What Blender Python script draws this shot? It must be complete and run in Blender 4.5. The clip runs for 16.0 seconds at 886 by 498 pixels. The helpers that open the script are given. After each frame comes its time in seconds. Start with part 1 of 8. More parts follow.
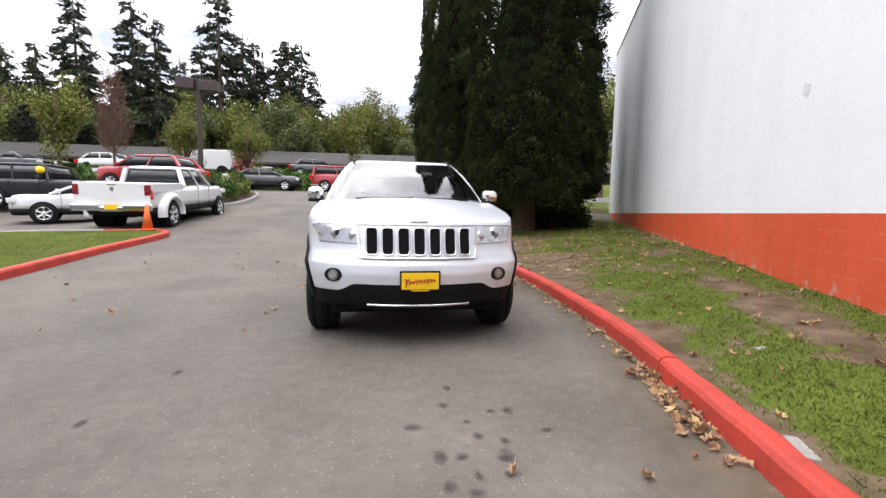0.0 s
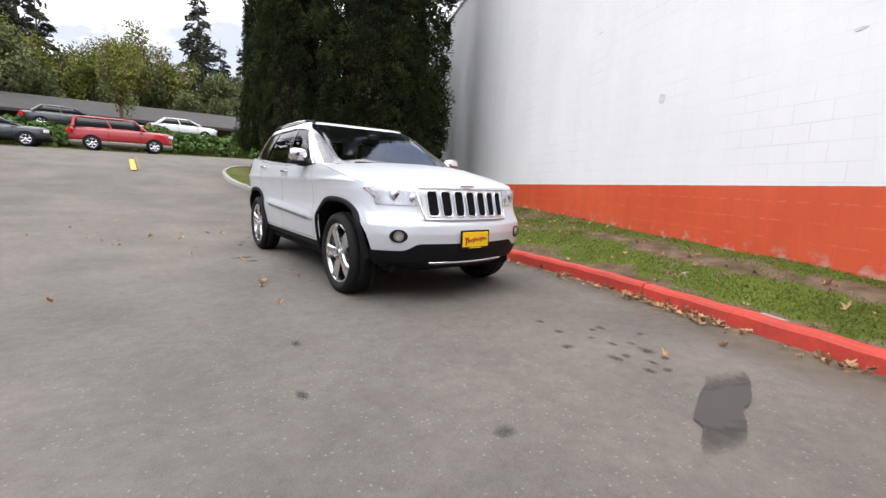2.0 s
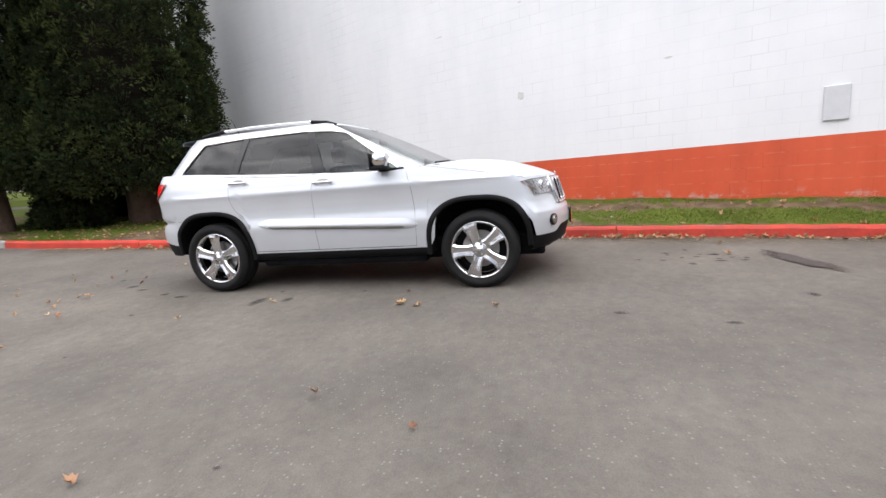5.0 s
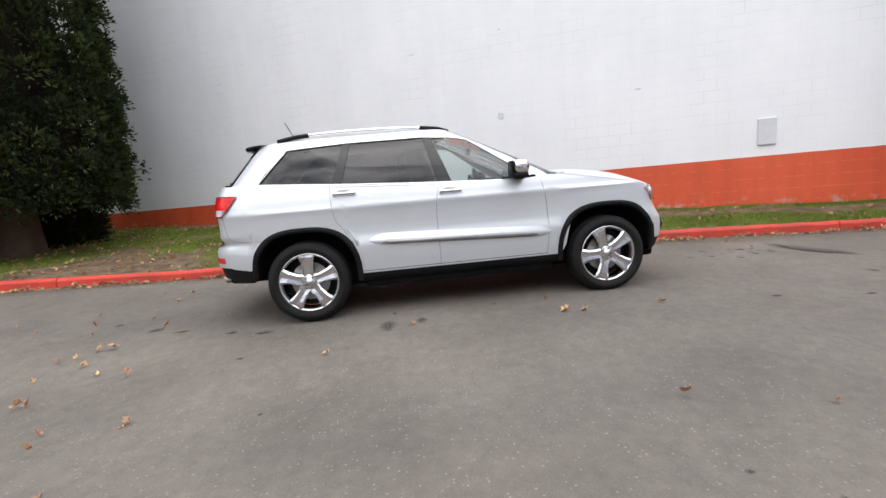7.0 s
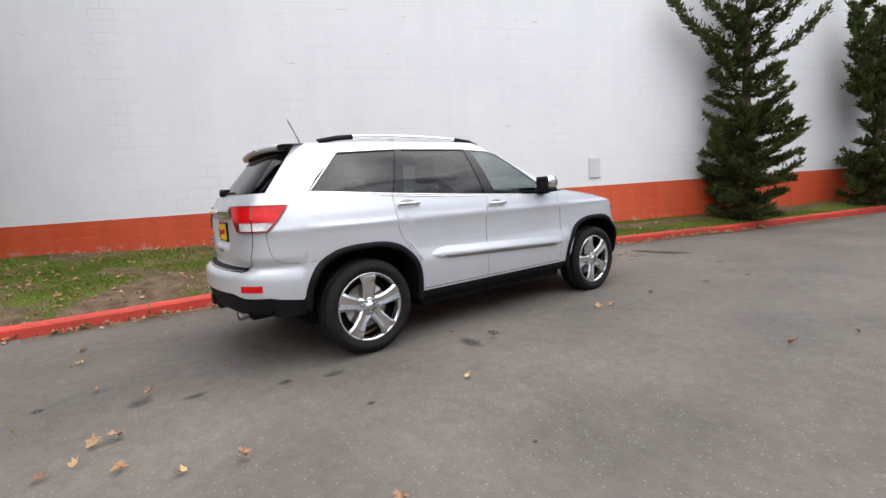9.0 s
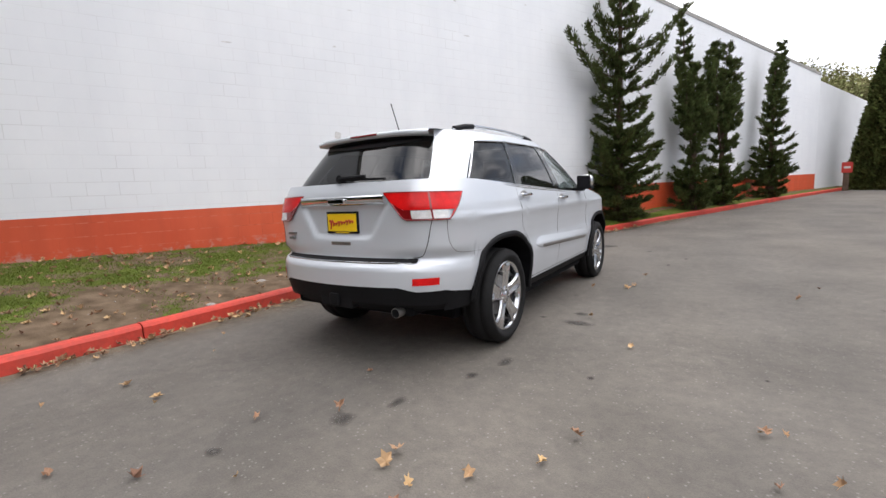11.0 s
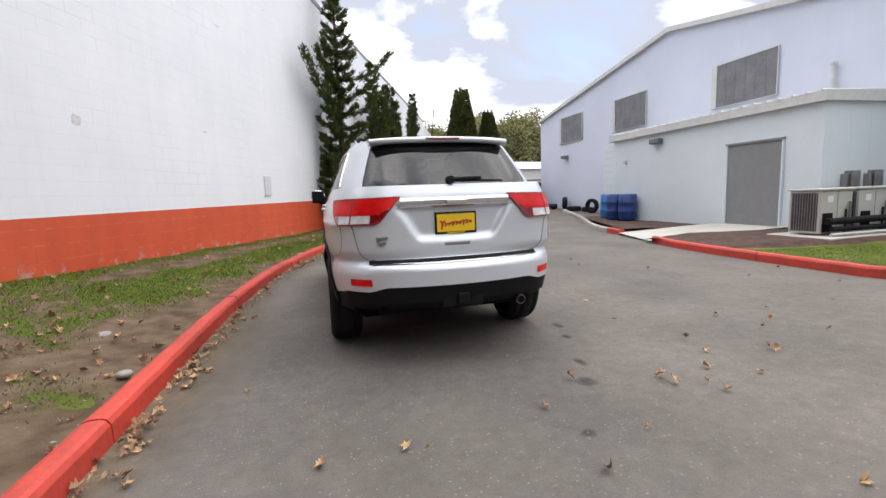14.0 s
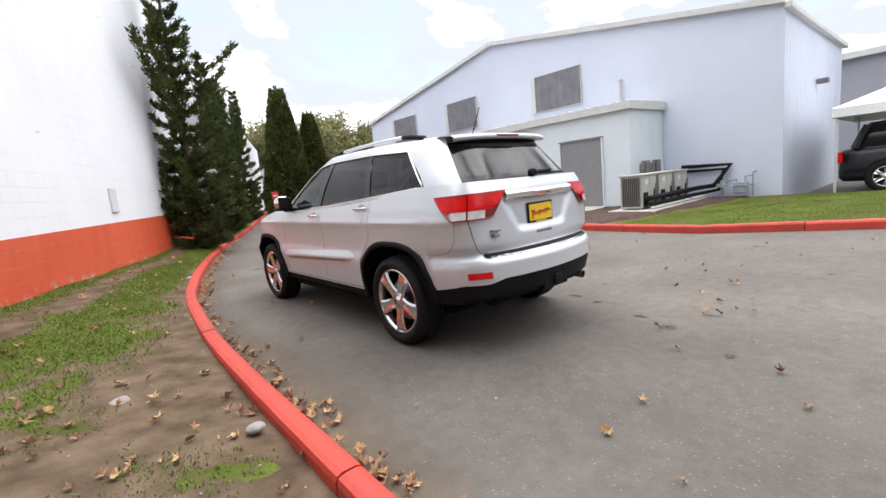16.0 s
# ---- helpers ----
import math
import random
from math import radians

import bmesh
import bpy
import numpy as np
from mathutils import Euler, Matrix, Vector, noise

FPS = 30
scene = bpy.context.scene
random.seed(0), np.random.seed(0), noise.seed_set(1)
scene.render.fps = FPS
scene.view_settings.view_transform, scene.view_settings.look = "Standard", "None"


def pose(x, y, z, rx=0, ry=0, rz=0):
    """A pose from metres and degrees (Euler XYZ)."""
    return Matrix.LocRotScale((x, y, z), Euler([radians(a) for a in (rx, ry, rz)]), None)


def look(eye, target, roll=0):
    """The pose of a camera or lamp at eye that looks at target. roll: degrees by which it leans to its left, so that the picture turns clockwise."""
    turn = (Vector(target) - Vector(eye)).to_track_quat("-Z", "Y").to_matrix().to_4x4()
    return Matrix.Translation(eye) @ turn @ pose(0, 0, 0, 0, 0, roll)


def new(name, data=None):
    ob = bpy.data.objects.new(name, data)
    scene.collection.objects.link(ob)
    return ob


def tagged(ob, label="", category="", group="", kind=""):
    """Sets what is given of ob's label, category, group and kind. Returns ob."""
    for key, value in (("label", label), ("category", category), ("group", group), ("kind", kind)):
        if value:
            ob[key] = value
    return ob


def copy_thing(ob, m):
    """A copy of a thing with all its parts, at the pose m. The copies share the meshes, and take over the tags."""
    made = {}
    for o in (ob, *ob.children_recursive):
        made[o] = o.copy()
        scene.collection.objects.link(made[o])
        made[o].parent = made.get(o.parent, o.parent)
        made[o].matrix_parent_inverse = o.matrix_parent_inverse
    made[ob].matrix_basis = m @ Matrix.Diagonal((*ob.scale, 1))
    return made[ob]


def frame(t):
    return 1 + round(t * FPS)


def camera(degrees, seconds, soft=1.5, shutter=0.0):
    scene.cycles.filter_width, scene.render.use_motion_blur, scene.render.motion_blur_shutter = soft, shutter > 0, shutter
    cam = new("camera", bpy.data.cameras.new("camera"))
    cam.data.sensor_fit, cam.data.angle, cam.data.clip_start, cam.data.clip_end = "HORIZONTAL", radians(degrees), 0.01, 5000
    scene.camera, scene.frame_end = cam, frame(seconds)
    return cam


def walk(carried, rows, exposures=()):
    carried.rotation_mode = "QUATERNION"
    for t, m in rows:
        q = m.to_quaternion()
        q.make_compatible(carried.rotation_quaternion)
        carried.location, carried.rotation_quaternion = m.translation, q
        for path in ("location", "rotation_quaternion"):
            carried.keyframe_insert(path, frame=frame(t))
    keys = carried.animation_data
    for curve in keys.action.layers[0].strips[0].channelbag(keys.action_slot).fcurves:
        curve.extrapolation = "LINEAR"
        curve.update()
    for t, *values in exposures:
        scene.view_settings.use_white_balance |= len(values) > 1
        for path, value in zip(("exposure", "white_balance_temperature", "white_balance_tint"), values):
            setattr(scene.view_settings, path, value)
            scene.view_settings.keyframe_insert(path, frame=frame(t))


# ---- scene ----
cam = camera(90.6, 16.0)
PATH = [
    (0, (-0.368, -5.793, 1.165), (-0.054, -3.827, 0.976), 0.96),
    (0.5, (-0.807, -5.879, 1.117), (-0.199, -3.988, 0.883), 0.12),
    (1, (-1.329, -5.810, 1.032), (-0.559, -3.989, 0.729), 3.14),
    (1.5, (-1.918, -5.646, 1.051), (-0.961, -3.909, 0.788), 5.11),
    (2, (-2.551, -5.352, 1.064), (-1.377, -3.760, 0.768), 2.26),
    (2.5, (-3.113, -4.941, 1.091), (-1.765, -3.483, 0.855), 1.12),
    (3, (-3.656, -4.494, 1.130), (-2.102, -3.280, 0.798), -2.04),
    (3.2, (-3.845, -4.278, 1.134), (-2.244, -3.131, 0.784), -4.05),
    (5.3, (-5.102, -1.719, 1.196), (-3.179, -1.303, 0.841), -3.90),
    (5.5, (-5.127, -1.447, 1.218), (-3.199, -1.052, 0.865), -3.64),
    (6, (-5.187, -0.785, 1.206), (-3.223, -0.601, 0.874), -4.04),
    (6.5, (-5.160, -0.099, 1.233), (-3.192, -0.036, 0.882), -5.49),
    (7, (-5.093, 0.559, 1.231), (-3.125, 0.377, 0.925), -4.72),
    (7.5, (-4.935, 1.214, 1.243), (-3.003, 0.818, 0.908), -5.67),
    (8, (-4.706, 1.838, 1.256), (-2.846, 1.150, 0.996), -4.22),
    (8.5, (-4.436, 2.425, 1.229), (-2.691, 1.481, 0.974), -4.42),
    (9, (-4.090, 2.980, 1.266), (-2.476, 1.826, 1.010), -3.40),
    (9.2, (-3.976, 3.209, 1.259), (-2.440, 1.961, 0.973), -3.82),
    (11.3, (-2.128, 4.858, 1.234), (-1.184, 3.114, 0.974), -2.11),
    (11.5, (-1.944, 4.980, 1.248), (-1.110, 3.182, 0.980), -1.96),
    (12, (-1.403, 5.198, 1.251), (-0.734, 3.328, 1.012), -3.04),
    (12.5, (-0.823, 5.423, 1.242), (-0.454, 3.470, 1.016), -2.91),
    (13, (-0.226, 5.486, 1.253), (-0.123, 3.502, 1.027), -2.41),
    (13.5, (0.375, 5.531, 1.255), (0.136, 3.554, 1.072), -2.03),
    (14, (0.948, 5.477, 1.255), (0.437, 3.559, 1.010), -2.16),
    (14.5, (1.499, 5.328, 1.263), (0.768, 3.480, 1.045), -0.52),
    (15, (2.037, 5.137, 1.306), (1.087, 3.397, 1.048), -1.29),
    (15.5, (2.487, 4.862, 1.381), (1.413, 3.203, 1.072), 0.04),
    (16, (2.939, 4.559, 1.342), (1.672, 3.039, 1.049), -5.51),
]
walk(cam, [(t, look(eye, target, roll)) for t, eye, target, roll in PATH], exposures=((0.0, 0.84, 6500, 14), (2.0, 0.80, 6500, 14), (5.5, 0.72, 6500, 13), (9.0, 0.50, 6500, 12), (12.5, 0.51, 6500, 13), (14.5, 0.62, 6500, 13), (16.0, 0.87, 6500, 13)))

# ---- world, sun, exposure ----
world = bpy.data.worlds.new("sky")
scene.world = world
world.use_nodes = True
wn, wl = world.node_tree.nodes, world.node_tree.links
wn.clear()


def wnode(kind, **values):
    n = wn.new(kind)
    for key, value in values.items():
        n.inputs[key].default_value = value
    return n


sky = wn.new("ShaderNodeTexSky")
sky.sky_type, sky.sun_disc = "NISHITA", False
sky.sun_elevation, sky.sun_rotation = radians(69), radians(225)
sky_bg = wnode("ShaderNodeBackground", Strength=0.15)
wl.new(sky.outputs[0], sky_bg.inputs[0])
coord = wn.new("ShaderNodeTexCoord")
flat = wnode("ShaderNodeMapping", Scale=(1.0, 1.0, 2.6), Location=(0.4, 0.0, 0.3))
wl.new(coord.outputs["Generated"], flat.inputs[0])
puffs = wnode("ShaderNodeTexNoise", Scale=2.3, Detail=7.0, Roughness=0.55, Distortion=0.4)
wl.new(flat.outputs[0], puffs.inputs["Vector"])
cover = wn.new("ShaderNodeValToRGB")
cover.color_ramp.elements[0].position, cover.color_ramp.elements[1].position = 0.24, 0.43
wl.new(puffs.outputs["Fac"], cover.inputs[0])
shade = wn.new("ShaderNodeValToRGB")
shade.color_ramp.elements[0].position, shade.color_ramp.elements[1].position = 0.36, 0.66
shade.color_ramp.elements[0].color, shade.color_ramp.elements[1].color = (0.17, 0.185, 0.215, 1), (1.0, 1.0, 1.0, 1)
# an overcast sky is brightest overhead
height = wn.new("ShaderNodeSeparateXYZ")
wl.new(coord.outputs["Generated"], height.inputs[0])
lift = wn.new("ShaderNodeMath")
lift.operation = "MULTIPLY_ADD"
lift.inputs[1].default_value, lift.inputs[2].default_value = 0.21, -0.158
wl.new(height.outputs["Z"], lift.inputs[0])
total = wn.new("ShaderNodeMath")
wl.new(puffs.outputs["Fac"], total.inputs[0])
wl.new(lift.outputs[0], total.inputs[1])
wl.new(total.outputs[0], shade.inputs[0])
cloud_bg = wnode("ShaderNodeBackground", Strength=2.76)
wl.new(shade.outputs[0], cloud_bg.inputs[0])
mixed = wn.new("ShaderNodeMixShader")
wl.new(cover.outputs[0], mixed.inputs[0])
wl.new(sky_bg.outputs[0], mixed.inputs[1])
wl.new(cloud_bg.outputs[0], mixed.inputs[2])
wout = wn.new("ShaderNodeOutputWorld")
wl.new(mixed.outputs[0], wout.inputs[0])

sun = new("sun", bpy.data.lights.new("sun", "SUN"))
sun.data.energy, sun.data.angle, sun.data.color = 1.0, radians(65), (1.0, 0.97, 0.93)
sun.matrix_world = look((-3.5, -3.5, 13), (0, 0, 0))


# ---- materials ----
def material(name, base, rough=0.6, metal=0.0, vary=0.15, scale=6.0, grain=90.0, bump=0.0, coat=0.0, tint=None, piece=0.0, spec=0.5):
    """Base colour with variation at two scales, fine relief and a change of tone from piece to piece."""
    m = bpy.data.materials.new(name)
    m.use_nodes = True
    nodes, links = m.node_tree.nodes, m.node_tree.links
    b = nodes["Principled BSDF"]
    b.inputs["Roughness"].default_value, b.inputs["Metallic"].default_value = rough, metal
    b.inputs["Coat Weight"].default_value, b.inputs["Coat Roughness"].default_value = coat, 0.04
    b.inputs["Specular IOR Level"].default_value = spec
    tc = nodes.new("ShaderNodeTexCoord")
    big, small = nodes.new("ShaderNodeTexNoise"), nodes.new("ShaderNodeTexNoise")
    big.inputs["Scale"].default_value, big.inputs["Detail"].default_value = scale, 5
    small.inputs["Scale"].default_value, small.inputs["Detail"].default_value = grain, 3
    for n in (big, small):
        links.new(tc.outputs["Object"], n.inputs["Vector"])
    low = tint or tuple(c * (1 - vary) for c in base)
    high = tuple(min(1, c * (1 + vary)) for c in base)
    ramp = nodes.new("ShaderNodeValToRGB")
    ramp.color_ramp.elements[0].position, ramp.color_ramp.elements[1].position = 0.34, 0.66
    ramp.color_ramp.elements[0].color, ramp.color_ramp.elements[1].color = (*low, 1), (*high, 1)
    both = nodes.new("ShaderNodeMath")
    both.operation = "MULTIPLY_ADD"
    both.inputs[1].default_value, both.inputs[2].default_value = 0.35, 0.0
    links.new(small.outputs["Fac"], both.inputs[0])
    add = nodes.new("ShaderNodeMath")
    add.operation = "MULTIPLY_ADD"
    add.inputs[1].default_value = 0.65
    links.new(big.outputs["Fac"], add.inputs[0])
    links.new(both.outputs[0], add.inputs[2])
    links.new(add.outputs[0], ramp.inputs[0])
    colour = ramp.outputs[0]
    if piece:
        info, hsv = nodes.new("ShaderNodeObjectInfo"), nodes.new("ShaderNodeHueSaturation")
        rng = nodes.new("ShaderNodeMapRange")
        rng.inputs[3].default_value, rng.inputs[4].default_value = 1 - piece, 1 + piece
        links.new(info.outputs["Random"], rng.inputs[0])
        links.new(rng.outputs[0], hsv.inputs["Value"])
        links.new(colour, hsv.inputs["Color"])
        colour = hsv.outputs[0]
    links.new(colour, b.inputs["Base Color"])
    if bump:
        bp = nodes.new("ShaderNodeBump")
        bp.inputs["Strength"].default_value, bp.inputs["Distance"].default_value = bump, 0.01
        links.new(small.outputs["Fac"], bp.inputs["Height"])
        links.new(bp.outputs[0], b.inputs["Normal"])
    return m


def islands(m, amount=0.5, hue=0.03):
    """Lets loose pieces joined in one mesh differ in tone."""
    nodes, links = m.node_tree.nodes, m.node_tree.links
    b = nodes["Principled BSDF"]
    src = b.inputs["Base Color"].links[0].from_socket
    geo, hsv, rng, rng2 = (nodes.new("ShaderNodeNewGeometry"), nodes.new("ShaderNodeHueSaturation"), nodes.new("ShaderNodeMapRange"), nodes.new("ShaderNodeMapRange"))
    rng.inputs[3].default_value, rng.inputs[4].default_value = 1 - amount, 1 + amount
    rng2.inputs[3].default_value, rng2.inputs[4].default_value = 0.5 - hue, 0.5 + hue
    links.new(geo.outputs["Random Per Island"], rng.inputs[0])
    links.new(geo.outputs["Random Per Island"], rng2.inputs[0])
    links.new(rng.outputs[0], hsv.inputs["Value"])
    links.new(rng2.outputs[0], hsv.inputs["Hue"])
    links.new(src, hsv.inputs["Color"])
    links.new(hsv.outputs[0], b.inputs["Base Color"])
    return m


def glass(name, tint, clear, rough=0.0, shine=0.06):
    """A thin tinted pane: part see-through, part mirror by Fresnel."""
    m = bpy.data.materials.new(name)
    m.use_nodes = True
    nodes, links = m.node_tree.nodes, m.node_tree.links
    nodes.clear()
    out, mix1 = nodes.new("ShaderNodeOutputMaterial"), nodes.new("ShaderNodeMixShader")
    see, gloss, fres = nodes.new("ShaderNodeBsdfTransparent"), nodes.new("ShaderNodeBsdfGlossy"), nodes.new("ShaderNodeLayerWeight")
    see.inputs[0].default_value = (*(c * clear for c in tint), 1)
    gloss.inputs["Roughness"].default_value = rough
    fres.inputs["Blend"].default_value = 0.5
    steep, scaled = nodes.new("ShaderNodeMath"), nodes.new("ShaderNodeMath")
    steep.operation, scaled.operation = "POWER", "MULTIPLY_ADD"
    steep.inputs[1].default_value, scaled.inputs[1].default_value, scaled.inputs[2].default_value = 5.0, 0.9, shine
    links.new(fres.outputs["Facing"], steep.inputs[0])
    links.new(steep.outputs[0], scaled.inputs[0])
    links.new(scaled.outputs[0], mix1.inputs[0])
    links.new(see.outputs[0], mix1.inputs[1])
    links.new(gloss.outputs[0], mix1.inputs[2])
    links.new(mix1.outputs[0], out.inputs[0])
    return m


def asphalt_material():
    m = material("asphalt", (0.127, 0.116, 0.103), rough=0.85, vary=0.22, scale=0.9, grain=120, bump=0.6, spec=0.3)
    nodes, links = m.node_tree.nodes, m.node_tree.links
    b = nodes["Principled BSDF"]
    src = b.inputs["Base Color"].links[0].from_socket
    tc = nodes.new("ShaderNodeTexCoord")
    vor = nodes.new("ShaderNodeTexVoronoi")
    vor.inputs["Scale"].default_value = 36
    links.new(tc.outputs["Object"], vor.inputs["Vector"])
    chips = nodes.new("ShaderNodeValToRGB")
    chips.color_ramp.elements[0].position, chips.color_ramp.elements[1].position = 0.10, 0.27
    chips.color_ramp.elements[0].color, chips.color_ramp.elements[1].color = (0.38, 0.38, 0.38, 1), (0, 0, 0, 1)
    links.new(vor.outputs["Distance"], chips.inputs[0])
    some = nodes.new("ShaderNodeMath")
    some.operation = "GREATER_THAN"
    some.inputs[1].default_value = 0.62
    links.new(vor.outputs["Color"], some.inputs[0])
    fac = nodes.new("ShaderNodeMath")
    fac.operation = "MULTIPLY"
    links.new(chips.outputs[0], fac.inputs[0])
    links.new(some.outputs[0], fac.inputs[1])
    mix = nodes.new("ShaderNodeMixRGB")
    mix.inputs[2].default_value = (0.36, 0.35, 0.34, 1)
    links.new(fac.outputs[0], mix.inputs[0])
    links.new(src, mix.inputs[1])
    # long darker wear lanes and dusty patches
    stretch = nodes.new("ShaderNodeMapping")
    stretch.inputs["Scale"].default_value = (0.55, 0.12, 1)
    links.new(tc.outputs["Object"], stretch.inputs[0])
    lanes = nodes.new("ShaderNodeTexNoise")
    lanes.inputs["Scale"].default_value, lanes.inputs["Detail"].default_value = 1.0, 6
    links.new(stretch.outputs[0], lanes.inputs["Vector"])
    lr = nodes.new("ShaderNodeValToRGB")
    lr.color_ramp.elements[0].position, lr.color_ramp.elements[1].position = 0.35, 0.7
    lr.color_ramp.elements[0].color, lr.color_ramp.elements[1].color = (0.86, 0.86, 0.87, 1), (1.12, 1.1, 1.07, 1)
    links.new(lanes.outputs["Fac"], lr.inputs[0])
    mul = nodes.new("ShaderNodeMixRGB")
    mul.blend_type = "MULTIPLY"
    mul.inputs[0].default_value = 1
    links.new(mix.outputs[0], mul.inputs[1])
    links.new(lr.outputs[0], mul.inputs[2])
    # fine mottling of the worn surface
    mot = nodes.new("ShaderNodeTexNoise")
    mot.inputs["Scale"].default_value, mot.inputs["Detail"].default_value, mot.inputs["Roughness"].default_value = 9.0, 9, 0.78
    links.new(tc.outputs["Object"], mot.inputs["Vector"])
    mr = nodes.new("ShaderNodeValToRGB")
    mr.color_ramp.elements[0].position, mr.color_ramp.elements[1].position = 0.32, 0.68
    mr.color_ramp.elements[0].color, mr.color_ramp.elements[1].color = (0.80, 0.80, 0.81, 1), (1.19, 1.185, 1.17, 1)
    links.new(mot.outputs["Fac"], mr.inputs[0])
    mul2 = nodes.new("ShaderNodeMixRGB")
    mul2.blend_type = "MULTIPLY"
    mul2.inputs[0].default_value = 1
    links.new(mul.outputs[0], mul2.inputs[1])
    links.new(mr.outputs[0], mul2.inputs[2])
    links.new(mul2.outputs[0], b.inputs["Base Color"])
    return m


def banded_wall_material(band_top):
    """Painted block wall: white above, orange-red below a straight paint line, with joints, chips and drip stains."""
    m = bpy.data.materials.new("painted_block_wall")
    m.use_nodes = True
    nodes, links = m.node_tree.nodes, m.node_tree.links
    b = nodes["Principled BSDF"]
    b.inputs["Roughness"].default_value = 0.55

    def add(kind, **vals):
        n = nodes.new(kind)
        for key, value in vals.items():
            n.inputs[key].default_value = value
        return n

    def ramp(src, p0, p1, c0, c1):
        r = add("ShaderNodeValToRGB")
        r.color_ramp.elements[0].position, r.color_ramp.elements[1].position = p0, p1
        r.color_ramp.elements[0].color, r.color_ramp.elements[1].color = (*c0, 1), (*c1, 1)
        links.new(src, r.inputs[0])
        return r.outputs[0]

    def blend(kind, fac, one, two):
        x = add("ShaderNodeMixRGB")
        x.blend_type = kind
        for socket, value in zip(x.inputs, (fac, one, two)):
            if hasattr(value, "links"):
                links.new(value, socket)
            else:
                socket.default_value = value
        return x.outputs[0]

    tc = add("ShaderNodeTexCoord")
    sep = add("ShaderNodeSeparateXYZ")
    links.new(tc.outputs["Object"], sep.inputs[0])
    wob = add("ShaderNodeTexNoise", Scale=9.0, Detail=4.0)
    links.new(tc.outputs["Object"], wob.inputs["Vector"])
    z = add("ShaderNodeMath")
    z.operation = "MULTIPLY_ADD"
    z.inputs[1].default_value = 0.012
    links.new(wob.outputs["Fac"], z.inputs[0])
    fall = add("ShaderNodeMath")
    fall.operation = "MULTIPLY_ADD"
    fall.inputs[1].default_value = 0.0085
    links.new(sep.outputs["Y"], fall.inputs[0])
    links.new(sep.outputs["Z"], fall.inputs[2])
    links.new(fall.outputs[0], z.inputs[2])
    above = add("ShaderNodeMath")
    above.operation = "GREATER_THAN"
    above.inputs[1].default_value = band_top + 0.006
    links.new(z.outputs[0], above.inputs[0])
    big = add("ShaderNodeTexNoise", Scale=0.7, Detail=6.0, Roughness=0.6)
    links.new(tc.outputs["Object"], big.inputs["Vector"])
    streak = add("ShaderNodeMapping", Scale=(2.2, 2.2, 0.16))
    links.new(tc.outputs["Object"], streak.inputs[0])
    drip = add("ShaderNodeTexNoise", Scale=1.6, Detail=5.0)
    links.new(streak.outputs[0], drip.inputs["Vector"])
    white = ramp(big.outputs["Fac"], 0.3, 0.7, (0.765, 0.78, 0.805), (0.83, 0.84, 0.855))
    white = blend("MULTIPLY", 0.22, white, ramp(drip.outputs["Fac"], 0.3, 0.62, (0.9, 0.9, 0.91), (1, 1, 1)))
    orange = ramp(big.outputs["Fac"], 0.3, 0.7, (0.56, 0.072, 0.022), (0.66, 0.105, 0.04))
    orange = blend("MULTIPLY", 0.5, orange, ramp(drip.outputs["Fac"], 0.3, 0.62, (0.82, 0.82, 0.82), (1.06, 1.06, 1.06)))
    colour = blend("MIX", above.outputs[0], orange, white)
    # block joints and chips
    upright = add("ShaderNodeCombineXYZ")
    links.new(sep.outputs["Y"], upright.inputs[0])
    links.new(sep.outputs["Z"], upright.inputs[1])
    brick = add("ShaderNodeTexBrick", Scale=1.0)
    brick.inputs["Brick Width"].default_value, brick.inputs["Row Height"].default_value = 0.406, 0.203
    brick.inputs["Mortar Size"].default_value, brick.inputs["Mortar Smooth"].default_value = 0.006, 0.6
    links.new(upright.outputs[0], brick.inputs["Vector"])
    patch = add("ShaderNodeTexNoise", Scale=0.9, Detail=3.0)
    links.new(tc.outputs["Object"], patch.inputs["Vector"])
    bare = ramp(patch.outputs["Fac"], 0.52, 0.66, (0.14, 0.14, 0.14), (0.5, 0.5, 0.5))
    joint = blend("MULTIPLY", 1.0, brick.outputs["Fac"], bare)
    colour = blend("MULTIPLY", joint, colour, (0.66, 0.64, 0.62, 1))
    # pale scuffed course lines across the orange band
    course = add("ShaderNodeMath")
    course.operation = "PINGPONG"
    course.inputs[1].default_value = 0.1015
    links.new(sep.outputs["Z"], course.inputs[0])
    scuff = blend("MULTIPLY", 1.0, ramp(course.outputs[0], 0.002, 0.009, (0.5, 0.5, 0.5), (0, 0, 0)), ramp(wob.outputs["Fac"], 0.42, 0.62, (0, 0, 0), (1, 1, 1)))
    under = add("ShaderNodeMath")
    under.operation = "SUBTRACT"
    under.inputs[0].default_value = 1.0
    links.new(above.outputs[0], under.inputs[1])
    colour = blend("MIX", blend("MULTIPLY", 1.0, scuff, under.outputs[0]), colour, (0.74, 0.26, 0.17, 1))
    # paint peeling off the lowest course
    low = add("ShaderNodeMapRange")
    low.inputs[1].default_value, low.inputs[2].default_value = 0.60, 0.40
    rise = add("ShaderNodeMath")
    rise.operation = "MULTIPLY_ADD"
    rise.inputs[1].default_value = -0.018
    links.new(sep.outputs["Y"], rise.inputs[0])
    links.new(sep.outputs["Z"], rise.inputs[2])
    links.new(rise.outputs[0], low.inputs[0])
    peel = add("ShaderNodeTexNoise", Scale=4.5, Detail=7.0, Roughness=0.7)
    links.new(tc.outputs["Object"], peel.inputs["Vector"])
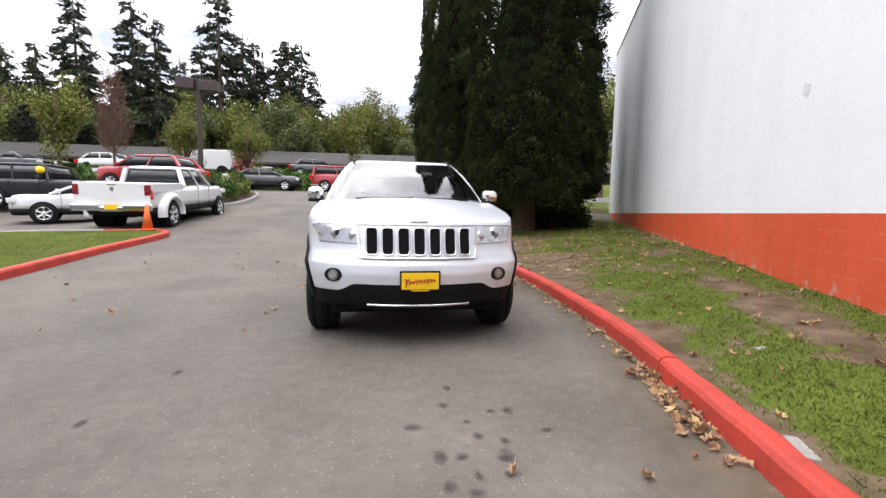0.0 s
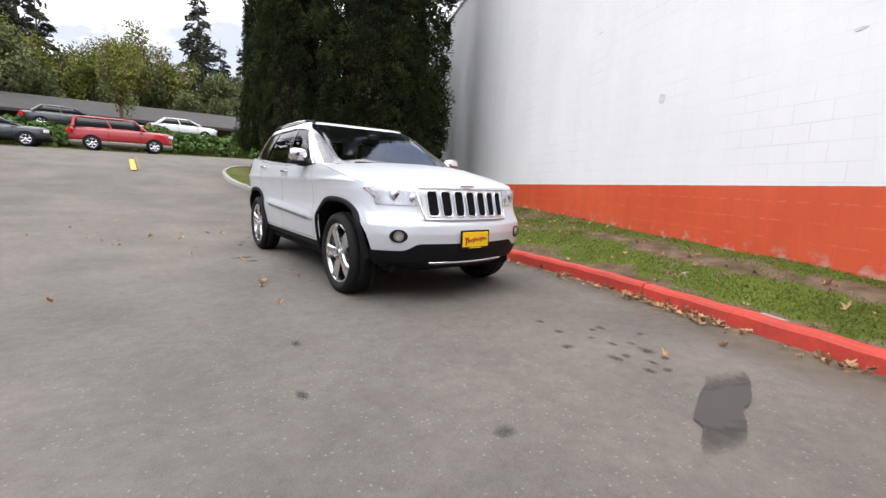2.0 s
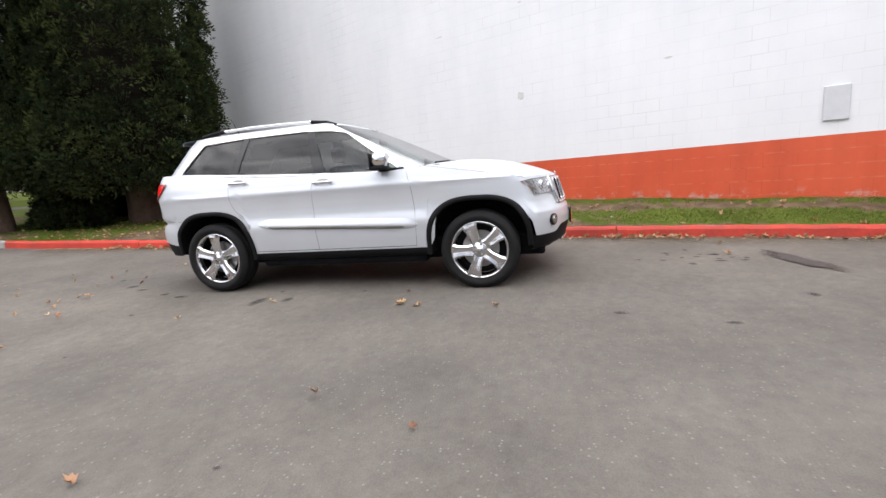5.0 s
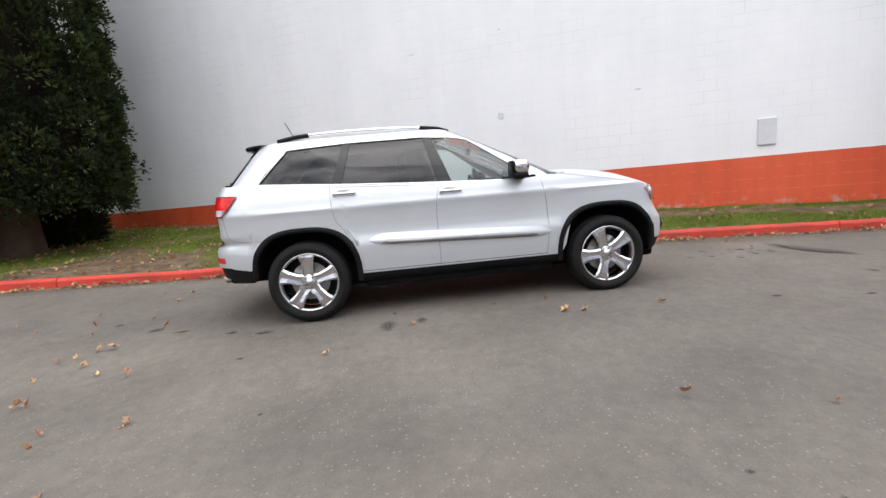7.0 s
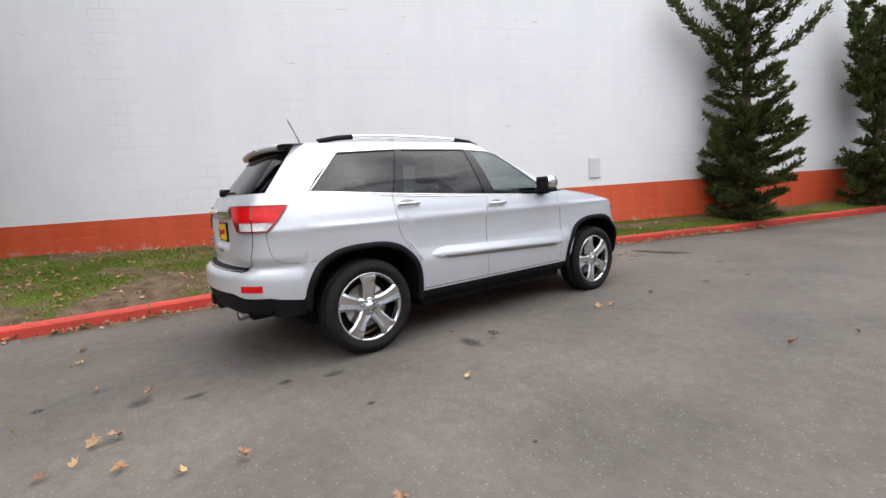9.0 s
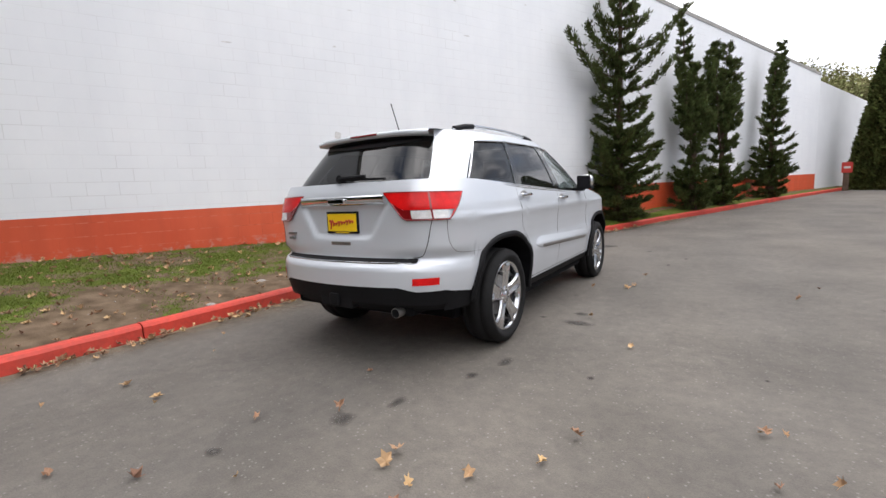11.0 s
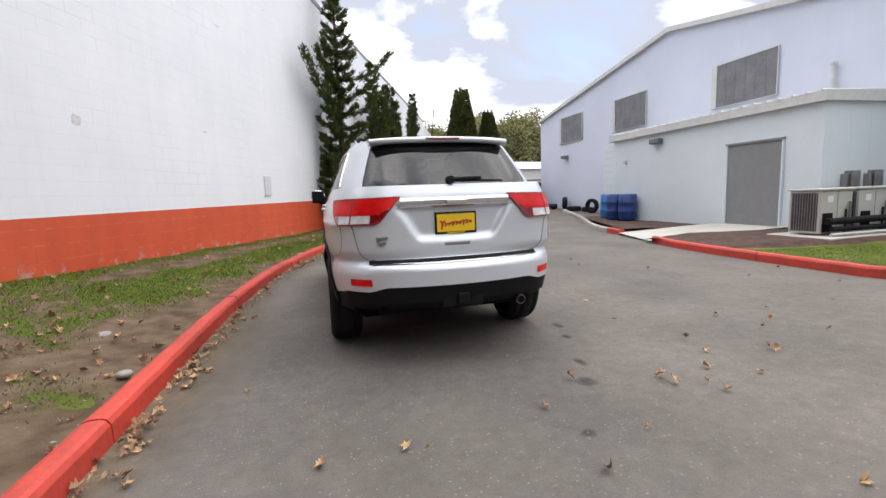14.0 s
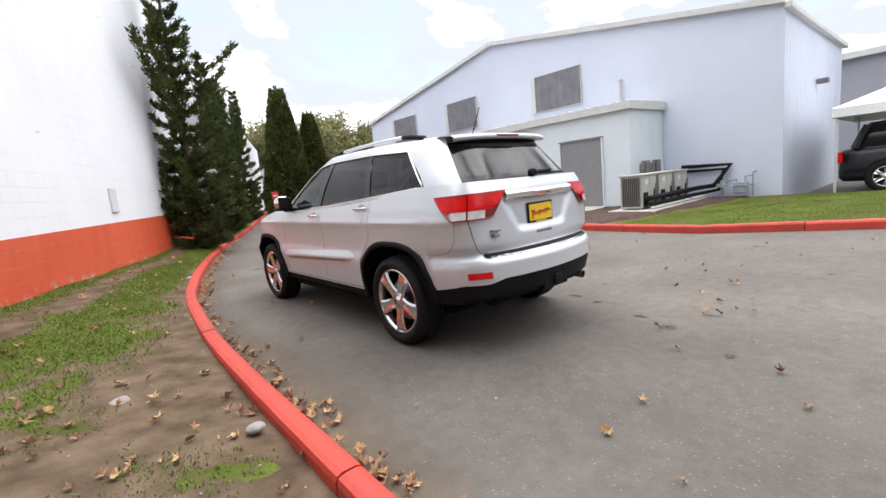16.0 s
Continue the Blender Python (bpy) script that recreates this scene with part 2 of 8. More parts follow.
    patchy = blend("MULTIPLY", 1.0, ramp(peel.outputs["Fac"], 0.53, 0.60, (0, 0, 0), (0.75, 0.75, 0.75)), low.outputs[0])
    colour = blend("MIX", patchy, colour, (0.46, 0.40, 0.37, 1))
    links.new(colour, b.inputs["Base Color"])
    bp = add("ShaderNodeBump", Strength=0.12, Distance=0.01)
    bp.invert = True
    links.new(brick.outputs["Fac"], bp.inputs["Height"])
    fine = add("ShaderNodeTexNoise", Scale=120.0, Detail=3.0)
    links.new(tc.outputs["Object"], fine.inputs["Vector"])
    bp2 = add("ShaderNodeBump", Strength=0.15, Distance=0.004)
    links.new(fine.outputs["Fac"], bp2.inputs["Height"])
    links.new(bp.outputs[0], bp2.inputs["Normal"])
    links.new(bp2.outputs[0], b.inputs["Normal"])
    return m


def lawn_material():
    """Turf colour that gives way to bare soil where the sheet's own "bare" value says so."""
    m = material("lawn_soil", (0.088, 0.112, 0.021), rough=0.95, vary=0.35, scale=1.6, grain=60, bump=0.6, spec=0.1)
    nodes, links = m.node_tree.nodes, m.node_tree.links
    b = nodes["Principled BSDF"]
    src = b.inputs["Base Color"].links[0].from_socket
    tc, n, at = nodes.new("ShaderNodeTexCoord"), nodes.new("ShaderNodeTexNoise"), nodes.new("ShaderNodeAttribute")
    at.attribute_name = "bare"
    n.inputs["Scale"].default_value, n.inputs["Detail"].default_value = 5.0, 8
    links.new(tc.outputs["Object"], n.inputs["Vector"])
    add = nodes.new("ShaderNodeMath")
    add.operation = "MULTIPLY_ADD"
    add.inputs[1].default_value = 1.3
    links.new(n.outputs["Fac"], add.inputs[0])
    links.new(at.outputs["Fac"], add.inputs[2])
    r = nodes.new("ShaderNodeValToRGB")
    r.color_ramp.elements[0].position, r.color_ramp.elements[1].position = 0.93, 1.2
    links.new(add.outputs[0], r.inputs[0])
    earth = nodes.new("ShaderNodeValToRGB")
    earth.color_ramp.elements[0].position, earth.color_ramp.elements[1].position = 0.35, 0.65
    earth.color_ramp.elements[0].color, earth.color_ramp.elements[1].color = (0.078, 0.054, 0.034, 1), (0.160, 0.116, 0.078, 1)
    links.new(n.outputs["Fac"], earth.inputs[0])
    mix = nodes.new("ShaderNodeMixRGB")
    links.new(r.outputs[0], mix.inputs[0])
    links.new(src, mix.inputs[1])
    links.new(earth.outputs[0], mix.inputs[2])
    links.new(mix.outputs[0], b.inputs["Base Color"])
    return m


ASPHALT = asphalt_material()
BLOCKWALL = banded_wall_material(1.166)
LAWN = lawn_material()
REDKERB = material("red_kerb_paint", (0.48, 0.042, 0.024), rough=0.65, vary=0.14, scale=2.6, grain=26, bump=0.35, tint=(0.33, 0.037, 0.024), piece=0.10)
GREYKERB = material("bare_concrete", (0.30, 0.29, 0.27), rough=0.9, vary=0.2, scale=4, grain=70, bump=0.3, piece=0.08)
SIDING = material("lilac_metal_siding", (0.575, 0.615, 0.715), rough=0.5, vary=0.05, scale=0.6, grain=30, bump=0.03)
ANNEXPAINT = material("pale_grey_siding", (0.61, 0.67, 0.70), rough=0.55, vary=0.06, scale=0.8, grain=30, bump=0.05)
TRIM = material("off_white_metal_trim", (0.55, 0.55, 0.53), rough=0.5, vary=0.08)
DARKGAP = material("dark_window_boards", (0.15, 0.15, 0.16), rough=0.5, vary=0.25, scale=2, grain=14)
GREYDOOR = material("grey_door_paint", (0.21, 0.21, 0.215), rough=0.55, vary=0.06)
MULCH = material("brown_mulch", (0.06, 0.032, 0.022), rough=1.0, vary=0.5, scale=7, grain=50, bump=1.0)
CONCRETE = material("pale_concrete", (0.42, 0.40, 0.36), rough=0.9, vary=0.12, scale=1.5, grain=60, bump=0.2)
BARK = material("brown_bark", (0.10, 0.065, 0.045), rough=0.95, vary=0.35, scale=5, grain=30, bump=0.8)


def fresh_growth(m, colour):
    """Mixes a lighter colour into the clumps whose "fresh" value is high."""
    nodes, links = m.node_tree.nodes, m.node_tree.links
    b = nodes["Principled BSDF"]
    src = b.inputs["Base Color"].links[0].from_socket
    at, mix = nodes.new("ShaderNodeAttribute"), nodes.new("ShaderNodeMixRGB")
    at.attribute_name = "fresh"
    mix.inputs[2].default_value = (*colour, 1)
    links.new(at.outputs["Fac"], mix.inputs[0])
    links.new(src, mix.inputs[1])
    links.new(mix.outputs[0], b.inputs["Base Color"])
    return m


FOLIAGE_DARK = fresh_growth(islands(material("dark_cypress_foliage", (0.018, 0.027, 0.011), rough=0.8, vary=0.5, scale=1.6, grain=12, spec=0.12), 0.5, 0.03), (0.092, 0.112, 0.034))
FOLIAGE_FIR = islands(material("yellow_green_fir_needles", (0.088, 0.108, 0.036), rough=0.8, vary=0.4, scale=2, grain=12, spec=0.2), 0.5, 0.03)
FOLIAGE_FAR = islands(material("far_fir_needles", (0.062, 0.072, 0.050), rough=0.9, vary=0.35, scale=0.4, grain=6, spec=0.1), 0.45, 0.02)
FOLIAGE_SPRING = islands(material("spring_leaves", (0.150, 0.160, 0.036), rough=0.8, vary=0.35, scale=0.5, grain=6, spec=0.2), 0.4, 0.03)
FOLIAGE_HILL = islands(material("hillside_leaves", (0.235, 0.230, 0.105), rough=0.9, vary=0.3, scale=0.3, grain=5, spec=0.1), 0.3, 0.03)
FOLIAGE_OLIVE = islands(material("olive_leaves", (0.098, 0.112, 0.044), rough=0.8, vary=0.35, scale=0.5, grain=6, spec=0.2), 0.4, 0.03)
HEDGE = islands(material("hedge_leaves", (0.07, 0.12, 0.03), rough=0.8, vary=0.35, scale=0.8, grain=10, spec=0.2), 0.4, 0.03)
BLOSSOM = islands(material("pink_blossom", (0.50, 0.15, 0.17), rough=0.8, vary=0.25), 0.3, 0.02)
GRASSBLADE = islands(material("grass_blades", (0.128, 0.165, 0.026), rough=0.7, vary=0.3, scale=1.0, grain=10, spec=0.2), 0.22, 0.03)
DRYLEAF = islands(material("dry_maple_leaves", (0.36, 0.215, 0.12), rough=0.8, vary=0.3, scale=5, grain=30), 0.4, 0.02)


def soft_edged(m, start, end):
    """Lets a stain fade out towards its rim, raggedly."""
    nodes, links = m.node_tree.nodes, m.node_tree.links
    b, out = nodes["Principled BSDF"], nodes["Material Output"]
    tc, off, ln = nodes.new("ShaderNodeTexCoord"), nodes.new("ShaderNodeVectorMath"), nodes.new("ShaderNodeVectorMath")
    flat_ = nodes.new("ShaderNodeVectorMath")
    flat_.operation = "MULTIPLY"
    flat_.inputs[1].default_value = (2, 2, 0)
    off.operation, ln.operation = "SUBTRACT", "LENGTH"
    off.inputs[1].default_value = (0.5, 0.5, 0)
    links.new(tc.outputs["Generated"], off.inputs[0])
    links.new(off.outputs[0], flat_.inputs[0])
    links.new(flat_.outputs[0], ln.inputs[0])
    n = nodes.new("ShaderNodeTexNoise")
    n.inputs["Scale"].default_value, n.inputs["Detail"].default_value = 14, 6
    links.new(tc.outputs["Object"], n.inputs["Vector"])
    wob = nodes.new("ShaderNodeMath")
    wob.operation = "MULTIPLY_ADD"
    wob.inputs[1].default_value = 0.6
    links.new(n.outputs["Fac"], wob.inputs[0])
    links.new(ln.outputs["Value"], wob.inputs[2])
    rng = nodes.new("ShaderNodeMapRange")
    rng.inputs[1].default_value, rng.inputs[2].default_value = start + 0.3, end + 0.3
    links.new(wob.outputs[0], rng.inputs[0])
    see, mix = nodes.new("ShaderNodeBsdfTransparent"), nodes.new("ShaderNodeMixShader")
    links.new(rng.outputs[0], mix.inputs[0])
    links.new(b.outputs[0], mix.inputs[1])
    links.new(see.outputs[0], mix.inputs[2])
    links.new(mix.outputs[0], out.inputs[0])
    return m


WETSTAIN = soft_edged(material("damp_stain", (0.046, 0.042, 0.039), rough=0.6, vary=0.15, scale=4, grain=200, bump=0.2), 0.45, 0.98)


# ---- mesh helpers ----
def mesh_object(name, verts, faces, mat, parent=None, smooth=False):
    me = bpy.data.meshes.new(name)
    me.from_pydata([tuple(v) for v in verts], [], [tuple(int(i) for i in f) for f in faces])
    me.materials.append(mat)
    if smooth:
        me.polygons.foreach_set("use_smooth", [True] * len(me.polygons))
    me.update()
    ob = new(name, me)
    if parent is not None:
        ob.parent = parent
    return ob


def part(name, bm, mat, parent=None, label="", smooth=False):
    me = bpy.data.meshes.new(name)
    bmesh.ops.recalc_face_normals(bm, faces=bm.faces)
    bm.to_mesh(me)
    bm.free()
    me.materials.append(mat)
    if smooth:
        me.polygons.foreach_set("use_smooth", [True] * len(me.polygons))
    ob = new(name, me)
    if parent is not None:
        ob.parent = parent
    if label:
        ob["label"] = label
    return ob


def empty(name, x=0.0, y=0.0, z=0.0, turn=0.0):
    ob = new(name)
    ob.matrix_basis = pose(x, y, z, 0, 0, turn)
    return ob


def box(bm, x0, x1, y0, y1, z0, z1, bevel=0.0):
    r = bmesh.ops.create_cube(bm, size=1.0, matrix=Matrix.Translation(((x0 + x1) / 2, (y0 + y1) / 2, (z0 + z1) / 2)) @ Matrix.Diagonal((abs(x1 - x0), abs(y1 - y0), abs(z1 - z0), 1)))
    if bevel:
        edges = list({e for v in r["verts"] for e in v.link_edges})
        bmesh.ops.bevel(bm, geom=edges, offset=bevel, segments=2, affect="EDGES", profile=0.5)
    return bm


def boxes(*rows, bevel=0.0):
    bm = bmesh.new()
    for row in rows:
        box(bm, *row, bevel=bevel)
    return bm


def rod(bm, a, b, r0, r1=None, sides=10):
    """A capped tapered rod from a to b."""
    a, b = Vector(a), Vector(b)
    d = b - a
    m = Matrix.Translation((a + b) / 2) @ d.to_track_quat("Z", "Y").to_matrix().to_4x4()
    bmesh.ops.create_cone(bm, cap_ends=True, segments=sides, radius1=r0, radius2=r0 if r1 is None else r1, depth=d.length, matrix=m)
    return bm


def grid_object(name, points, mat, parent=None, smooth=True, close_u=False):
    """A sheet from rows of points."""
    pts = np.asarray(points, float)
    nu, nv = pts.shape[:2]
    idx = np.arange(nu * nv).reshape(nu, nv)
    if close_u:
        idx = np.vstack([idx, idx[:1]])
    q = np.stack([idx[:-1, :-1], idx[1:, :-1], idx[1:, 1:], idx[:-1, 1:]], -1).reshape(-1, 4)
    return mesh_object(name, pts.reshape(-1, 3), q, mat, parent, smooth)


# ---- lie of the land ----
LEFT_Y, LEFT_Z = (-60, -30, -17, -8, 1.5, 4, 7, 9, 11, 13, 14, 17.5, 21, 30, 60, 400), (0.7, 0.5, 0.3, 0.0, 0.0, 0.13, 0.26, 0.43, 0.56, 0.74, 0.95, 1.5, 1.88, 2.3, 3.2, 12)
RIGHT_Y, RIGHT_Z = (-60, -30, -17, -8, 4, 6, 8.4, 10, 13, 17.5, 21, 30, 60, 400), (0.7, 0.5, 0.3, 0.0, 0.0, 0.09, 0.22, 0.38, 0.82, 1.5, 1.88, 2.3, 3.2, 12)


def land(x, y):
    f = min(1.0, max(0.0, (x + 6.5) / 6.0))
    f = f * f * (3 - 2 * f)
    dip = 0.38 * min(1.0, max(0.0, (-8.7 - x) / 2.0)) * float(np.interp(y, (6, 9, 14, 18), (0, 1, 1, 0)))
    return float(np.interp(y, LEFT_Y, LEFT_Z)) * (1 - dip) * (1 - f) + float(np.interp(y, RIGHT_Y, RIGHT_Z)) * f


def smooth_line(pts, step):
    """A smooth curve through points, at even steps."""
    p = [np.array(q, float) for q in pts]
    p = [2 * p[0] - p[1]] + p + [2 * p[-1] - p[-2]]
    out = []
    for i in range(1, len(p) - 2):
        n = max(2, int(np.linalg.norm(p[i + 1] - p[i]) / 0.1))
        for k in range(n):
            t = k / n
            out.append(0.5 * (2 * p[i] + (p[i + 1] - p[i - 1]) * t + (2 * p[i - 1] - 5 * p[i] + 4 * p[i + 1] - p[i + 2]) * t * t + (3 * p[i] - p[i - 1] - 3 * p[i + 1] + p[i + 2]) * t ** 3))
    out.append(p[-2])
    out = np.array(out)
    d = np.r_[0, np.cumsum(np.linalg.norm(np.diff(out[:, :2], axis=0), axis=1))]
    s = np.linspace(0, d[-1], max(2, int(round(d[-1] / step)) + 1))
    return np.stack([np.interp(s, d, out[:, k]) for k in range(out.shape[1])], 1)


# ground: one sheet of asphalt, finer near the car, out to the horizon
xs = np.unique(np.r_[-2500, -900, -300, -120, np.arange(-60, 61, 3.0), np.arange(-12, 9, 0.75), 120, 300, 900, 2500])
ys = np.unique(np.r_[-2500, -900, -300, -120, np.arange(-60, 61, 3.0), np.arange(-15, 24, 0.75), 120, 300, 900, 2500])
ground = grid_object("ground", [[(x, y, land(x, y) + 0.006 * math.sin(1.3 * x + 0.7) * math.sin(0.9 * y)) for y in ys] for x in xs], ASPHALT)
tagged(ground, "worn grey asphalt driveway rising to a street", "road", kind="structure")

# the long white building: a wall line that leaves the road's line by 23.5 degrees
WALL_P, WALL_D = np.array((4.09, -1.765)), np.array((0.398, 0.9174))
WALL_TURN = math.degrees(math.atan2(WALL_D[1], WALL_D[0])) - 90


def wall_at(s, out=0.0):
    """A point on the wall's foot, s metres along it, out metres in front."""
    p = WALL_P + s * WALL_D + out * np.array((-WALL_D[1], WALL_D[0]))
    return float(p[0]), float(p[1])


def wall_foot(s):
    return float(np.interp(s, (-40, -20, -6, 0, 6, 12, 18), (0.75, 0.55, 0.32, 0.42, 0.55, 0.6, 0.8)))


def block_wall(name, s0, s1, top0, top1, depth, label):
    e = empty(name, *wall_at(0), 0, WALL_TURN)
    bm = bmesh.new()
    n = 40
    front = [[bm.verts.new((0, s0 + (s1 - s0) * i / n, z)) for i in range(n + 1)] for z in (-0.4, 0.0)]
    front.append([bm.verts.new((0, s0 + (s1 - s0) * i / n, top0 + (top1 - top0) * i / n)) for i in range(n + 1)])
    back = [[bm.verts.new((depth, v.co.y, v.co.z)) for v in row] for row in front]
    for a in (front, back):
        for k in range(2):
            for i in range(n):
                bm.faces.new((a[k][i], a[k][i + 1], a[k + 1][i + 1], a[k + 1][i]))
    for i in range(n):
        bm.faces.new((front[2][i], front[2][i + 1], back[2][i + 1], back[2][i]))
    for i in (0, n):
        for k in range(2):
            bm.faces.new((front[k][i], front[k + 1][i], back[k + 1][i], back[k][i]))
    part("wall", bm, BLOCKWALL, e)
    tagged(e, label, "building")
    return e


big_hall = block_wall("white_building", -26.0, 17.5, 6.4, 8.5, 24, "long white painted block building with an orange-red lower band")
cap = bmesh.new()
ca, cb = Vector((-0.05, -26.0, 6.42)), Vector((-0.05, 17.5, 8.52))
for dx0, dx1, dz in ((-0.02, 0.30, 0.07),):
    vs = [cap.verts.new((x, p.y, p.z + z)) for p in (ca, cb) for x, z in ((dx0, -0.06), (dx1, -0.06), (dx1, dz), (dx0, dz))]
    for f in ((0, 1, 2, 3), (4, 5, 6, 7), (0, 1, 5, 4), (1, 2, 6, 5), (2, 3, 7, 6), (3, 0, 4, 7)):
        cap.faces.new([vs[i] for i in f])
part("coping", cap, GREYKERB, big_hall, "grey metal coping")

# ---- kerbs ----
KERB_R = [(-9.4, -31), (-6.3, -23.5), (-4.0, -17.5), (-2.3, -13.5), (-1.0, -10.8), (0.15, -8.0), (0.75, -6.2), (1.25, -4.5), (1.52, -3.4), (1.76, -2.3), (1.94, -0.8), (2.04, 0.5), (2.10, 2.6), (2.12, 5.0), (1.95, 7.0), (1.7, 8.8), (1.15, 10.8), (0.75, 13.0), (1.0, 15.2), (2.2, 16.6), (6.0, 17.2), (20.0, 17.5)]
KERB_L = [(-6.22, -2.92), (-6.02, -2.4), (-5.88, -1.8), (-5.76, -0.5), (-5.72, 1.2), (-5.74, 2.8), (-5.76, 4.2), (-5.72, 5.8), (-5.75, 6.8), (-6.05, 7.4), (-7.2, 7.35), (-12.0, 6.6), (-24.0, 4.9)]
KERB_I = [(-10.3, -13.8), (-8.9, -10.2), (-8.0, -8.3), (-7.35, -6.9), (-6.95, -5.85), (-6.72, -4.72)]
KERB_B = [(-11.0, 14.3), (-8.2, 14.2), (-6.8, 14.5), (-6.2, 15.4), (-6.05, 17.0), (-6.3, 18.6), (-7.2, 19.5), (-11.0, 19.8)]


def kerb(name, pts, side, mat_of, label, piece_len=3.0):
    """A kerb of cast lengths with open joints. side: +1 when the verge lies to the left of the line's run."""
    e = empty(name)
    line = smooth_line(pts, 0.25)
    tangent = np.gradient(line, axis=0)
    tangent /= np.linalg.norm(tangent, axis=1)[:, None]
    normal = np.stack([-tangent[:, 1], tangent[:, 0]], 1) * side
    profile = ((0.0, -0.15), (0.012, 0.11), (0.03, 0.137), (0.055, 0.147), (0.115, 0.147), (0.145, 0.137), (0.155, 0.11), (0.16, -0.15))
    per = int(piece_len / 0.25)
    for k, i0 in enumerate(range(0, len(line) - 1, per)):
        i1 = min(len(line) - 1, i0 + per)
        rows = []
        shift = random.uniform(-0.006, 0.006)
        for i in range(i0, i1 + 1):
            p = line[i].copy()
            if i == i0 and i0:
                p = p + tangent[i] * 0.006
            if i == i1 and i1 < len(line) - 1:
                p = p - tangent[i] * 0.006
            z = land(p[0], p[1]) + shift + 0.004 * math.sin(3.1 * i)
            rows.append([(p[0] + normal[i, 0] * u, p[1] + normal[i, 1] * u, z + v) for u, v in profile])
        ob = grid_object("kerb_stone", rows, mat_of(line[i0]), e)
        me = ob.data
        n = len(profile)
        verts = [tuple(v.co) for v in me.vertices]
        faces = [tuple(p.vertices) for p in me.polygons] + [tuple(range(n)), tuple(range(len(verts) - n, len(verts)))]
        me.clear_geometry()
        me.from_pydata(verts, [], faces)
        me.update()
    tagged(e, label, "kerb", kind="structure")
    return line, normal


kr_line, kr_normal = kerb("kerb_right", KERB_R, -1, lambda p: GREYKERB if p[1] > 8.6 else REDKERB, "red painted concrete kerb along the grass verge")
kl_line, kl_normal = kerb("kerb_left", KERB_L, 1, lambda p: REDKERB if p[0] > -6.3 else GREYKERB, "red painted concrete kerb round the lawn")
ki_line, ki_normal = kerb("kerb_bed", KERB_I, 1, lambda p: GREYKERB if p[1] < -8.2 else REDKERB, "grey and red kerb round a mulch bed")

kb_line, kb_normal = kerb("kerb_shrubs", KERB_B, 1, lambda p: GREYKERB, "weathered concrete kerb round a shrub bed")


# ---- verges ----
def ease(t):
    t = min(1.0, max(0.0, t))
    return t * t * (3 - 2 * t)


def verge(name, inner, outer, mat, label, bias, lift=0.125, rows_n=22, rough=0.035):
    rows = []
    for (ax, ay), (bx, by, bz) in zip(inner, outer):
        row = []
        for k in range(rows_n + 1):
            t = k / rows_n
            x, y = ax + (bx - ax) * t, ay + (by - ay) * t
            z = (land(ax, ay) + (lift(ay) if callable(lift) else lift)) * (1 - t) + bz * t
            z += rough * noise.noise((x * 1.1, y * 1.1, 3.0)) * (0.2 + min(1, 4 * t) * 0.8) + 0.3 * rough * noise.noise((x * 5, y * 5, 1.0))
            bare = min(1.0, max(0.0, 0.42 + (0.40 + 0.2 * ease(y / 2)) * noise.fractal((x * 0.9, y * 0.9, 4.0), 0.8, 2.2, 5) + bias(t, y)))
            row.append((x, y, z, bare))
        rows.append(row)
    ob = grid_object(name, [[q[:3] for q in row] for row in rows], mat)
    at = ob.data.attributes.new("bare", "FLOAT", "POINT")
    at.data.foreach_set("value", [q[3] for row in rows for q in row])
    return tagged(ob, label, "lawn", kind="structure"), rows


def verge_wear(t, y):
    k = ease((y + 1.2) / 2.8)
    by_kerb = 0.60 * math.exp(-(t / (0.13 + 0.05 * ease((y + 3.6) / 2.0))) ** 2) * ease((y + 6.0) / 1.5)
    front = by_kerb + 0.62 * math.exp(-((t - 0.66 + 0.05 * math.sin(1.7 * y)) / 0.17) ** 2) - 0.38
    worn = 0.52 * max(0.0, 1 - 1.7 * t) - 0.20
    far = min(1.0, max(0.0, (y - 6.0) / 2.0))
    return (front * (1 - k) + worn * k) * (1 - far) - 0.34 * far


inner_r = [(p[0] + n[0] * 0.15, p[1] + n[1] * 0.15) for p, n in zip(kr_line, kr_normal)]
outer_r = []
for p in kr_line:
    s = float(np.interp(p[1], (-31, -23.5, -17.5, -13.5, -10.8, -8, -6.2, -4.5, -2.3, -0.8, 0.5, 2.6, 5, 8.8, 13, 15.2), (-31.5, -24.5, -18, -13.5, -10, -7, -5, -3, -0.2, 1.6, 3, 5, 7.6, 11.5, 15.2, 17.2)))
    if p[1] <= 15.2:
        outer_r.append((*wall_at(s, -0.05), wall_foot(s)))
    else:
        t = min(1.0, (p[0] - 1.0) / 12)
        x = 11.0 + 14 * t
        outer_r.append((x, 14.3, 1.2))
verge_right, rows_r = verge("verge", inner_r, outer_r, LAWN, "patchy grass verge with bare soil against the wall", verge_wear, lift=lambda y: float(np.interp(y, (-1.0, 1.5, 4.0, 6.0), (0.125, 0.06, 0.05, 0.11))))

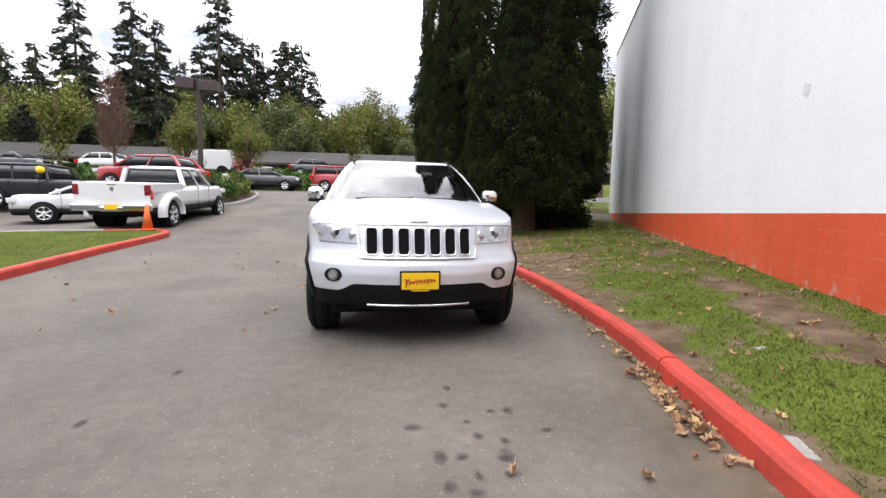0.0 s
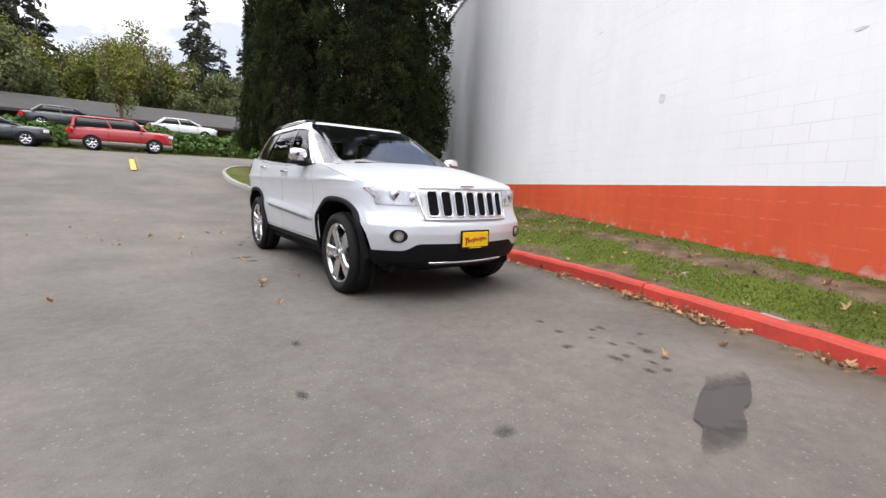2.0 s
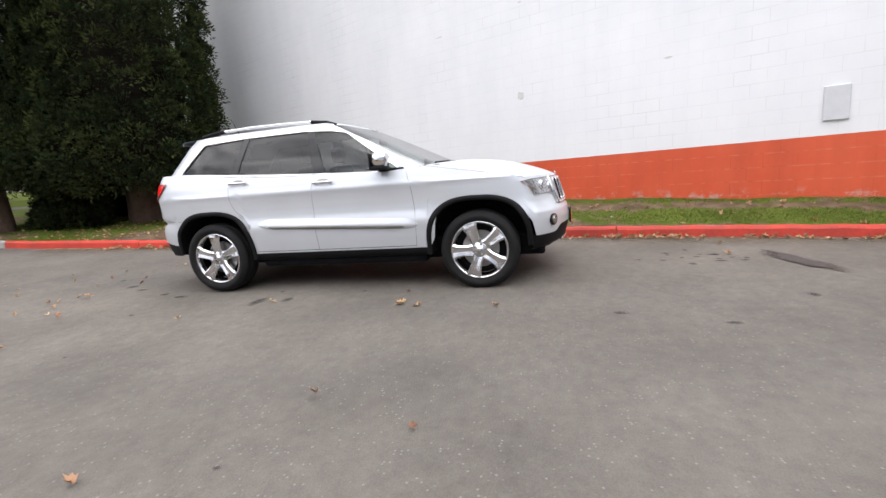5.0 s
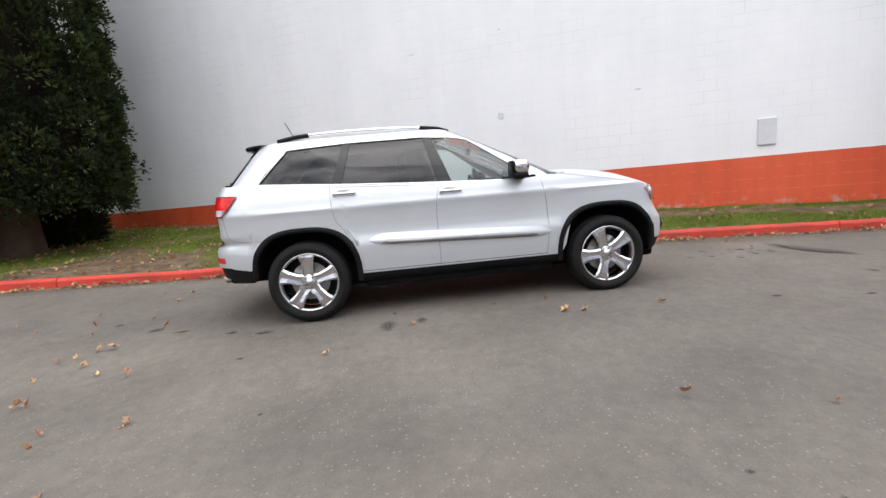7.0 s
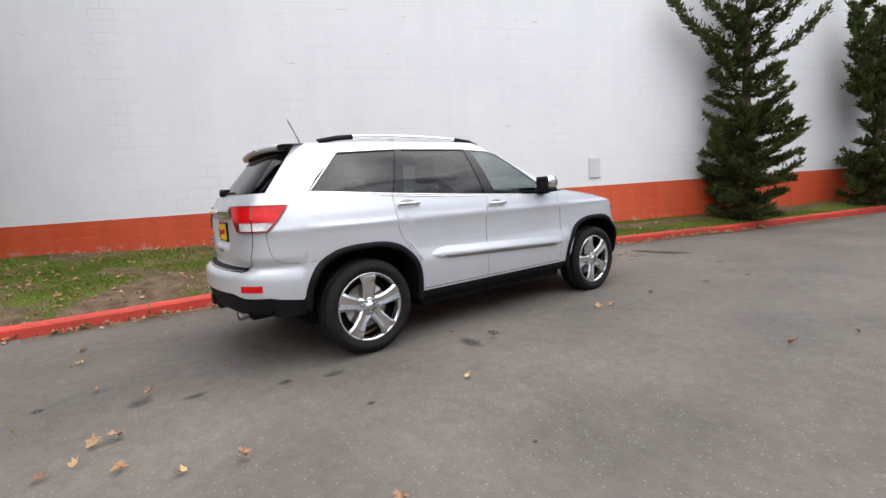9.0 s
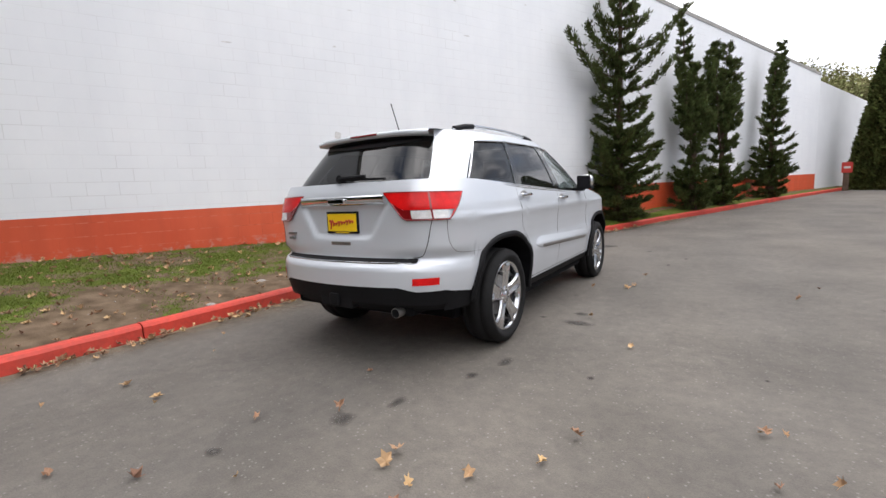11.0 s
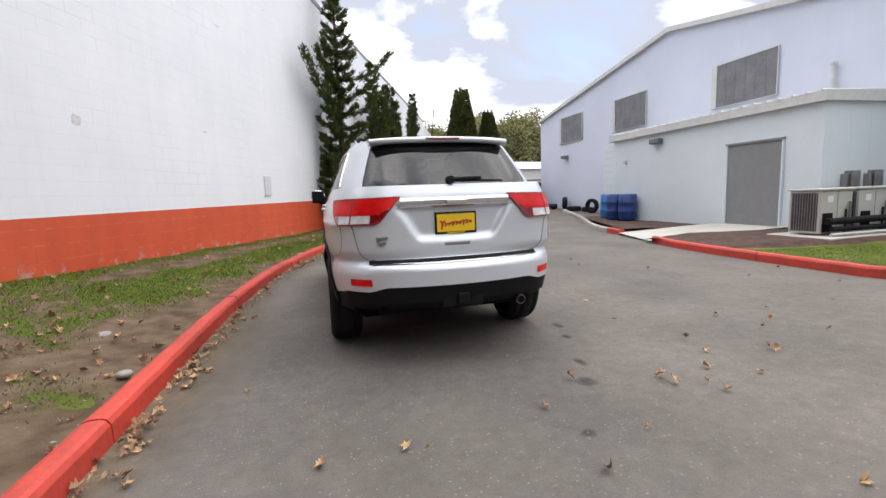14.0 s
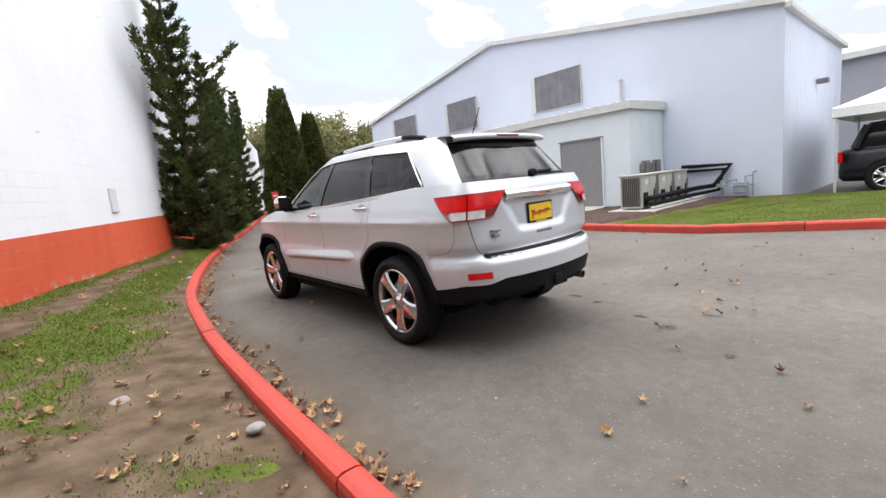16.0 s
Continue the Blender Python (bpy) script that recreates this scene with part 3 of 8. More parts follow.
# lawn beside the metal building, mulch beds and the paved way to its door
inner_l, outer_l = [], []
for p, n in zip(kl_line, kl_normal):
    inner_l.append((p[0] + n[0] * 0.15, p[1] + n[1] * 0.15))
    if p[0] > -6.3:
        y = float(np.interp(p[1], (-2.95, 0.0, 3.0, 7.4), (-2.6, -0.6, 2.2, 3.4)))
        outer_l.append((-11.55, y, 0.17 + 0.02 * max(0, y - 1)))
    else:
        outer_l.append((float(np.interp(p[0], (-24, -6.3), (-27.0, -11.55))), 3.4, 0.22))
lawn_left, rows_l = verge("lawn", inner_l, outer_l, LAWN, "short green lawn inside a red kerb", lambda t, y: -0.42, lift=0.12)


def sheet(name, corners, mat, label, category, z_of, n=12):
    """A four-cornered ground sheet laid over the land."""
    a, b, c, d = (np.array(q, float) for q in corners)
    rows = []
    for i in range(n + 1):
        u = i / n
        rows.append([])
        for j in range(n + 1):
            v = j / n
            q = (a * (1 - u) + b * u) * (1 - v) + (d * (1 - u) + c * u) * v
            rows[-1].append((q[0], q[1], z_of(q[0], q[1])))
    return tagged(grid_object(name, rows, mat), label, category, kind="structure")


def bumpy(x, y, base, amount):
    return base + amount * noise.noise((x * 2.3, y * 2.3, 0.5)) + 0.4 * amount * noise.noise((x * 9, y * 9, 2.5))


def bed_height(x, y):
    """Mulch that sinks under the lawn and the paved way at its edges."""
    north = -0.45 + 0.2377 * (-5.87 - x) - y
    south = y + 2.85 - 0.2236 * (-6.05 - x)
    return bumpy(x, y, 0.125 + 0.085 * min(1, max(0, (-5.9 - x) / 1.0)) - 0.09 * (1 - ease(north / 0.30)) - 0.06 * (1 - ease(south / 0.18)), 0.012)


sheet("bed", ((-6.05, -2.95), (-5.87, -0.25), (-11.55, 1.1), (-11.55, -1.72)), MULCH, "brown bark mulch bed round the cooling units", "flower bed", bed_height, 44)
sheet("bed", ((-6.85, -4.8), (-9.38, -4.15), (-11.5, -9.5), (-9.1, -10.4)), MULCH, "dark red-brown mulch bed beside the paved way", "flower bed", lambda x, y: bumpy(x, y, 0.15, 0.025), 24)
sheet("path", ((-6.70, -4.72), (-6.20, -2.95), (-9.4, -2.2), (-9.4, -4.15)), CONCRETE, "pale concrete way up to the grey door", "path", lambda x, y: 0.03 + 0.185 * min(1, max(0, (-6.3 - x) / 3.0)) + 0.004)


# ---- the metal building with its low annex ----
def ribbed_wall(bm, pts, out, pitch=0.30, depth=0.0055):
    """Upright ribs in front of a wall whose top line is pts [(y, z)], at x = out."""
    ys_, zs_ = zip(*pts)
    y = min(ys_) + pitch / 2
    while y < max(ys_):
        top = float(np.interp(y, ys_, zs_)) if ys_[0] < ys_[-1] else float(np.interp(y, ys_[::-1], zs_[::-1]))
        box(bm, out, out + depth, y - 0.035, y + 0.035, 0.2, top - 0.1)
        y += pitch


hall = empty("metal_building")
MX = -11.6
GABLE = [(-18.4, 5.15), (-8.45, 6.8), (1.45, 5.0)]
bm = bmesh.new()
prof = [(-18.4, -0.2)] + GABLE + [(1.45, -0.2)]
fr = [bm.verts.new((MX, y, z)) for y, z in prof]
bk = [bm.verts.new((MX - 8.0, y, z)) for y, z in prof]
bm.faces.new(fr)
bm.faces.new(bk[::-1])
for i in range(5):
    bm.faces.new((fr[i], fr[(i + 1) % 5], bk[(i + 1) % 5], bk[i]))
part("wall", bm, SIDING, hall)
bm = bmesh.new()
ribbed_wall(bm, GABLE, MX - 0.004)
x = MX - 0.3
while x > MX - 7.9:
    box(bm, x - 0.035, x + 0.035, 1.44, 1.4535, 0.2, 4.9)
    x -= 0.3
tagged(part("siding_rib", bm, SIDING, hall), kind="stuff")
bm = bmesh.new()
for (y0, z0), (y1, z1) in zip(GABLE, GABLE[1:]):
    vs = [bm.verts.new((x, y, z + dz)) for y, z in ((y0, z0), (y1, z1)) for x, dz in ((MX - 8.2, 0.0), (MX + 0.16, 0.0), (MX + 0.16, 0.16), (MX - 8.2, 0.16))]
    for f in ((0, 1, 2, 3), (4, 5, 6, 7), (0, 1, 5, 4), (1, 2, 6, 5), (2, 3, 7, 6), (3, 0, 4, 7)):
        bm.faces.new([vs[i] for i in f])
part("roof", bm, TRIM, hall, "pale metal roof with boxed edge")
part("gutter", boxes((MX - 8.2, MX + 0.1, 1.45, 1.60, 4.86, 5.02), bevel=0.02), TRIM, hall)


def high_window(y0, y1, z0, z1):
    w = empty("window")
    w.parent = hall
    n = 6
    for k in range(n):
        a = y0 + (y1 - y0) * k / n
        part("board", boxes((MX + 0.024, MX + 0.05, a + 0.004, a + (y1 - y0) / n - 0.004, z0, z1)), DARKGAP, w, "dark board behind the opening")
    part("frame", boxes((MX + 0.02, MX + 0.075, y0 - 0.18, y0, z0 - 0.02, z1 + 0.02), (MX + 0.02, MX + 0.065, y1, y1 + 0.02, z0 - 0.02, z1 + 0.02), (MX + 0.02, MX + 0.065, y0, y1, z1, z1 + 0.02), (MX + 0.02, MX + 0.065, y0, y1, z0 - 0.02, z0)), TRIM, w)
    return w


for y0, y1 in ((-16.0, -14.05), (-11.5, -9.6), (-6.35, -4.38)):
    high_window(y0, y1, 3.72, 5.02)
roller = empty("roller_door")
roller.parent = hall
for k in range(9):
    part("slat", boxes((MX + 0.02, MX + 0.06, -12.3, -9.6, 0.5 + k * 0.3, 0.79 + k * 0.3), bevel=0.008), ANNEXPAINT, roller)
part("wall_lamp", boxes((MX, MX + 0.28, -15.7, -15.35, 2.9, 3.06), bevel=0.03), DARKGAP, hall)
part("wall_lamp", boxes((MX - 4.0, MX - 3.75, 1.45, 1.75, 3.3, 3.45), bevel=0.03), DARKGAP, hall)
part("vent_pipe", rod(rod(bmesh.new(), (MX + 0.12, -2.9, 3.2), (MX + 0.12, -2.9, 4.1), 0.05), (MX + 0.12, -2.9, 4.1), (MX + 0.12, -2.9, 4.15), 0.08), TRIM, hall)
tagged(hall, "large pale lilac-grey ribbed metal building with boarded windows", "building")

annex = empty("annex")
AX = -9.4
bm = boxes((MX + 0.02, AX, -8.6, -1.6, -0.1, 2.96))
part("wall", bm, ANNEXPAINT, annex)
bm = bmesh.new()
y = -8.5
while y < -1.65:
    if not -4.1 < y < -2.3:
        box(bm, AX - 0.004, AX + 0.0018, y - 0.03, y + 0.03, 0.15, 2.92)
    y += 0.6
x = AX - 0.2
while x > MX + 0.1:
    box(bm, x - 0.03, x + 0.03, -1.605, -1.598, 0.15, 2.92)
    x -= 0.6
tagged(part("siding_rib", bm, ANNEXPAINT, annex), kind="stuff")
bm = bmesh.new()
vs = [bm.verts.new(p) for p in ((AX + 0.14, -8.75, 2.92), (AX + 0.14, -1.5, 2.92), (MX + 0.03, -1.5, 2.94), (MX + 0.03, -8.75, 2.94), (AX + 0.14, -8.75, 3.13), (AX + 0.14, -1.5, 3.13), (MX + 0.03, -1.5, 3.19), (MX + 0.03, -8.75, 3.19))]
for f in ((0, 1, 2, 3), (4, 5, 6, 7), (0, 1, 5, 4), (1, 2, 6, 5), (2, 3, 7, 6), (3, 0, 4, 7)):
    bm.faces.new([vs[i] for i in f])
part("roof", bm, TRIM, annex, "shallow metal roof with boxed edge")
bm = bmesh.new()
for k in range(24):
    y = -8.6 + k * 0.305
    vs = [bm.verts.new(p) for p in ((AX + 0.16, y - 0.03, 3.12), (AX + 0.16, y + 0.03, 3.12), (MX + 0.03, y + 0.03, 3.18), (MX + 0.03, y - 0.03, 3.18), (AX + 0.16, y, 3.17), (MX + 0.03, y, 3.235))]
    for f in ((0, 1, 4), (3, 2, 5), (0, 4, 5, 3), (1, 4, 5, 2), (0, 1, 2, 3)):
        bm.faces.new([vs[i] for i in f])
part("roof_rib", bm, TRIM, annex)
gd = empty("door")
gd.parent = annex
part("panel", boxes((AX + 0.003, AX + 0.035, -3.86, -2.44, 0.17, 2.24), bevel=0.006), GREYDOOR, gd, "plain grey steel door leaf")
for y in (-3.895, -2.44):
    part("jamb", boxes((AX + 0.002, AX + 0.06, y, y + 0.035, 0.15, 2.24)), ANNEXPAINT, gd)
part("lintel", boxes((AX + 0.002, AX + 0.075, -3.91, -2.39, 2.24, 2.285)), GREYDOOR, gd, "dark drip strip over the door")
part("wall_lamp", boxes((AX, AX + 0.22, -6.6, -6.2, 2.6, 2.76), bevel=0.03), DARKGAP, annex)
part("wall_lamp", boxes((AX, AX + 0.1, -8.0, -7.87, 2.1, 2.2), bevel=0.02), TRIM, annex)
tagged(annex, "low pale grey annex with a steel door and metal roof", "building")

# ---- trees ----
def sprays(rng, h, r, n, length, width, droop, taper=0.9, hollow=0.5, lobes=0.25, base=0.0, whorl=0.0, upturn=0.0):
    """Leafy sprays over a cone: verts and faces, each spray two bent blades."""
    t = 1 - np.sqrt(1 - rng.random(n) * 0.985)
    if whorl:
        t = np.clip(np.round(t / whorl) * whorl + rng.normal(0, whorl * 0.16, n), 0, 0.99)
    a = rng.random(n) * 2 * np.pi
    lob = 1 + lobes * np.sin(a * 3 + 9 * t + rng.random() * 6) * np.cos(t * 23 + a * 2) + lobes * 0.7 * np.sin(a * 7 + t * 40)
    if whorl:
        arms = rng.random(40) * 2 * np.pi
        which = rng.integers(0, 5, n) + 5 * (np.round(t / whorl).astype(int) % 8)
        a = arms[which] + rng.normal(0, 0.16, n)
        lob = 1 + lobes * np.sin(which * 12.9)
    rr = r * np.power(1 - t, taper) * lob
    u = hollow + (1 - hollow) * np.sqrt(rng.random(n))
    rad = rr * u
    z = base + t * (h - base) + rng.normal(0, 0.01 * h, n) * (0 if whorl else 1) - droop * rad + upturn * np.power(rad / max(r, 0.01), 2)
    c = np.stack([rad * np.cos(a), rad * np.sin(a), z], 1)
    out = np.stack([np.cos(a), np.sin(a), np.full(n, -droop) + upturn * 0.8], 1) + rng.normal(0, 0.45, (n, 3))
    out /= np.linalg.norm(out, axis=1)[:, None]
    side = np.cross(out, rng.normal(0, 1, (n, 3)))
    side /= np.linalg.norm(side, axis=1)[:, None]
    up = np.cross(side, out)
    L = (length * (0.6 + 0.8 * rng.random(n)))[:, None]
    W = (width * (0.6 + 0.8 * rng.random(n)))[:, None]
    p0, p1, p2 = c - out * L * 0.5, c + up * L * 0.1, c + out * L * 0.5 - up * L * 0.06
    v = np.stack([p0, p1 + side * W * 0.5, p2, p1 - side * W * 0.5, p1 + up * W * 0.45 + out * L * 0.12, p1 - up * W * 0.45], 1).reshape(-1, 3)
    k = np.arange(n)[:, None] * 6
    f = np.concatenate([k + np.array([[0, 1, 2, 3]]), k + np.array([[0, 4, 2, 5]])])
    return v, f


def trunk_mesh(h, r, lean=0.0, limbs=(), sides=9):
    bm = bmesh.new()
    steps = 6
    rings = []
    for i in range(steps + 1):
        t = i / steps
        rad = r * (1 - 0.92 * t) * (1 + 0.35 * max(0, 0.12 - t) / 0.12)
        rings.append([bm.verts.new((lean * t * t + rad * math.cos(2 * math.pi * k / sides), rad * math.sin(2 * math.pi * k / sides), h * t - (0.15 if i == 0 else 0))) for k in range(sides)])
    for a, b in zip(rings, rings[1:]):
        for k in range(sides):
            bm.faces.new((a[k], a[(k + 1) % sides], b[(k + 1) % sides], b[k]))
    for a, b, r0 in limbs:
        rod(bm, a, b, r0, r0 * 0.35, 6)
    return bm


def tree_thing(name, trunk_bm, v, f, mat, label, core=None):
    e = empty(name)
    part("trunk", trunk_bm, BARK, e, smooth=True)
    if core is not None:
        n0 = len(v)
        cv, cf = core
        v = np.concatenate([v, cv])
        f = list(map(tuple, f)) + [tuple(i + n0 for i in q) for q in cf]
    mesh_object("crown", v, f, mat, e)
    return tagged(e, label, "tree")


def cone_core(h, r, base, rng, sides=14, steps=10):
    v, f = [], []
    for i in range(steps + 1):
        t = i / steps
        for k in range(sides):
            rad = r * (1 - t) ** 0.8 * (0.85 + 0.3 * rng.random())
            v.append((rad * math.cos(2 * math.pi * k / sides), rad * math.sin(2 * math.pi * k / sides), base + (h - base) * t))
    for i in range(steps):
        for k in range(sides):
            f.append((i * sides + k, i * sides + (k + 1) % sides, (i + 1) * sides + (k + 1) % sides, (i + 1) * sides + k))
    return np.array(v), f


rng = np.random.default_rng(5)


def blades(c, d, length, width, g):
    """Needle sprays at points c along directions d: two crossed bent blades each."""
    n = len(c)
    d = d / np.linalg.norm(d, axis=1)[:, None]
    side = np.cross(d, g.normal(0, 1, (n, 3)))
    side /= np.linalg.norm(side, axis=1)[:, None]
    up = np.cross(side, d)
    L, W = (length * (0.6 + 0.8 * g.random(n)))[:, None], (width * (0.6 + 0.8 * g.random(n)))[:, None]
    mid, tip = c + d * L * 0.45, c + d * L
    v = np.stack([c, mid + side * W * 0.5, tip, mid - side * W * 0.5, mid + up * W * 0.5, mid - up * W * 0.5], 1).reshape(-1, 3)
    k = np.arange(n)[:, None] * 6
    return v, np.concatenate([k + np.array([[0, 1, 2, 3]]), k + np.array([[0, 4, 2, 5]])])


def puffs(h, r, base, count, per, g):
    """A column of rounded foliage clumps, each of short sprays that fan outwards and up, with dark gaps between them."""
    t = g.random(count) ** 1.35
    a = g.random(count) * 2 * np.pi
    rad = r * (1 - t ** 2.2) ** 0.7 * (0.86 + 0.12 * np.sin(3 * a + 11 * t) + 0.07 * np.sin(23 * t + 2 * a) + g.normal(0, 0.055, count))
    rad *= np.clip(0.86 + t * 3.0, 0, 1)
    z = base + t * (h - base)
    heart = np.stack([rad * np.cos(a), rad * np.sin(a), z], 1)
    lean = np.stack([np.cos(a) * 0.55, np.sin(a) * 0.55, np.full(count, 0.55)], 1)
    size = g.uniform(0.14, 0.34, count)
    which = np.repeat(np.arange(count), per)
    n = len(which)
    d = g.normal(0, 1, (n, 3))
    d /= np.linalg.norm(d, axis=1)[:, None]
    d = d * 0.8 + lean[which]
    d /= np.linalg.norm(d, axis=1)[:, None]
    c = heart[which] + d * (size[which] * (0.45 + 0.5 * g.random(n)))[:, None] * np.array((1.0, 1.0, 1.25))
    fresh = (g.random(count) ** 2.6)[which] * (0.25 + 0.75 * g.random(n))
    return (*blades(c, d + g.normal(0, 0.3, (n, 3)), 0.105, 0.036, g), np.repeat(fresh, 6))


def set_fresh(ob, fresh):
    ob.data.attributes.new("fresh", "FLOAT", "POINT").data.foreach_set("value", fresh)


# dense dark columnar evergreens by the end of the wall
v, f, fresh = puffs(15.0, 2.3, 0.85, 3300, 46, rng)
cypress = tree_thing("cypress", trunk_mesh(14, 0.33), v, f, FOLIAGE_DARK, "tall dense dark green columnar cypress with a brown trunk")
set_fresh(next(c for c in cypress.children if c.name.startswith("crown")), fresh)
# core blocks see-through; the crown's inner shade is painted as near-black brown
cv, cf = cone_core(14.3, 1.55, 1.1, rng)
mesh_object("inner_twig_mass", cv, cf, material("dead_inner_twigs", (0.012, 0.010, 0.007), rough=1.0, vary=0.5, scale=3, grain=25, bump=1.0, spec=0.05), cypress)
CYPRESS = ((4.58, 8.25, 0.0, 0.98, 1.0), (2.55, 10.2, 80.0, 0.60, 0.95), (7.4, 12.6, 200.0, 0.85, 0.9), (3.1, 15.0, 140.0, 0.60, 1.0))
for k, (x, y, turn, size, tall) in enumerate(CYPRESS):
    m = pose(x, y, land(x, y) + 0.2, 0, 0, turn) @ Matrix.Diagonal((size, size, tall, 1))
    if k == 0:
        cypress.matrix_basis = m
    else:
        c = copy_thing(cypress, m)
    tagged(cypress, group="cypresses by the wall")


WALL_A = math.atan2(WALL_D[1], WALL_D[0])


def fir(h, r, label, seed, arms=(), leaders=()):
    """A fir of whorled limbs with upturned tips, each limb thick with needle tufts; arms: (height share, turn from the wall's line, length);
    leaders: (height share of the foot, reach along the wall, height of the tip)."""
    g = np.random.default_rng(seed)
    limbs, cs, ds = [], [], []

    def tufts(P, a, length, fan, thick):
        k_n = len(P) - 1
        m = max(8, int(length * 54))
        q = g.random(m) ** 0.75
        k = np.minimum((q * k_n).astype(int), k_n - 1)
        w = (q * k_n - k)[:, None]
        c = P[k] * (1 - w) + P[k + 1] * w
        along = P[k + 1] - P[k]
        along /= np.linalg.norm(along, axis=1)[:, None]
        across = np.array((-math.sin(a), math.cos(a), 0.0))
        side = g.choice((-1.0, 1.0), m)
        off = g.random(m) * fan * length * (1.08 - q)
        c = c + across * (side * off)[:, None] + np.stack([np.zeros(m), np.zeros(m), 0.2 * off], 1)
        way = along + across * (side * (0.2 + 0.8 * (1.05 - q)))[:, None] + np.array((0, 0, 0.35))
        for _ in range(7):
            cs.append(c + g.normal(0, thick, (m, 3)))
            ds.append(way + g.normal(0, 0.5, (m, 3)))

    def limb(foot, a, length, rise, bark, fan=0.26, thick=0.030):
        bend = g.normal(0, 0.2) if length < 1.2 else 0.0
        pts = [Vector((foot[0] + length * q * math.cos(a + bend * q), foot[1] + length * q * math.sin(a + bend * q), foot[2] - 0.10 * length * q + rise * length * q ** 2.4)) for q in np.linspace(0, 1, 6)]
        for k in ((0, 1, 2, 3, 4) if length > 0.8 else (0, 2)):
            limbs.append((pts[k], pts[k + 1], bark * (1 - 0.15 * k)))
        tufts(np.array([tuple(p) for p in pts]), a, length, fan, thick)

    z = 0.10
    while z < h * 0.985:
        t = z / h
        form = min(1.0, 0.62 + 2.4 * t) * max(0.0, 1 - t) ** 0.85
        n = 7 if t < 0.3 else 5
        for k in range(n):
            a = 2 * math.pi * (k + g.random() * 0.8) / n + z * 2.1
            length = r * form * g.uniform(0.55, 1.15) * (1.0 if t < 0.4 else 0.88) + 0.08
            limb((0, 0, z + g.normal(0, 0.06)), a, length, 0.25 + 0.6 * t + g.normal(0, 0.1), 0.024 * (1 - t) + 0.006)
        z += 0.22 if t < 0.3 else 0.36 if t < 0.75 else 0.32
    for t, turn, length in arms:
        limb((0, 0, h * t), WALL_A + turn, length, 0.62, 0.032, 0.13, 0.045)
    for t, out, top in leaders:
        p = np.array([(math.cos(WALL_A) * out * q ** 0.6, math.sin(WALL_A) * out * q ** 0.6, h * t + (top - h * t) * q) for q in np.linspace(0, 1, 7)])
        for k in range(6):
            limbs.append((Vector(p[k]), Vector(p[k + 1]), 0.05 - 0.006 * k))
        for q in np.linspace(0.25, 1.0, 13):
            c = np.array([np.interp(q, np.linspace(0, 1, 7), p[:, i]) for i in range(3)])
            for k in range(4):
                limb(c, g.random() * 6.28, 0.42 * (1.08 - q) + 0.10, 0.7, 0.010)
    v, f = blades(np.concatenate(cs), np.concatenate(ds), 0.115, 0.030, g)
    return tree_thing("fir_tree", trunk_mesh(h * 0.97, 0.14, limbs=limbs), v, f, FOLIAGE_FIR, label)


NORTH, SOUTH = 0.0, math.pi
FIRS = ((-8.2, 0.62, 8.1, 1.10, 21, ((0.50, -0.10, 1.95), (0.56, -0.03, 1.4), (0.43, 0.1, 1.4), (0.63, -0.1, 1.1), (0.58, 1.95, 1.7), (0.51, 1.7, 1.25), (0.45, 2.2, 1.35), (0.66, 2.4, 0.9)), ()),
        (-12.1, 0.75, 3.9, 0.80, 22, ((0.6, NORTH, 0.7),), ((0.40, -0.95, 5.2), (0.45, 0.85, 5.8), (0.6, 0.1, 4.7))),
        (-14.2, 0.7, 3.9, 0.95, 23, ((0.55, SOUTH, 0.7),), ((0.45, 0.70, 5.5), (0.5, -0.75, 5.1), (0.55, -0.1, 5.6))),
        (-18.3, 0.75, 5.6, 0.9, 24, ((0.5, NORTH, 0.8), (0.6, SOUTH, 0.8)), ((0.5, -0.5, 6.2),)))
for s, out, h, r, seed, arms, leaders in FIRS:
    t = fir(h, r, "irregular dark green fir with upturned branch tips against the white wall", seed, arms, leaders)
    x, y = wall_at(s, out)
    t.matrix_basis = pose(x, y, wall_foot(s) - 0.12)
    tagged(t, group="firs along the wall")

# low dark shrubs in the shade of the cypresses, at the wall's end
for k, (x, y, size, high) in enumerate(((5.9, 8.6, 1.0, 0.62), (6.3, 9.7, 1.1, 0.72), (5.4, 10.6, 1.0, 0.6), (3.6, 9.4, 0.7, 0.55))):
    v, f, fresh = puffs(1.9 * high, 0.95 * size, 0.05, 170, 46, np.random.default_rng(60 + k))
    bush = mesh_object("shrub", v, f, FOLIAGE_DARK)
    set_fresh(bush, 0.4 * fresh)
    bush.matrix_basis = pose(x, y, land(x, y) + 0.12)
    tagged(bush, "low dense dark green shrub under the cypress", "shrub", group="shrubs under the cypresses")

# clipped cone cedars at the far end
v, f = sprays(rng, 8.8, 1.75, 12000, 0.26, 0.12, -0.5, taper=0.75, hollow=0.86, lobes=0.05, base=-0.75)
CEDAR = islands(material("cedar_foliage", (0.078, 0.088, 0.026), rough=0.9, vary=0.4, scale=1.5, grain=10, spec=0.1), 0.5, 0.03)
cedar = tree_thing("cedar", trunk_mesh(6, 0.2), v, f, CEDAR, "dense dark green cone-shaped cedar", cone_core(8.2, 1.5, -0.5, rng))
cedar.matrix_basis = pose(-9.7, -27.4, 0.45) @ Matrix.Scale(1.1, 4)
copy_thing(cedar, pose(-11.9, -27.6, 0.45, 0, 0, 70) @ Matrix.Scale(0.82, 4))

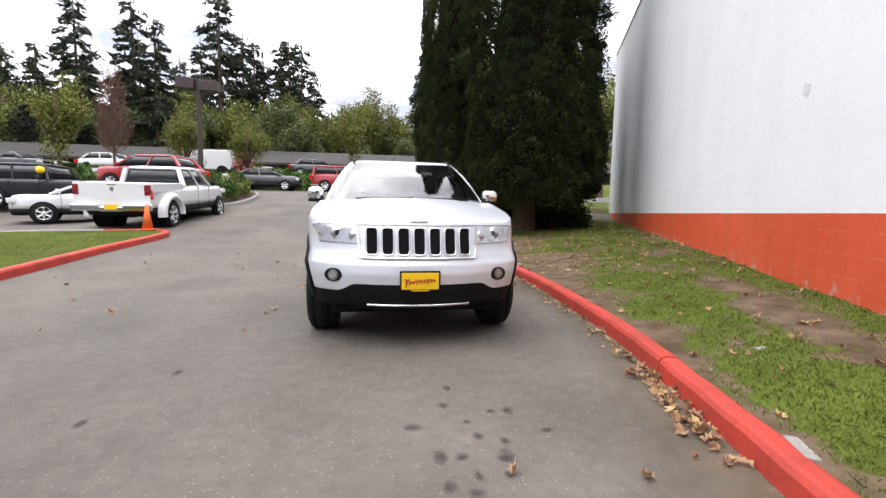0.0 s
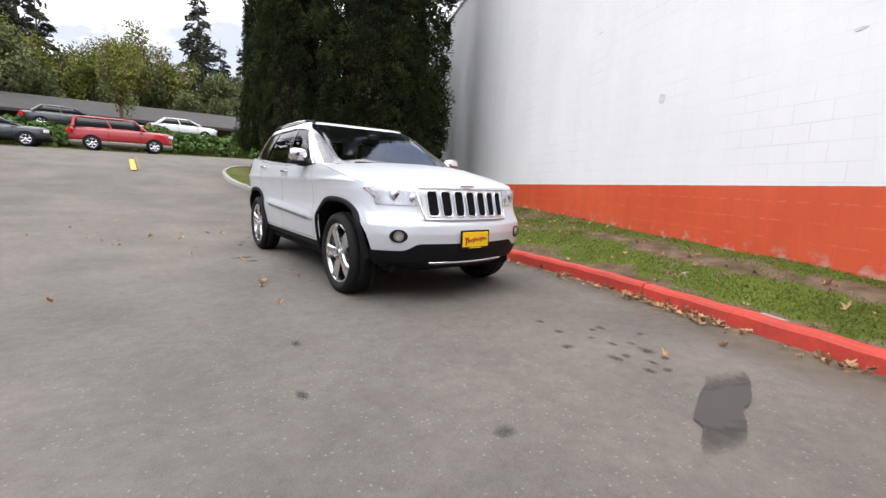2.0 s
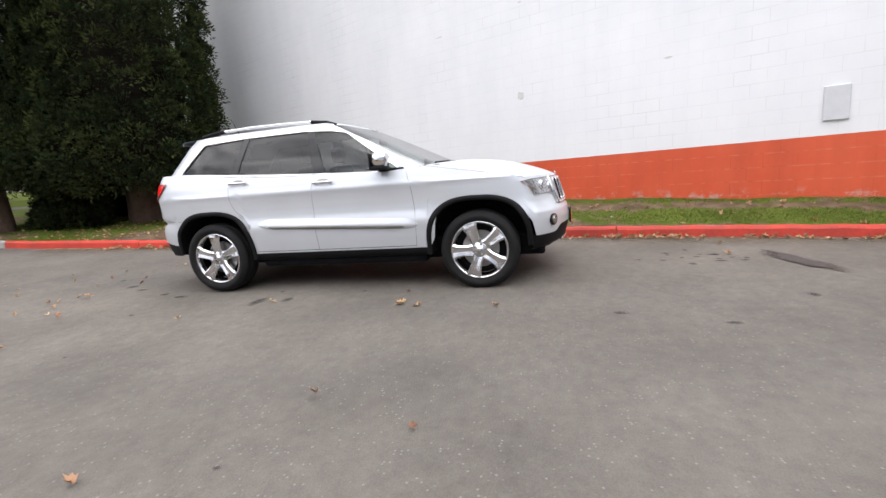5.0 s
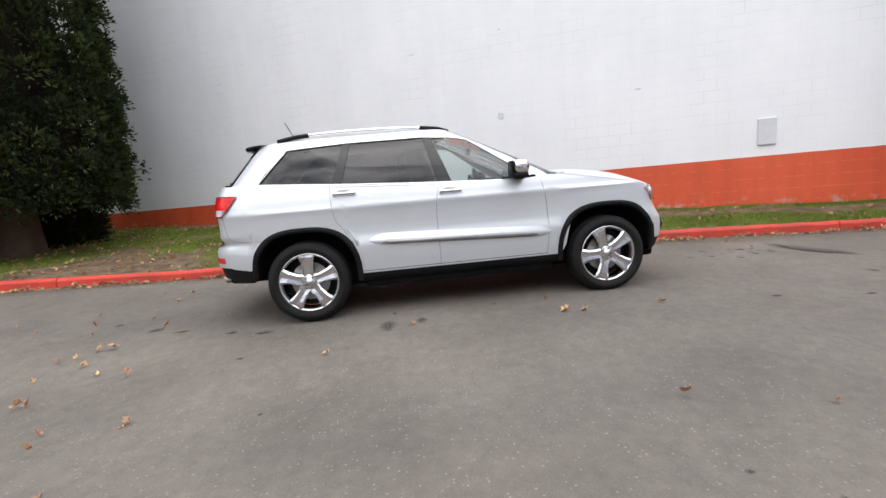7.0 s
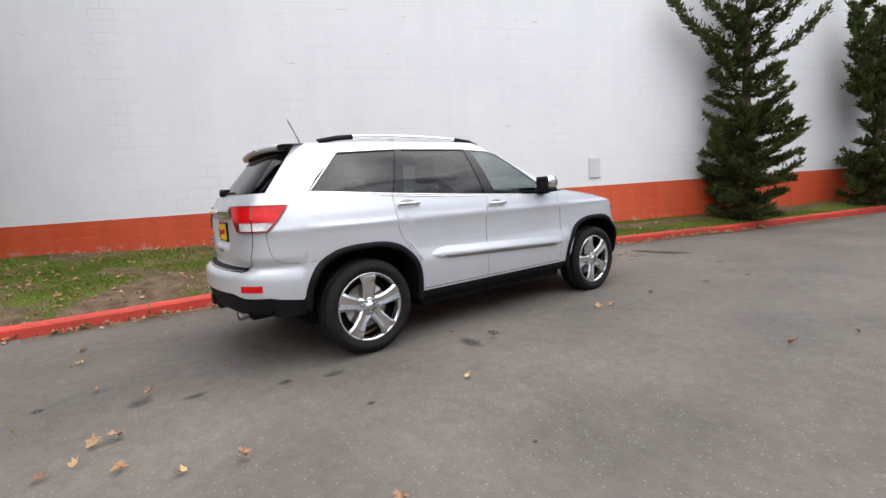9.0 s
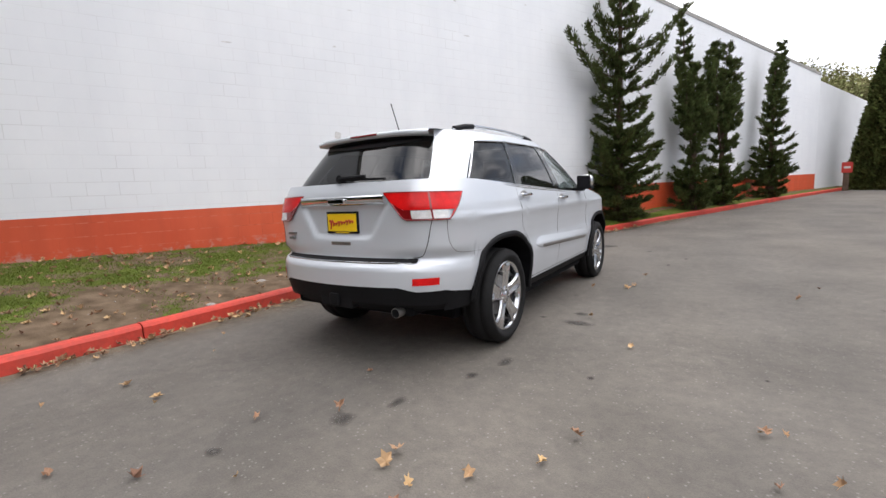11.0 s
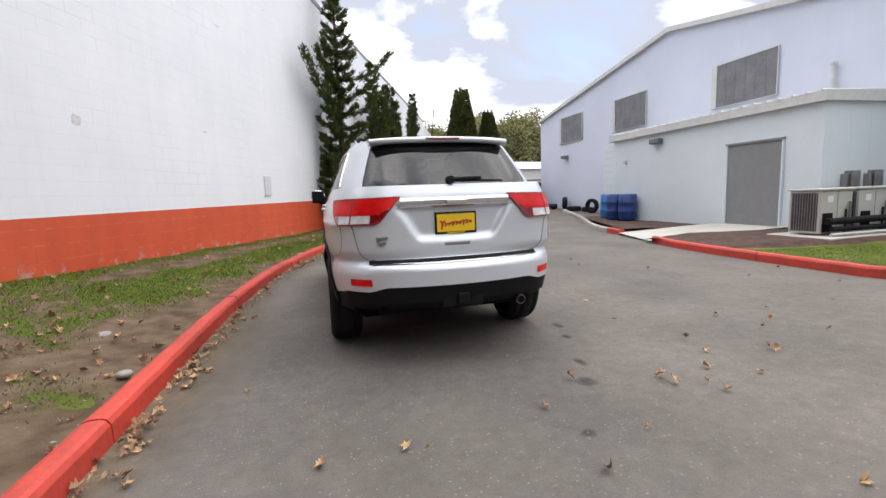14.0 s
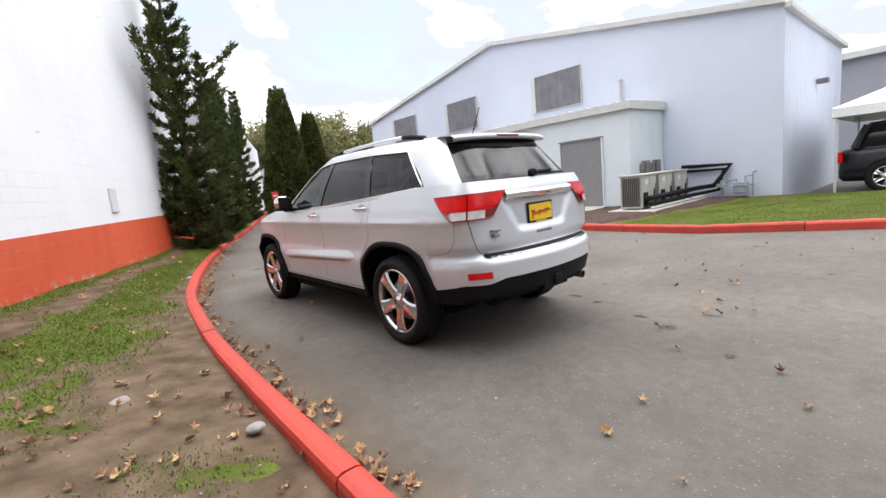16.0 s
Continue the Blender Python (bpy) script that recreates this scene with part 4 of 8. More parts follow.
# far woods: a few kinds, many places
v, f = sprays(rng, 20, 2.9, 2300, 0.95, 0.22, 0.30, taper=0.62, hollow=0.05, lobes=0.35, base=2.5, whorl=0.035)
far_fir = tree_thing("far_fir", trunk_mesh(19.5, 0.3), v, f, FOLIAGE_FAR, "tall distant fir, ragged and dark")


def round_crown(g, n, rx, rz, zc, size):
    p = g.normal(0, 1, (n, 3))
    p /= np.linalg.norm(p, axis=1)[:, None]
    clump = g.normal(0, 1, (26, 3))
    clump /= np.linalg.norm(clump, axis=1)[:, None]
    which = g.integers(0, 26, n)
    q = clump[which] * (0.12 + 0.72 * g.random(26)[which])[:, None] + p * 0.34 * (g.random(n) ** 0.5)[:, None]
    c = q * np.array((rx, rx, rz)) + np.array((0, 0, zc))
    d = g.normal(0, 1, (n, 3))
    d /= np.linalg.norm(d, axis=1)[:, None]
    e = np.cross(d, g.normal(0, 1, (n, 3)))
    e /= np.linalg.norm(e, axis=1)[:, None]
    s = size * (0.6 + 0.8 * g.random(n))[:, None]
    v = np.stack([c - d * s, c + e * s * 0.55, c + d * s, c - e * s * 0.55], 1).reshape(-1, 3)
    return v, np.arange(n)[:, None] * 4 + np.array([[0, 1, 2, 3]])


def broadleaf(name, n, rx, rz, zc, size, mat, label, seed, trunk=0.16):
    g = np.random.default_rng(seed)
    v, f = round_crown(g, n, rx, rz, zc, size)
    limbs = [((0, 0, zc - rz * 0.8), (rx * 0.6 * math.cos(k * 1.3), rx * 0.6 * math.sin(k * 1.3), zc + rz * (0.1 + 0.07 * k)), trunk * 0.5) for k in range(7)]
    return tree_thing(name, trunk_mesh(zc + rz * 0.4, trunk, limbs=limbs), v, f, mat, label)


spring_tree = broadleaf("spring_tree", 9000, 2.2, 2.7, 4.2, 0.075, FOLIAGE_SPRING, "young tree in yellow-green spring leaf", 3)
olive_tree = broadleaf("leafy_tree", 7000, 3.4, 4.0, 6.0, 0.15, FOLIAGE_OLIVE, "tree in thin olive-green spring leaf", 4)
pink_tree = broadleaf("blossom_tree", 1600, 0.85, 0.9, 1.35, 0.08, BLOSSOM, "small tree in pink blossom", 6, trunk=0.06)


def high_land(x, y):
    return land(x, y) if y < 28 else max(land(x, y), float(np.interp(y, (28, 30.5, 33, 60), (2.2, 3.05, 3.5, 4.2))))


def plant(src, rows, group=""):
    for k, (x, y, size, turn) in enumerate(rows):
        m = pose(x, y, high_land(x, y) - 0.1, 0, 0, turn) @ Matrix.Scale(size, 4)
        if k == 0:
            src.matrix_basis = m
        else:
            copy_thing(src, m)
    return src


grow = random.Random(11)
fir_rows = [(-45, 46, 0.92, 0), (-47, 47, 0.80, 15), (-42.5, 44, 0.72, 65), (-36, 49, 0.85, 25), (-33.5, 45, 0.70, 120), (-29, 45, 0.76, 190), (-25, 47, 0.85, 250), (-38, 44, 0.80, 40), (-31, 47, 1.12, 80), (-27, 50, 1.18, 10), (-23, 46, 0.98, 200), (-19.5, 55, 1.40, 300), (-17.5, 58, 1.15, 20), (-12, 60, 1.18, 50), (-10, 58, 1.12, 90), (-9, 63, 0.95, 130)]
fir_rows += [(9.3, 80, 1.55, 30), (6.8, 60, 0.88, 70), (9.0, 61, 0.8, 150), (11.6, 60, 0.84, 210), (14.5, 62, 0.8, 20)]
fir_rows += [(-62 + 3.3 * k + grow.uniform(-1.5, 1.5), 64 + grow.uniform(-5, 8), grow.uniform(0.75, 1.25), grow.uniform(0, 360)) for k in range(17)]
fir_rows += [(-8 + 3.0 * k + grow.uniform(-1.2, 1.2), 82 + grow.uniform(-6, 6), grow.uniform(0.62, 0.82), grow.uniform(0, 360)) for k in range(13)]
fir_rows += [(-60 + grow.uniform(-3, 3) + 4.4 * k, 56 + grow.uniform(-6, 8), grow.uniform(0.55, 0.95), grow.uniform(0, 360)) for k in range(11)]
fir_rows += [(-30 + 4.5 * k + grow.uniform(-2, 2), 85 + grow.uniform(-8, 14), grow.uniform(0.5, 0.85), grow.uniform(0, 360)) for k in range(22)]
plant(far_fir, fir_rows)
tagged(far_fir, group="far woods")
plant(spring_tree, [(-18.0, 22.6, 0.98, 0), (-12.3, 25, 0.84, 100), (-24.5, 24.5, 1.0, 30), (-9.2, 27.5, 0.80, 60), (-30, 34, 1.2, 200), (-2.2, 33, 1.0, 140), (16.6, 25.5, 1.5, 20)])
plant(olive_tree, [(-40 + 4.2 * k + grow.uniform(-1.5, 1.5), 46 + grow.uniform(-3, 5), grow.uniform(0.7, 1.0) * (1.0 if k < 8 else 0.74), grow.uniform(0, 360)) for k in range(20)])
plant(copy_thing(olive_tree, pose(0, 0, 0)), [(-56 + 2.9 * k + grow.uniform(-1.2, 1.2), 56 + grow.uniform(-3, 4), grow.uniform(0.85, 1.2), grow.uniform(0, 360)) for k in range(26)])
plant(copy_thing(spring_tree, pose(0, 0, 0)), [(-30 + 3.6 * k + grow.uniform(-1.4, 1.4), 53 + grow.uniform(-2, 3), grow.uniform(1.2, 1.5), grow.uniform(0, 360)) for k in range(10)])
v, f = sprays(np.random.default_rng(31), 7.0, 0.85, 1500, 0.55, 0.020, -1.6, taper=0.35, hollow=0.0, lobes=0.2, base=1.6)
TWIG = islands(material("reddish_twigs", (0.15, 0.085, 0.065), rough=0.9, vary=0.3), 0.3, 0.02)
bare_tree = tree_thing("bare_tree", trunk_mesh(6.0, 0.10), v, f, TWIG, "narrow upright tree of bare reddish twigs by the car park")
bare_tree.matrix_basis = pose(-15.0, 22.3, high_land(-15.0, 22.3) - 0.1)
plant(pink_tree, [(-10.0, 29.6, 1.25, 0)])
plant(copy_thing(far_fir, pose(0, 0, 0)), [(-30 - 5 * k + grow.uniform(-3, 3), -76 + grow.uniform(-8, 8), grow.uniform(0.65, 0.9), grow.uniform(0, 360)) for k in range(9)])
hill_tree = broadleaf("hillside_tree", 9000, 3.4, 4.0, 5.2, 0.13, FOLIAGE_HILL, "hazy tree in pale yellow-green spring leaf", 8)
plant(hill_tree, [(6 - 2.7 * k + grow.uniform(-1.2, 1.2), -68 + grow.uniform(-5, 5), grow.uniform(1.05, 1.38), grow.uniform(0, 360)) for k in range(26)])
plant(copy_thing(olive_tree, pose(0, 0, 0)), [(2 - 7.3 * k + grow.uniform(-2, 2), -64 + grow.uniform(-3, 3), grow.uniform(0.6, 0.85), grow.uniform(0, 360)) for k in range(8)])
plant(copy_thing(spring_tree, pose(0, 0, 0)), [(-6 - 3.4 * k + grow.uniform(-1.5, 1.5), -57 + grow.uniform(-4, 4), grow.uniform(0.6, 0.95), grow.uniform(0, 360)) for k in range(16)])

# ---- across the street ----
bank = []
for x in np.arange(-60, 61, 2.0):
    bank.append([(x, y, high_land(x, y) + 0.01 + (0.05 * noise.noise((x, y, 0)) if y > 28 else 0)) for y in (27.6, 28.2, 29, 29.8, 30.5, 31.5, 33, 60, 120)])
tagged(grid_object("bank", bank, LAWN), "rising green bank across the street", "bank", kind="structure")
g = np.random.default_rng(9)


def shrub_strip(name, x0, x1, y0, y1, n, h, mat, label):
    c = np.stack([g.uniform(x0, x1, n), g.uniform(y0, y1, n), np.zeros(n)], 1)
    for row in c:
        row[2] = high_land(row[0], row[1]) + abs(noise.noise((row[0] * 0.6, row[1] * 0.6, 7.0))) * h + g.random() * h * 0.6
    d = g.normal(0, 1, (n, 3))
    d /= np.linalg.norm(d, axis=1)[:, None]
    e = np.cross(d, g.normal(0, 1, (n, 3)))
    e /= np.linalg.norm(e, axis=1)[:, None]
    s = 0.16 * (0.6 + 0.8 * g.random(n))[:, None]
    v = np.stack([c - d * s, c + e * s * 0.6, c + d * s, c - e * s * 0.6], 1).reshape(-1, 3)
    return tagged(mesh_object(name, v, np.arange(n)[:, None] * 4 + np.array([[0, 1, 2, 3]]), mat), label, "shrubs", kind="stuff")


shrub_strip("shrubs", -22, 14, 27.8, 31.0, 15000, 0.95, HEDGE, "low green ground-cover shrubs on the bank")

mall = empty("strip_mall")
part("wall", boxes((-70, 45, 38.0, 50, 2.5, 5.0)), material("brown_shop_wall", (0.10, 0.075, 0.06), rough=0.8, vary=0.3, scale=0.4, grain=4), mall)
bm = bmesh.new()
vs = [bm.verts.new(p) for p in ((-70, 36.2, 4.75), (45, 36.2, 4.75), (45, 41, 6.3), (-70, 41, 6.3), (-70, 36.2, 4.95), (45, 36.2, 4.95), (45, 41, 6.5), (-70, 41, 6.5))]
for q in ((0, 1, 2, 3), (4, 5, 6, 7), (0, 1, 5, 4), (1, 2, 6, 5), (2, 3, 7, 6), (3, 0, 4, 7)):
    bm.faces.new([vs[i] for i in q])
part("roof", bm, material("grey_brown_shingles", (0.042, 0.038, 0.036), rough=0.9, vary=0.25, scale=1.5, grain=25, bump=0.4), mall, "long grey-brown shingle roof")
for k in range(16):
    x = -62 + k * 6.6
    part("post", boxes((x, x + 0.3, 36.5, 36.8, 2.9, 4.8)), BARK, mall)
    part("window", boxes((x + 1.2, x + 5.4, 37.9, 38.05, 3.5, 4.5)), DARKGAP, mall, "dark shop window")
for x in (-38, -30, -13.5, -3):
    part("awning", boxes((x, x + 4.2, 35.6, 37.9, 4.35, 4.5), bevel=0.03), TRIM, mall, "white awning")
tagged(mall, "long low brown shopping strip with a shingle roof", "building")

sign = empty("pole_sign", -10.3, 22.0, land(-10.3, 22.0))
DARKBROWN = material("dark_brown_paint", (0.035, 0.022, 0.018), rough=0.6, vary=0.2, scale=3, grain=40)
part("pole", boxes((-0.11, 0.11, -0.11, 0.11, -0.1, 6.3), bevel=0.02), DARKBROWN, sign)
part("lamp_head", boxes((-1.1, -0.12, -0.35, 0.35, 5.70, 6.32), bevel=0.05), DARKBROWN, sign)
part("lamp_head", boxes((0.12, 1.1, -0.35, 0.35, 5.62, 6.20), bevel=0.05), DARKBROWN, sign)
tagged(sign, "brown twin-headed car park lamp on a square post", "street lamp")

# ---- the silver sport utility vehicle ----
PAINT = material("silver_car_paint", (0.60, 0.63, 0.67), rough=0.36, metal=0.35, vary=0.03, scale=2.0, grain=700, coat=0.35)
BLACKTRIM = material("black_plastic_trim", (0.008, 0.008, 0.009), rough=0.6, vary=0.25, scale=4, grain=200, bump=0.1, spec=0.14)
GLOSSBLACK = material("gloss_black", (0.010, 0.010, 0.012), rough=0.25, vary=0.1, spec=0.35)
RUBBER = material("tyre_rubber", (0.012, 0.012, 0.0125), rough=0.8, vary=0.25, scale=6, grain=90, bump=0.15, spec=0.2)
VOID = material("black_mesh", (0.006, 0.006, 0.007), rough=0.9, vary=0.4, grain=300, spec=0.1)
CHROME = material("polished_chrome", (0.78, 0.79, 0.80), rough=0.09, metal=1.0, vary=0.04)
ALLOY = material("polished_alloy", (0.70, 0.71, 0.73), rough=0.17, metal=1.0, vary=0.05)
STEEL = material("dull_steel", (0.30, 0.29, 0.28), rough=0.4, metal=0.9, vary=0.2)
REDLENS = material("red_lamp_lens", (0.60, 0.008, 0.008), rough=0.25, vary=0.22, scale=14, grain=120, coat=0.12, spec=0.25)
DARKRED = material("dark_red_lens", (0.20, 0.006, 0.008), rough=0.12, vary=0.1, coat=1.0)
CLEARLENS = material("clear_lamp_lens", (0.66, 0.66, 0.66), rough=0.12, vary=0.2, scale=22, grain=160, coat=1.0)
AMBER = material("amber_lens", (0.62, 0.17, 0.02), rough=0.15, vary=0.1, coat=1.0)
REFLECTOR = material("lamp_reflector", (0.60, 0.61, 0.63), rough=0.26, metal=0.8, vary=0.25, scale=9, grain=40)
YELLOW = material("yellow_plate", (0.85, 0.55, 0.01), rough=0.45, vary=0.04)
REDINK = material("red_print", (0.45, 0.03, 0.02), rough=0.5, vary=0.1)
LEATHER = material("grey_leather", (0.10, 0.10, 0.105), rough=0.6, vary=0.15, grain=150, bump=0.1)
CARGLASS = material("dark_car_glass", (0.014, 0.017, 0.020), rough=0.08, vary=0.2, spec=0.4)
GLASS_CLEAR = glass("side_glass", (0.86, 0.95, 0.92), 0.80)
GLASS_DARK = glass("privacy_glass", (0.95, 0.98, 1.0), 0.08)
GLASS_LAMP = glass("lamp_cover", (1, 1, 1), 0.92)

WIDTH = ((0.28, 0.88), (0.42, 0.922), (0.55, 0.946), (0.64, 0.957), (0.70, 0.962), (0.74, 0.954), (0.80, 0.939), (0.87, 0.937), (0.95, 0.941), (1.01, 0.948), (1.045, 0.956), (1.06, 0.962), (1.072, 0.959), (1.09, 0.951), (1.16, 0.934), (1.26, 0.902), (1.36, 0.87))
NOSE = ((0.28, 2.24), (0.38, 2.325), (0.50, 2.36), (0.62, 2.362), (0.70, 2.345), (0.74, 2.32), (0.80, 2.295), (1.0, 2.235), (1.05, 2.20), (1.10, 2.16))
TAIL = ((0.28, 2.34), (0.42, 2.44), (0.60, 2.475), (0.735, 2.47), (0.765, 2.43), (0.79, 2.36), (0.95, 2.35), (1.15, 2.345), (1.26, 2.325), (1.36, 2.28))


def lookup(table, z):
    return float(np.interp(z, [a for a, _ in table], [b for _, b in table]))


def swept(v, length, sweep, n):
    """Distance of the end's outline from the middle at share v of the half width: swept back, with tight corners."""
    v = min(1.0, abs(v))
    return (length - sweep * v * v) * max(0.0, 1 - v ** n) ** (1 / n)


def share_at(d, length, sweep, n):
    """The share of the half width that the outline has at distance d."""
    a, b = 0.0, 1.0
    for _ in range(26):
        m = (a + b) / 2
        a, b = (m, b) if swept(m, length, sweep, n) > d else (a, m)
    return (a + b) / 2


def nose_form(z):
    return lookup(NOSE, z), 0.325, 13.0


def tail_form(z):
    return lookup(TAIL, z), float(np.interp(z, (0.74, 0.86), (0.22, 0.08))), float(np.interp(z, (0.74, 0.86, 1.04), (7.5, 9.0, 9.0)))


def fender(y, z):
    """The wings swell out over the wheels."""
    up = ease((z - 0.55) / 0.15) * ease((1.12 - z) / 0.2)
    return up * (0.020 * math.exp(-((y + 1.50) / 0.42) ** 2) + 0.012 * math.exp(-((y - 1.46) / 0.45) ** 2))


def tail_recess(x, z):
    """The hollow in the tailgate round the plate."""
    half = 0.26 + 0.62 * (z - 0.90)
    return 0.034 * ease((half - abs(x)) / 0.07 + 0.5) * ease((z - 0.915) / 0.05) * ease((1.19 - z) / 0.03)


def body_at(kind, v, z, off=0.0):
    """A point of the lower body at height z. kind 'x': v is the share of the half width, on the nose (f) or tail (r);
    kind 'y': v is the place along the car on the +x side."""
    w = lookup(WIDTH, z)
    if kind == "y":
        x = w * share_at(abs(v), *(nose_form(z) if v < 0 else tail_form(z)))
        return Vector((x + off + fender(v, z), v, z))
    y = swept(v, *(nose_form(z) if kind == "f" else tail_form(z))) - (tail_recess(v * w, z) if kind == "r" else 0.0)
    return Vector((v * w, -(y + off) if kind == "f" else y + off, z))


CORNER = 0.86


def around():
    """Stations round the +x half of the car from the nose's middle to the tail's: (kind, value by height)."""
    out = [("f", a) for a in np.linspace(0, CORNER, 22)]
    out += [("c", t) for t in np.linspace(0, 1, 128)[1:-1]]
    out += [("r", a) for a in np.linspace(CORNER, 0, 34)]
    return out


def corner_y(z):
    a, b = -swept(CORNER, *nose_form(z)), swept(CORNER, *tail_form(z))
    return a, b


def station(kind, v, z, off=0.0):
    if kind == "c":
        a, b = corner_y(z)
        return body_at("y", a + (b - a) * v, z, off)
    return body_at(kind, v, z, off)


WHEEL_Y, ARCH_A, ARCH_B, ARCH_Z = 1.465, 0.475, 0.475, 0.405


def arch_height(y):
    for c in (-1.48, WHEEL_Y):
        d = abs(y - c) / ARCH_A
        if d < 1:
            return ARCH_Z + ARCH_B * (1 - d ** 2.7) ** (1 / 2.7)
    return 0.0


def belt(y):
    return float(np.interp(y, (-0.9, -0.3, 0.3, 1.0, 1.84, 2.2), (1.178, 1.200, 1.228, 1.268, 1.328, 1.335)))


def body_top(y):
    if y >= -1.0:
        return belt(y) if y > -0.6 else float(np.interp(y, (-1.0, -0.6), (1.218, belt(-0.6))))
    return float(np.interp(y, (-2.3, -1.95, -1.85, -1.5, -1.0), (1.035, 1.035, 1.062, 1.132, 1.218)))


def body_bottom(kind, v, y):
    if kind == "f":
        return 0.545 if abs(v) < 0.56 else float(np.interp(abs(v), (0.56, 0.68, 0.86), (0.545, 0.485, 0.485)))
    if kind == "r":
        return float(np.interp(abs(v), (0.58, 0.70), (0.607, 0.575)))
    if y < -1.5 - 0.3:
        return max(0.485, arch_height(y))
    if y > 1.8:
        return max(float(np.interp(y, (1.9, 2.3), (0.53, 0.59))), arch_height(y))
    return max(0.425, arch_height(y))


def mirrored(ob):
    """The same part on the other side of the car."""
    me = ob.data.copy()
    me.transform(Matrix.Diagonal((-1, 1, 1, 1)))
    me.flip_normals()
    c = new(ob.name, me)
    c.parent = ob.parent
    for key in ob.keys():
        c[key] = ob[key]
    return c


def both(ob):
    mirrored(ob)
    return ob


suv = empty("suv", 0, 0, 0)
rows = []
for kind, v in around():
    y0 = station(kind, v, 0.8).y
    zb, zt = body_bottom(kind, v, y0), (1.035 if kind == "f" else 1.285 if kind == "r" else body_top(y0))
    if kind == "r":
        zt = belt(2.2)
    if kind == "c":
        for _ in range(4):
            zt = body_top(station(kind, v, zt).y)
    levels = sorted({round(zb + (zt - zb) * k / 36, 4) for k in range(37)})
    rows.append([station(kind, v, z) for z in levels])
half = len(rows)
full = rows + [[Vector((-p.x, p.y, p.z)) for p in row] for row in rows[-2:0:-1]]
body = grid_object("body", full, PAINT, suv, close_u=True)
body["label"] = "silver metallic body shell"


def tube(name, pts, r, mat, parent, closed=False, sides=6, label=""):
    """A bar of round section along points."""
    cu = bpy.data.curves.new(name, "CURVE")
    cu.dimensions, cu.bevel_depth, cu.bevel_resolution = "3D", r, 1
    sp = cu.splines.new("POLY")
    sp.points.add(len(pts) - 1)
    for p, q in zip(sp.points, pts):
        p.co = (*q, 1)
    sp.use_cyclic_u = closed
    cu.use_fill_caps = True
    tmp = bpy.data.objects.new(name, cu)
    scene.collection.objects.link(tmp)
    me = bpy.data.meshes.new_from_object(tmp.evaluated_get(bpy.context.evaluated_depsgraph_get()))
    bpy.data.objects.remove(tmp)
    bpy.data.curves.remove(cu)
    me.materials.clear()
    me.materials.append(mat)
    me.polygons.foreach_set("use_smooth", [True] * len(me.polygons))
    ob = new(name, me)
    ob.parent = parent
    if label:
        ob["label"] = label
    return ob


# bonnet: a patch between the wings, the nose edge and the cowl
N = 24
edge_y = [corner_y(1.04)[0] * (1 - k / N) + -1.0 * k / N for k in range(N + 1)]
right = [body_at("y", y, body_top(y)) for y in edge_y]
nose = [body_at("f", CORNER * a, 1.035) for a in np.linspace(-1, 1, N + 1)]
cowl = [Vector((right[-1].x * a, -1.0 - 0.10 * (1 - a * a), 1.218 + 0.03 * (1 - a * a))) for a in np.linspace(-1, 1, N + 1)]
rows = []
for i in range(N + 1):
    b = i / N
    r_, l_ = right[i], Vector((-right[i].x, right[i].y, right[i].z))
    row = []
    for j in range(N + 1):
        a = j / N
        p = l_.lerp(r_, a) + nose[j].lerp(cowl[j], b) - (nose[0].lerp(nose[-1], a)).lerp(cowl[0].lerp(cowl[-1], a), b)
        c = 2 * a - 1
        p.z += 0.05 * math.sin(math.pi * b) * (1 - abs(c) ** 2.6)
        dome = max(0.0, min(1.0, (0.62 - abs(c)) / 0.10))
        p.z += 0.014 * dome * min(1, b * 3) * min(1, (1 - b) * 6)
        row.append(p)
    rows.append(row)
grid_object("bonnet", rows, PAINT, suv)
part("cowl", boxes((-0.80, 0.80, -1.12, -0.86, 1.175, 1.222), bevel=0.01), BLACKTRIM, suv)

# cabin above the belt
G_W = ((1.16, 0.918), (1.20, 0.911), (1.26, 0.899), (1.40, 0.852), (1.55, 0.785), (1.64, 0.74), (1.712, 0.690))
G_F = ((1.20, -1.10), (1.26, -1.0), (1.56, -0.39), (1.69, -0.10), (1.712, -0.05))
G_R = ((1.20, 2.30), (1.32, 2.265), (1.60, 2.03), (1.712, 1.93))
G_C = 0.6


def cabin_side(y, z, off=0.0):
    w, l = lookup(G_W, z), (G_C - lookup(G_F, z)) if y < G_C else (lookup(G_R, z) - G_C)
    n = 8.0 if y < G_C else 4.4
    return Vector((w * max(0.0, 1 - min(1.0, abs(y - G_C) / l) ** n) ** (1 / n) + off, y, z))


def cabin_end(front, share, z, off=0.0):
    w = lookup(G_W, z)
    if front:
        y = G_C - (G_C - lookup(G_F, z)) * (1 - abs(share) ** 8.0) ** (1 / 8.0) - off
    else:
        y = G_C + (lookup(G_R, z) - G_C) * (1 - abs(share) ** 4.4) ** (1 / 4.4) + off
    return Vector((share * w, y, z))


def win_top(y):
    return float(np.interp(y, (-0.16, 0.0, 0.3, 1.0, 1.6), (1.615, 1.645, 1.666, 1.66, 1.63)))


A_EDGE = ((1.18, -0.80), (1.615, -0.16), (1.712, 0.08))
Q_EDGE = ((1.30, 1.86), (1.335, 1.845), (1.43, 1.77), (1.63, 1.56), (1.712, 1.56))
EDGE = 0.84
EDGE_FRONT = 0.925
EDGE_REAR = 0.76


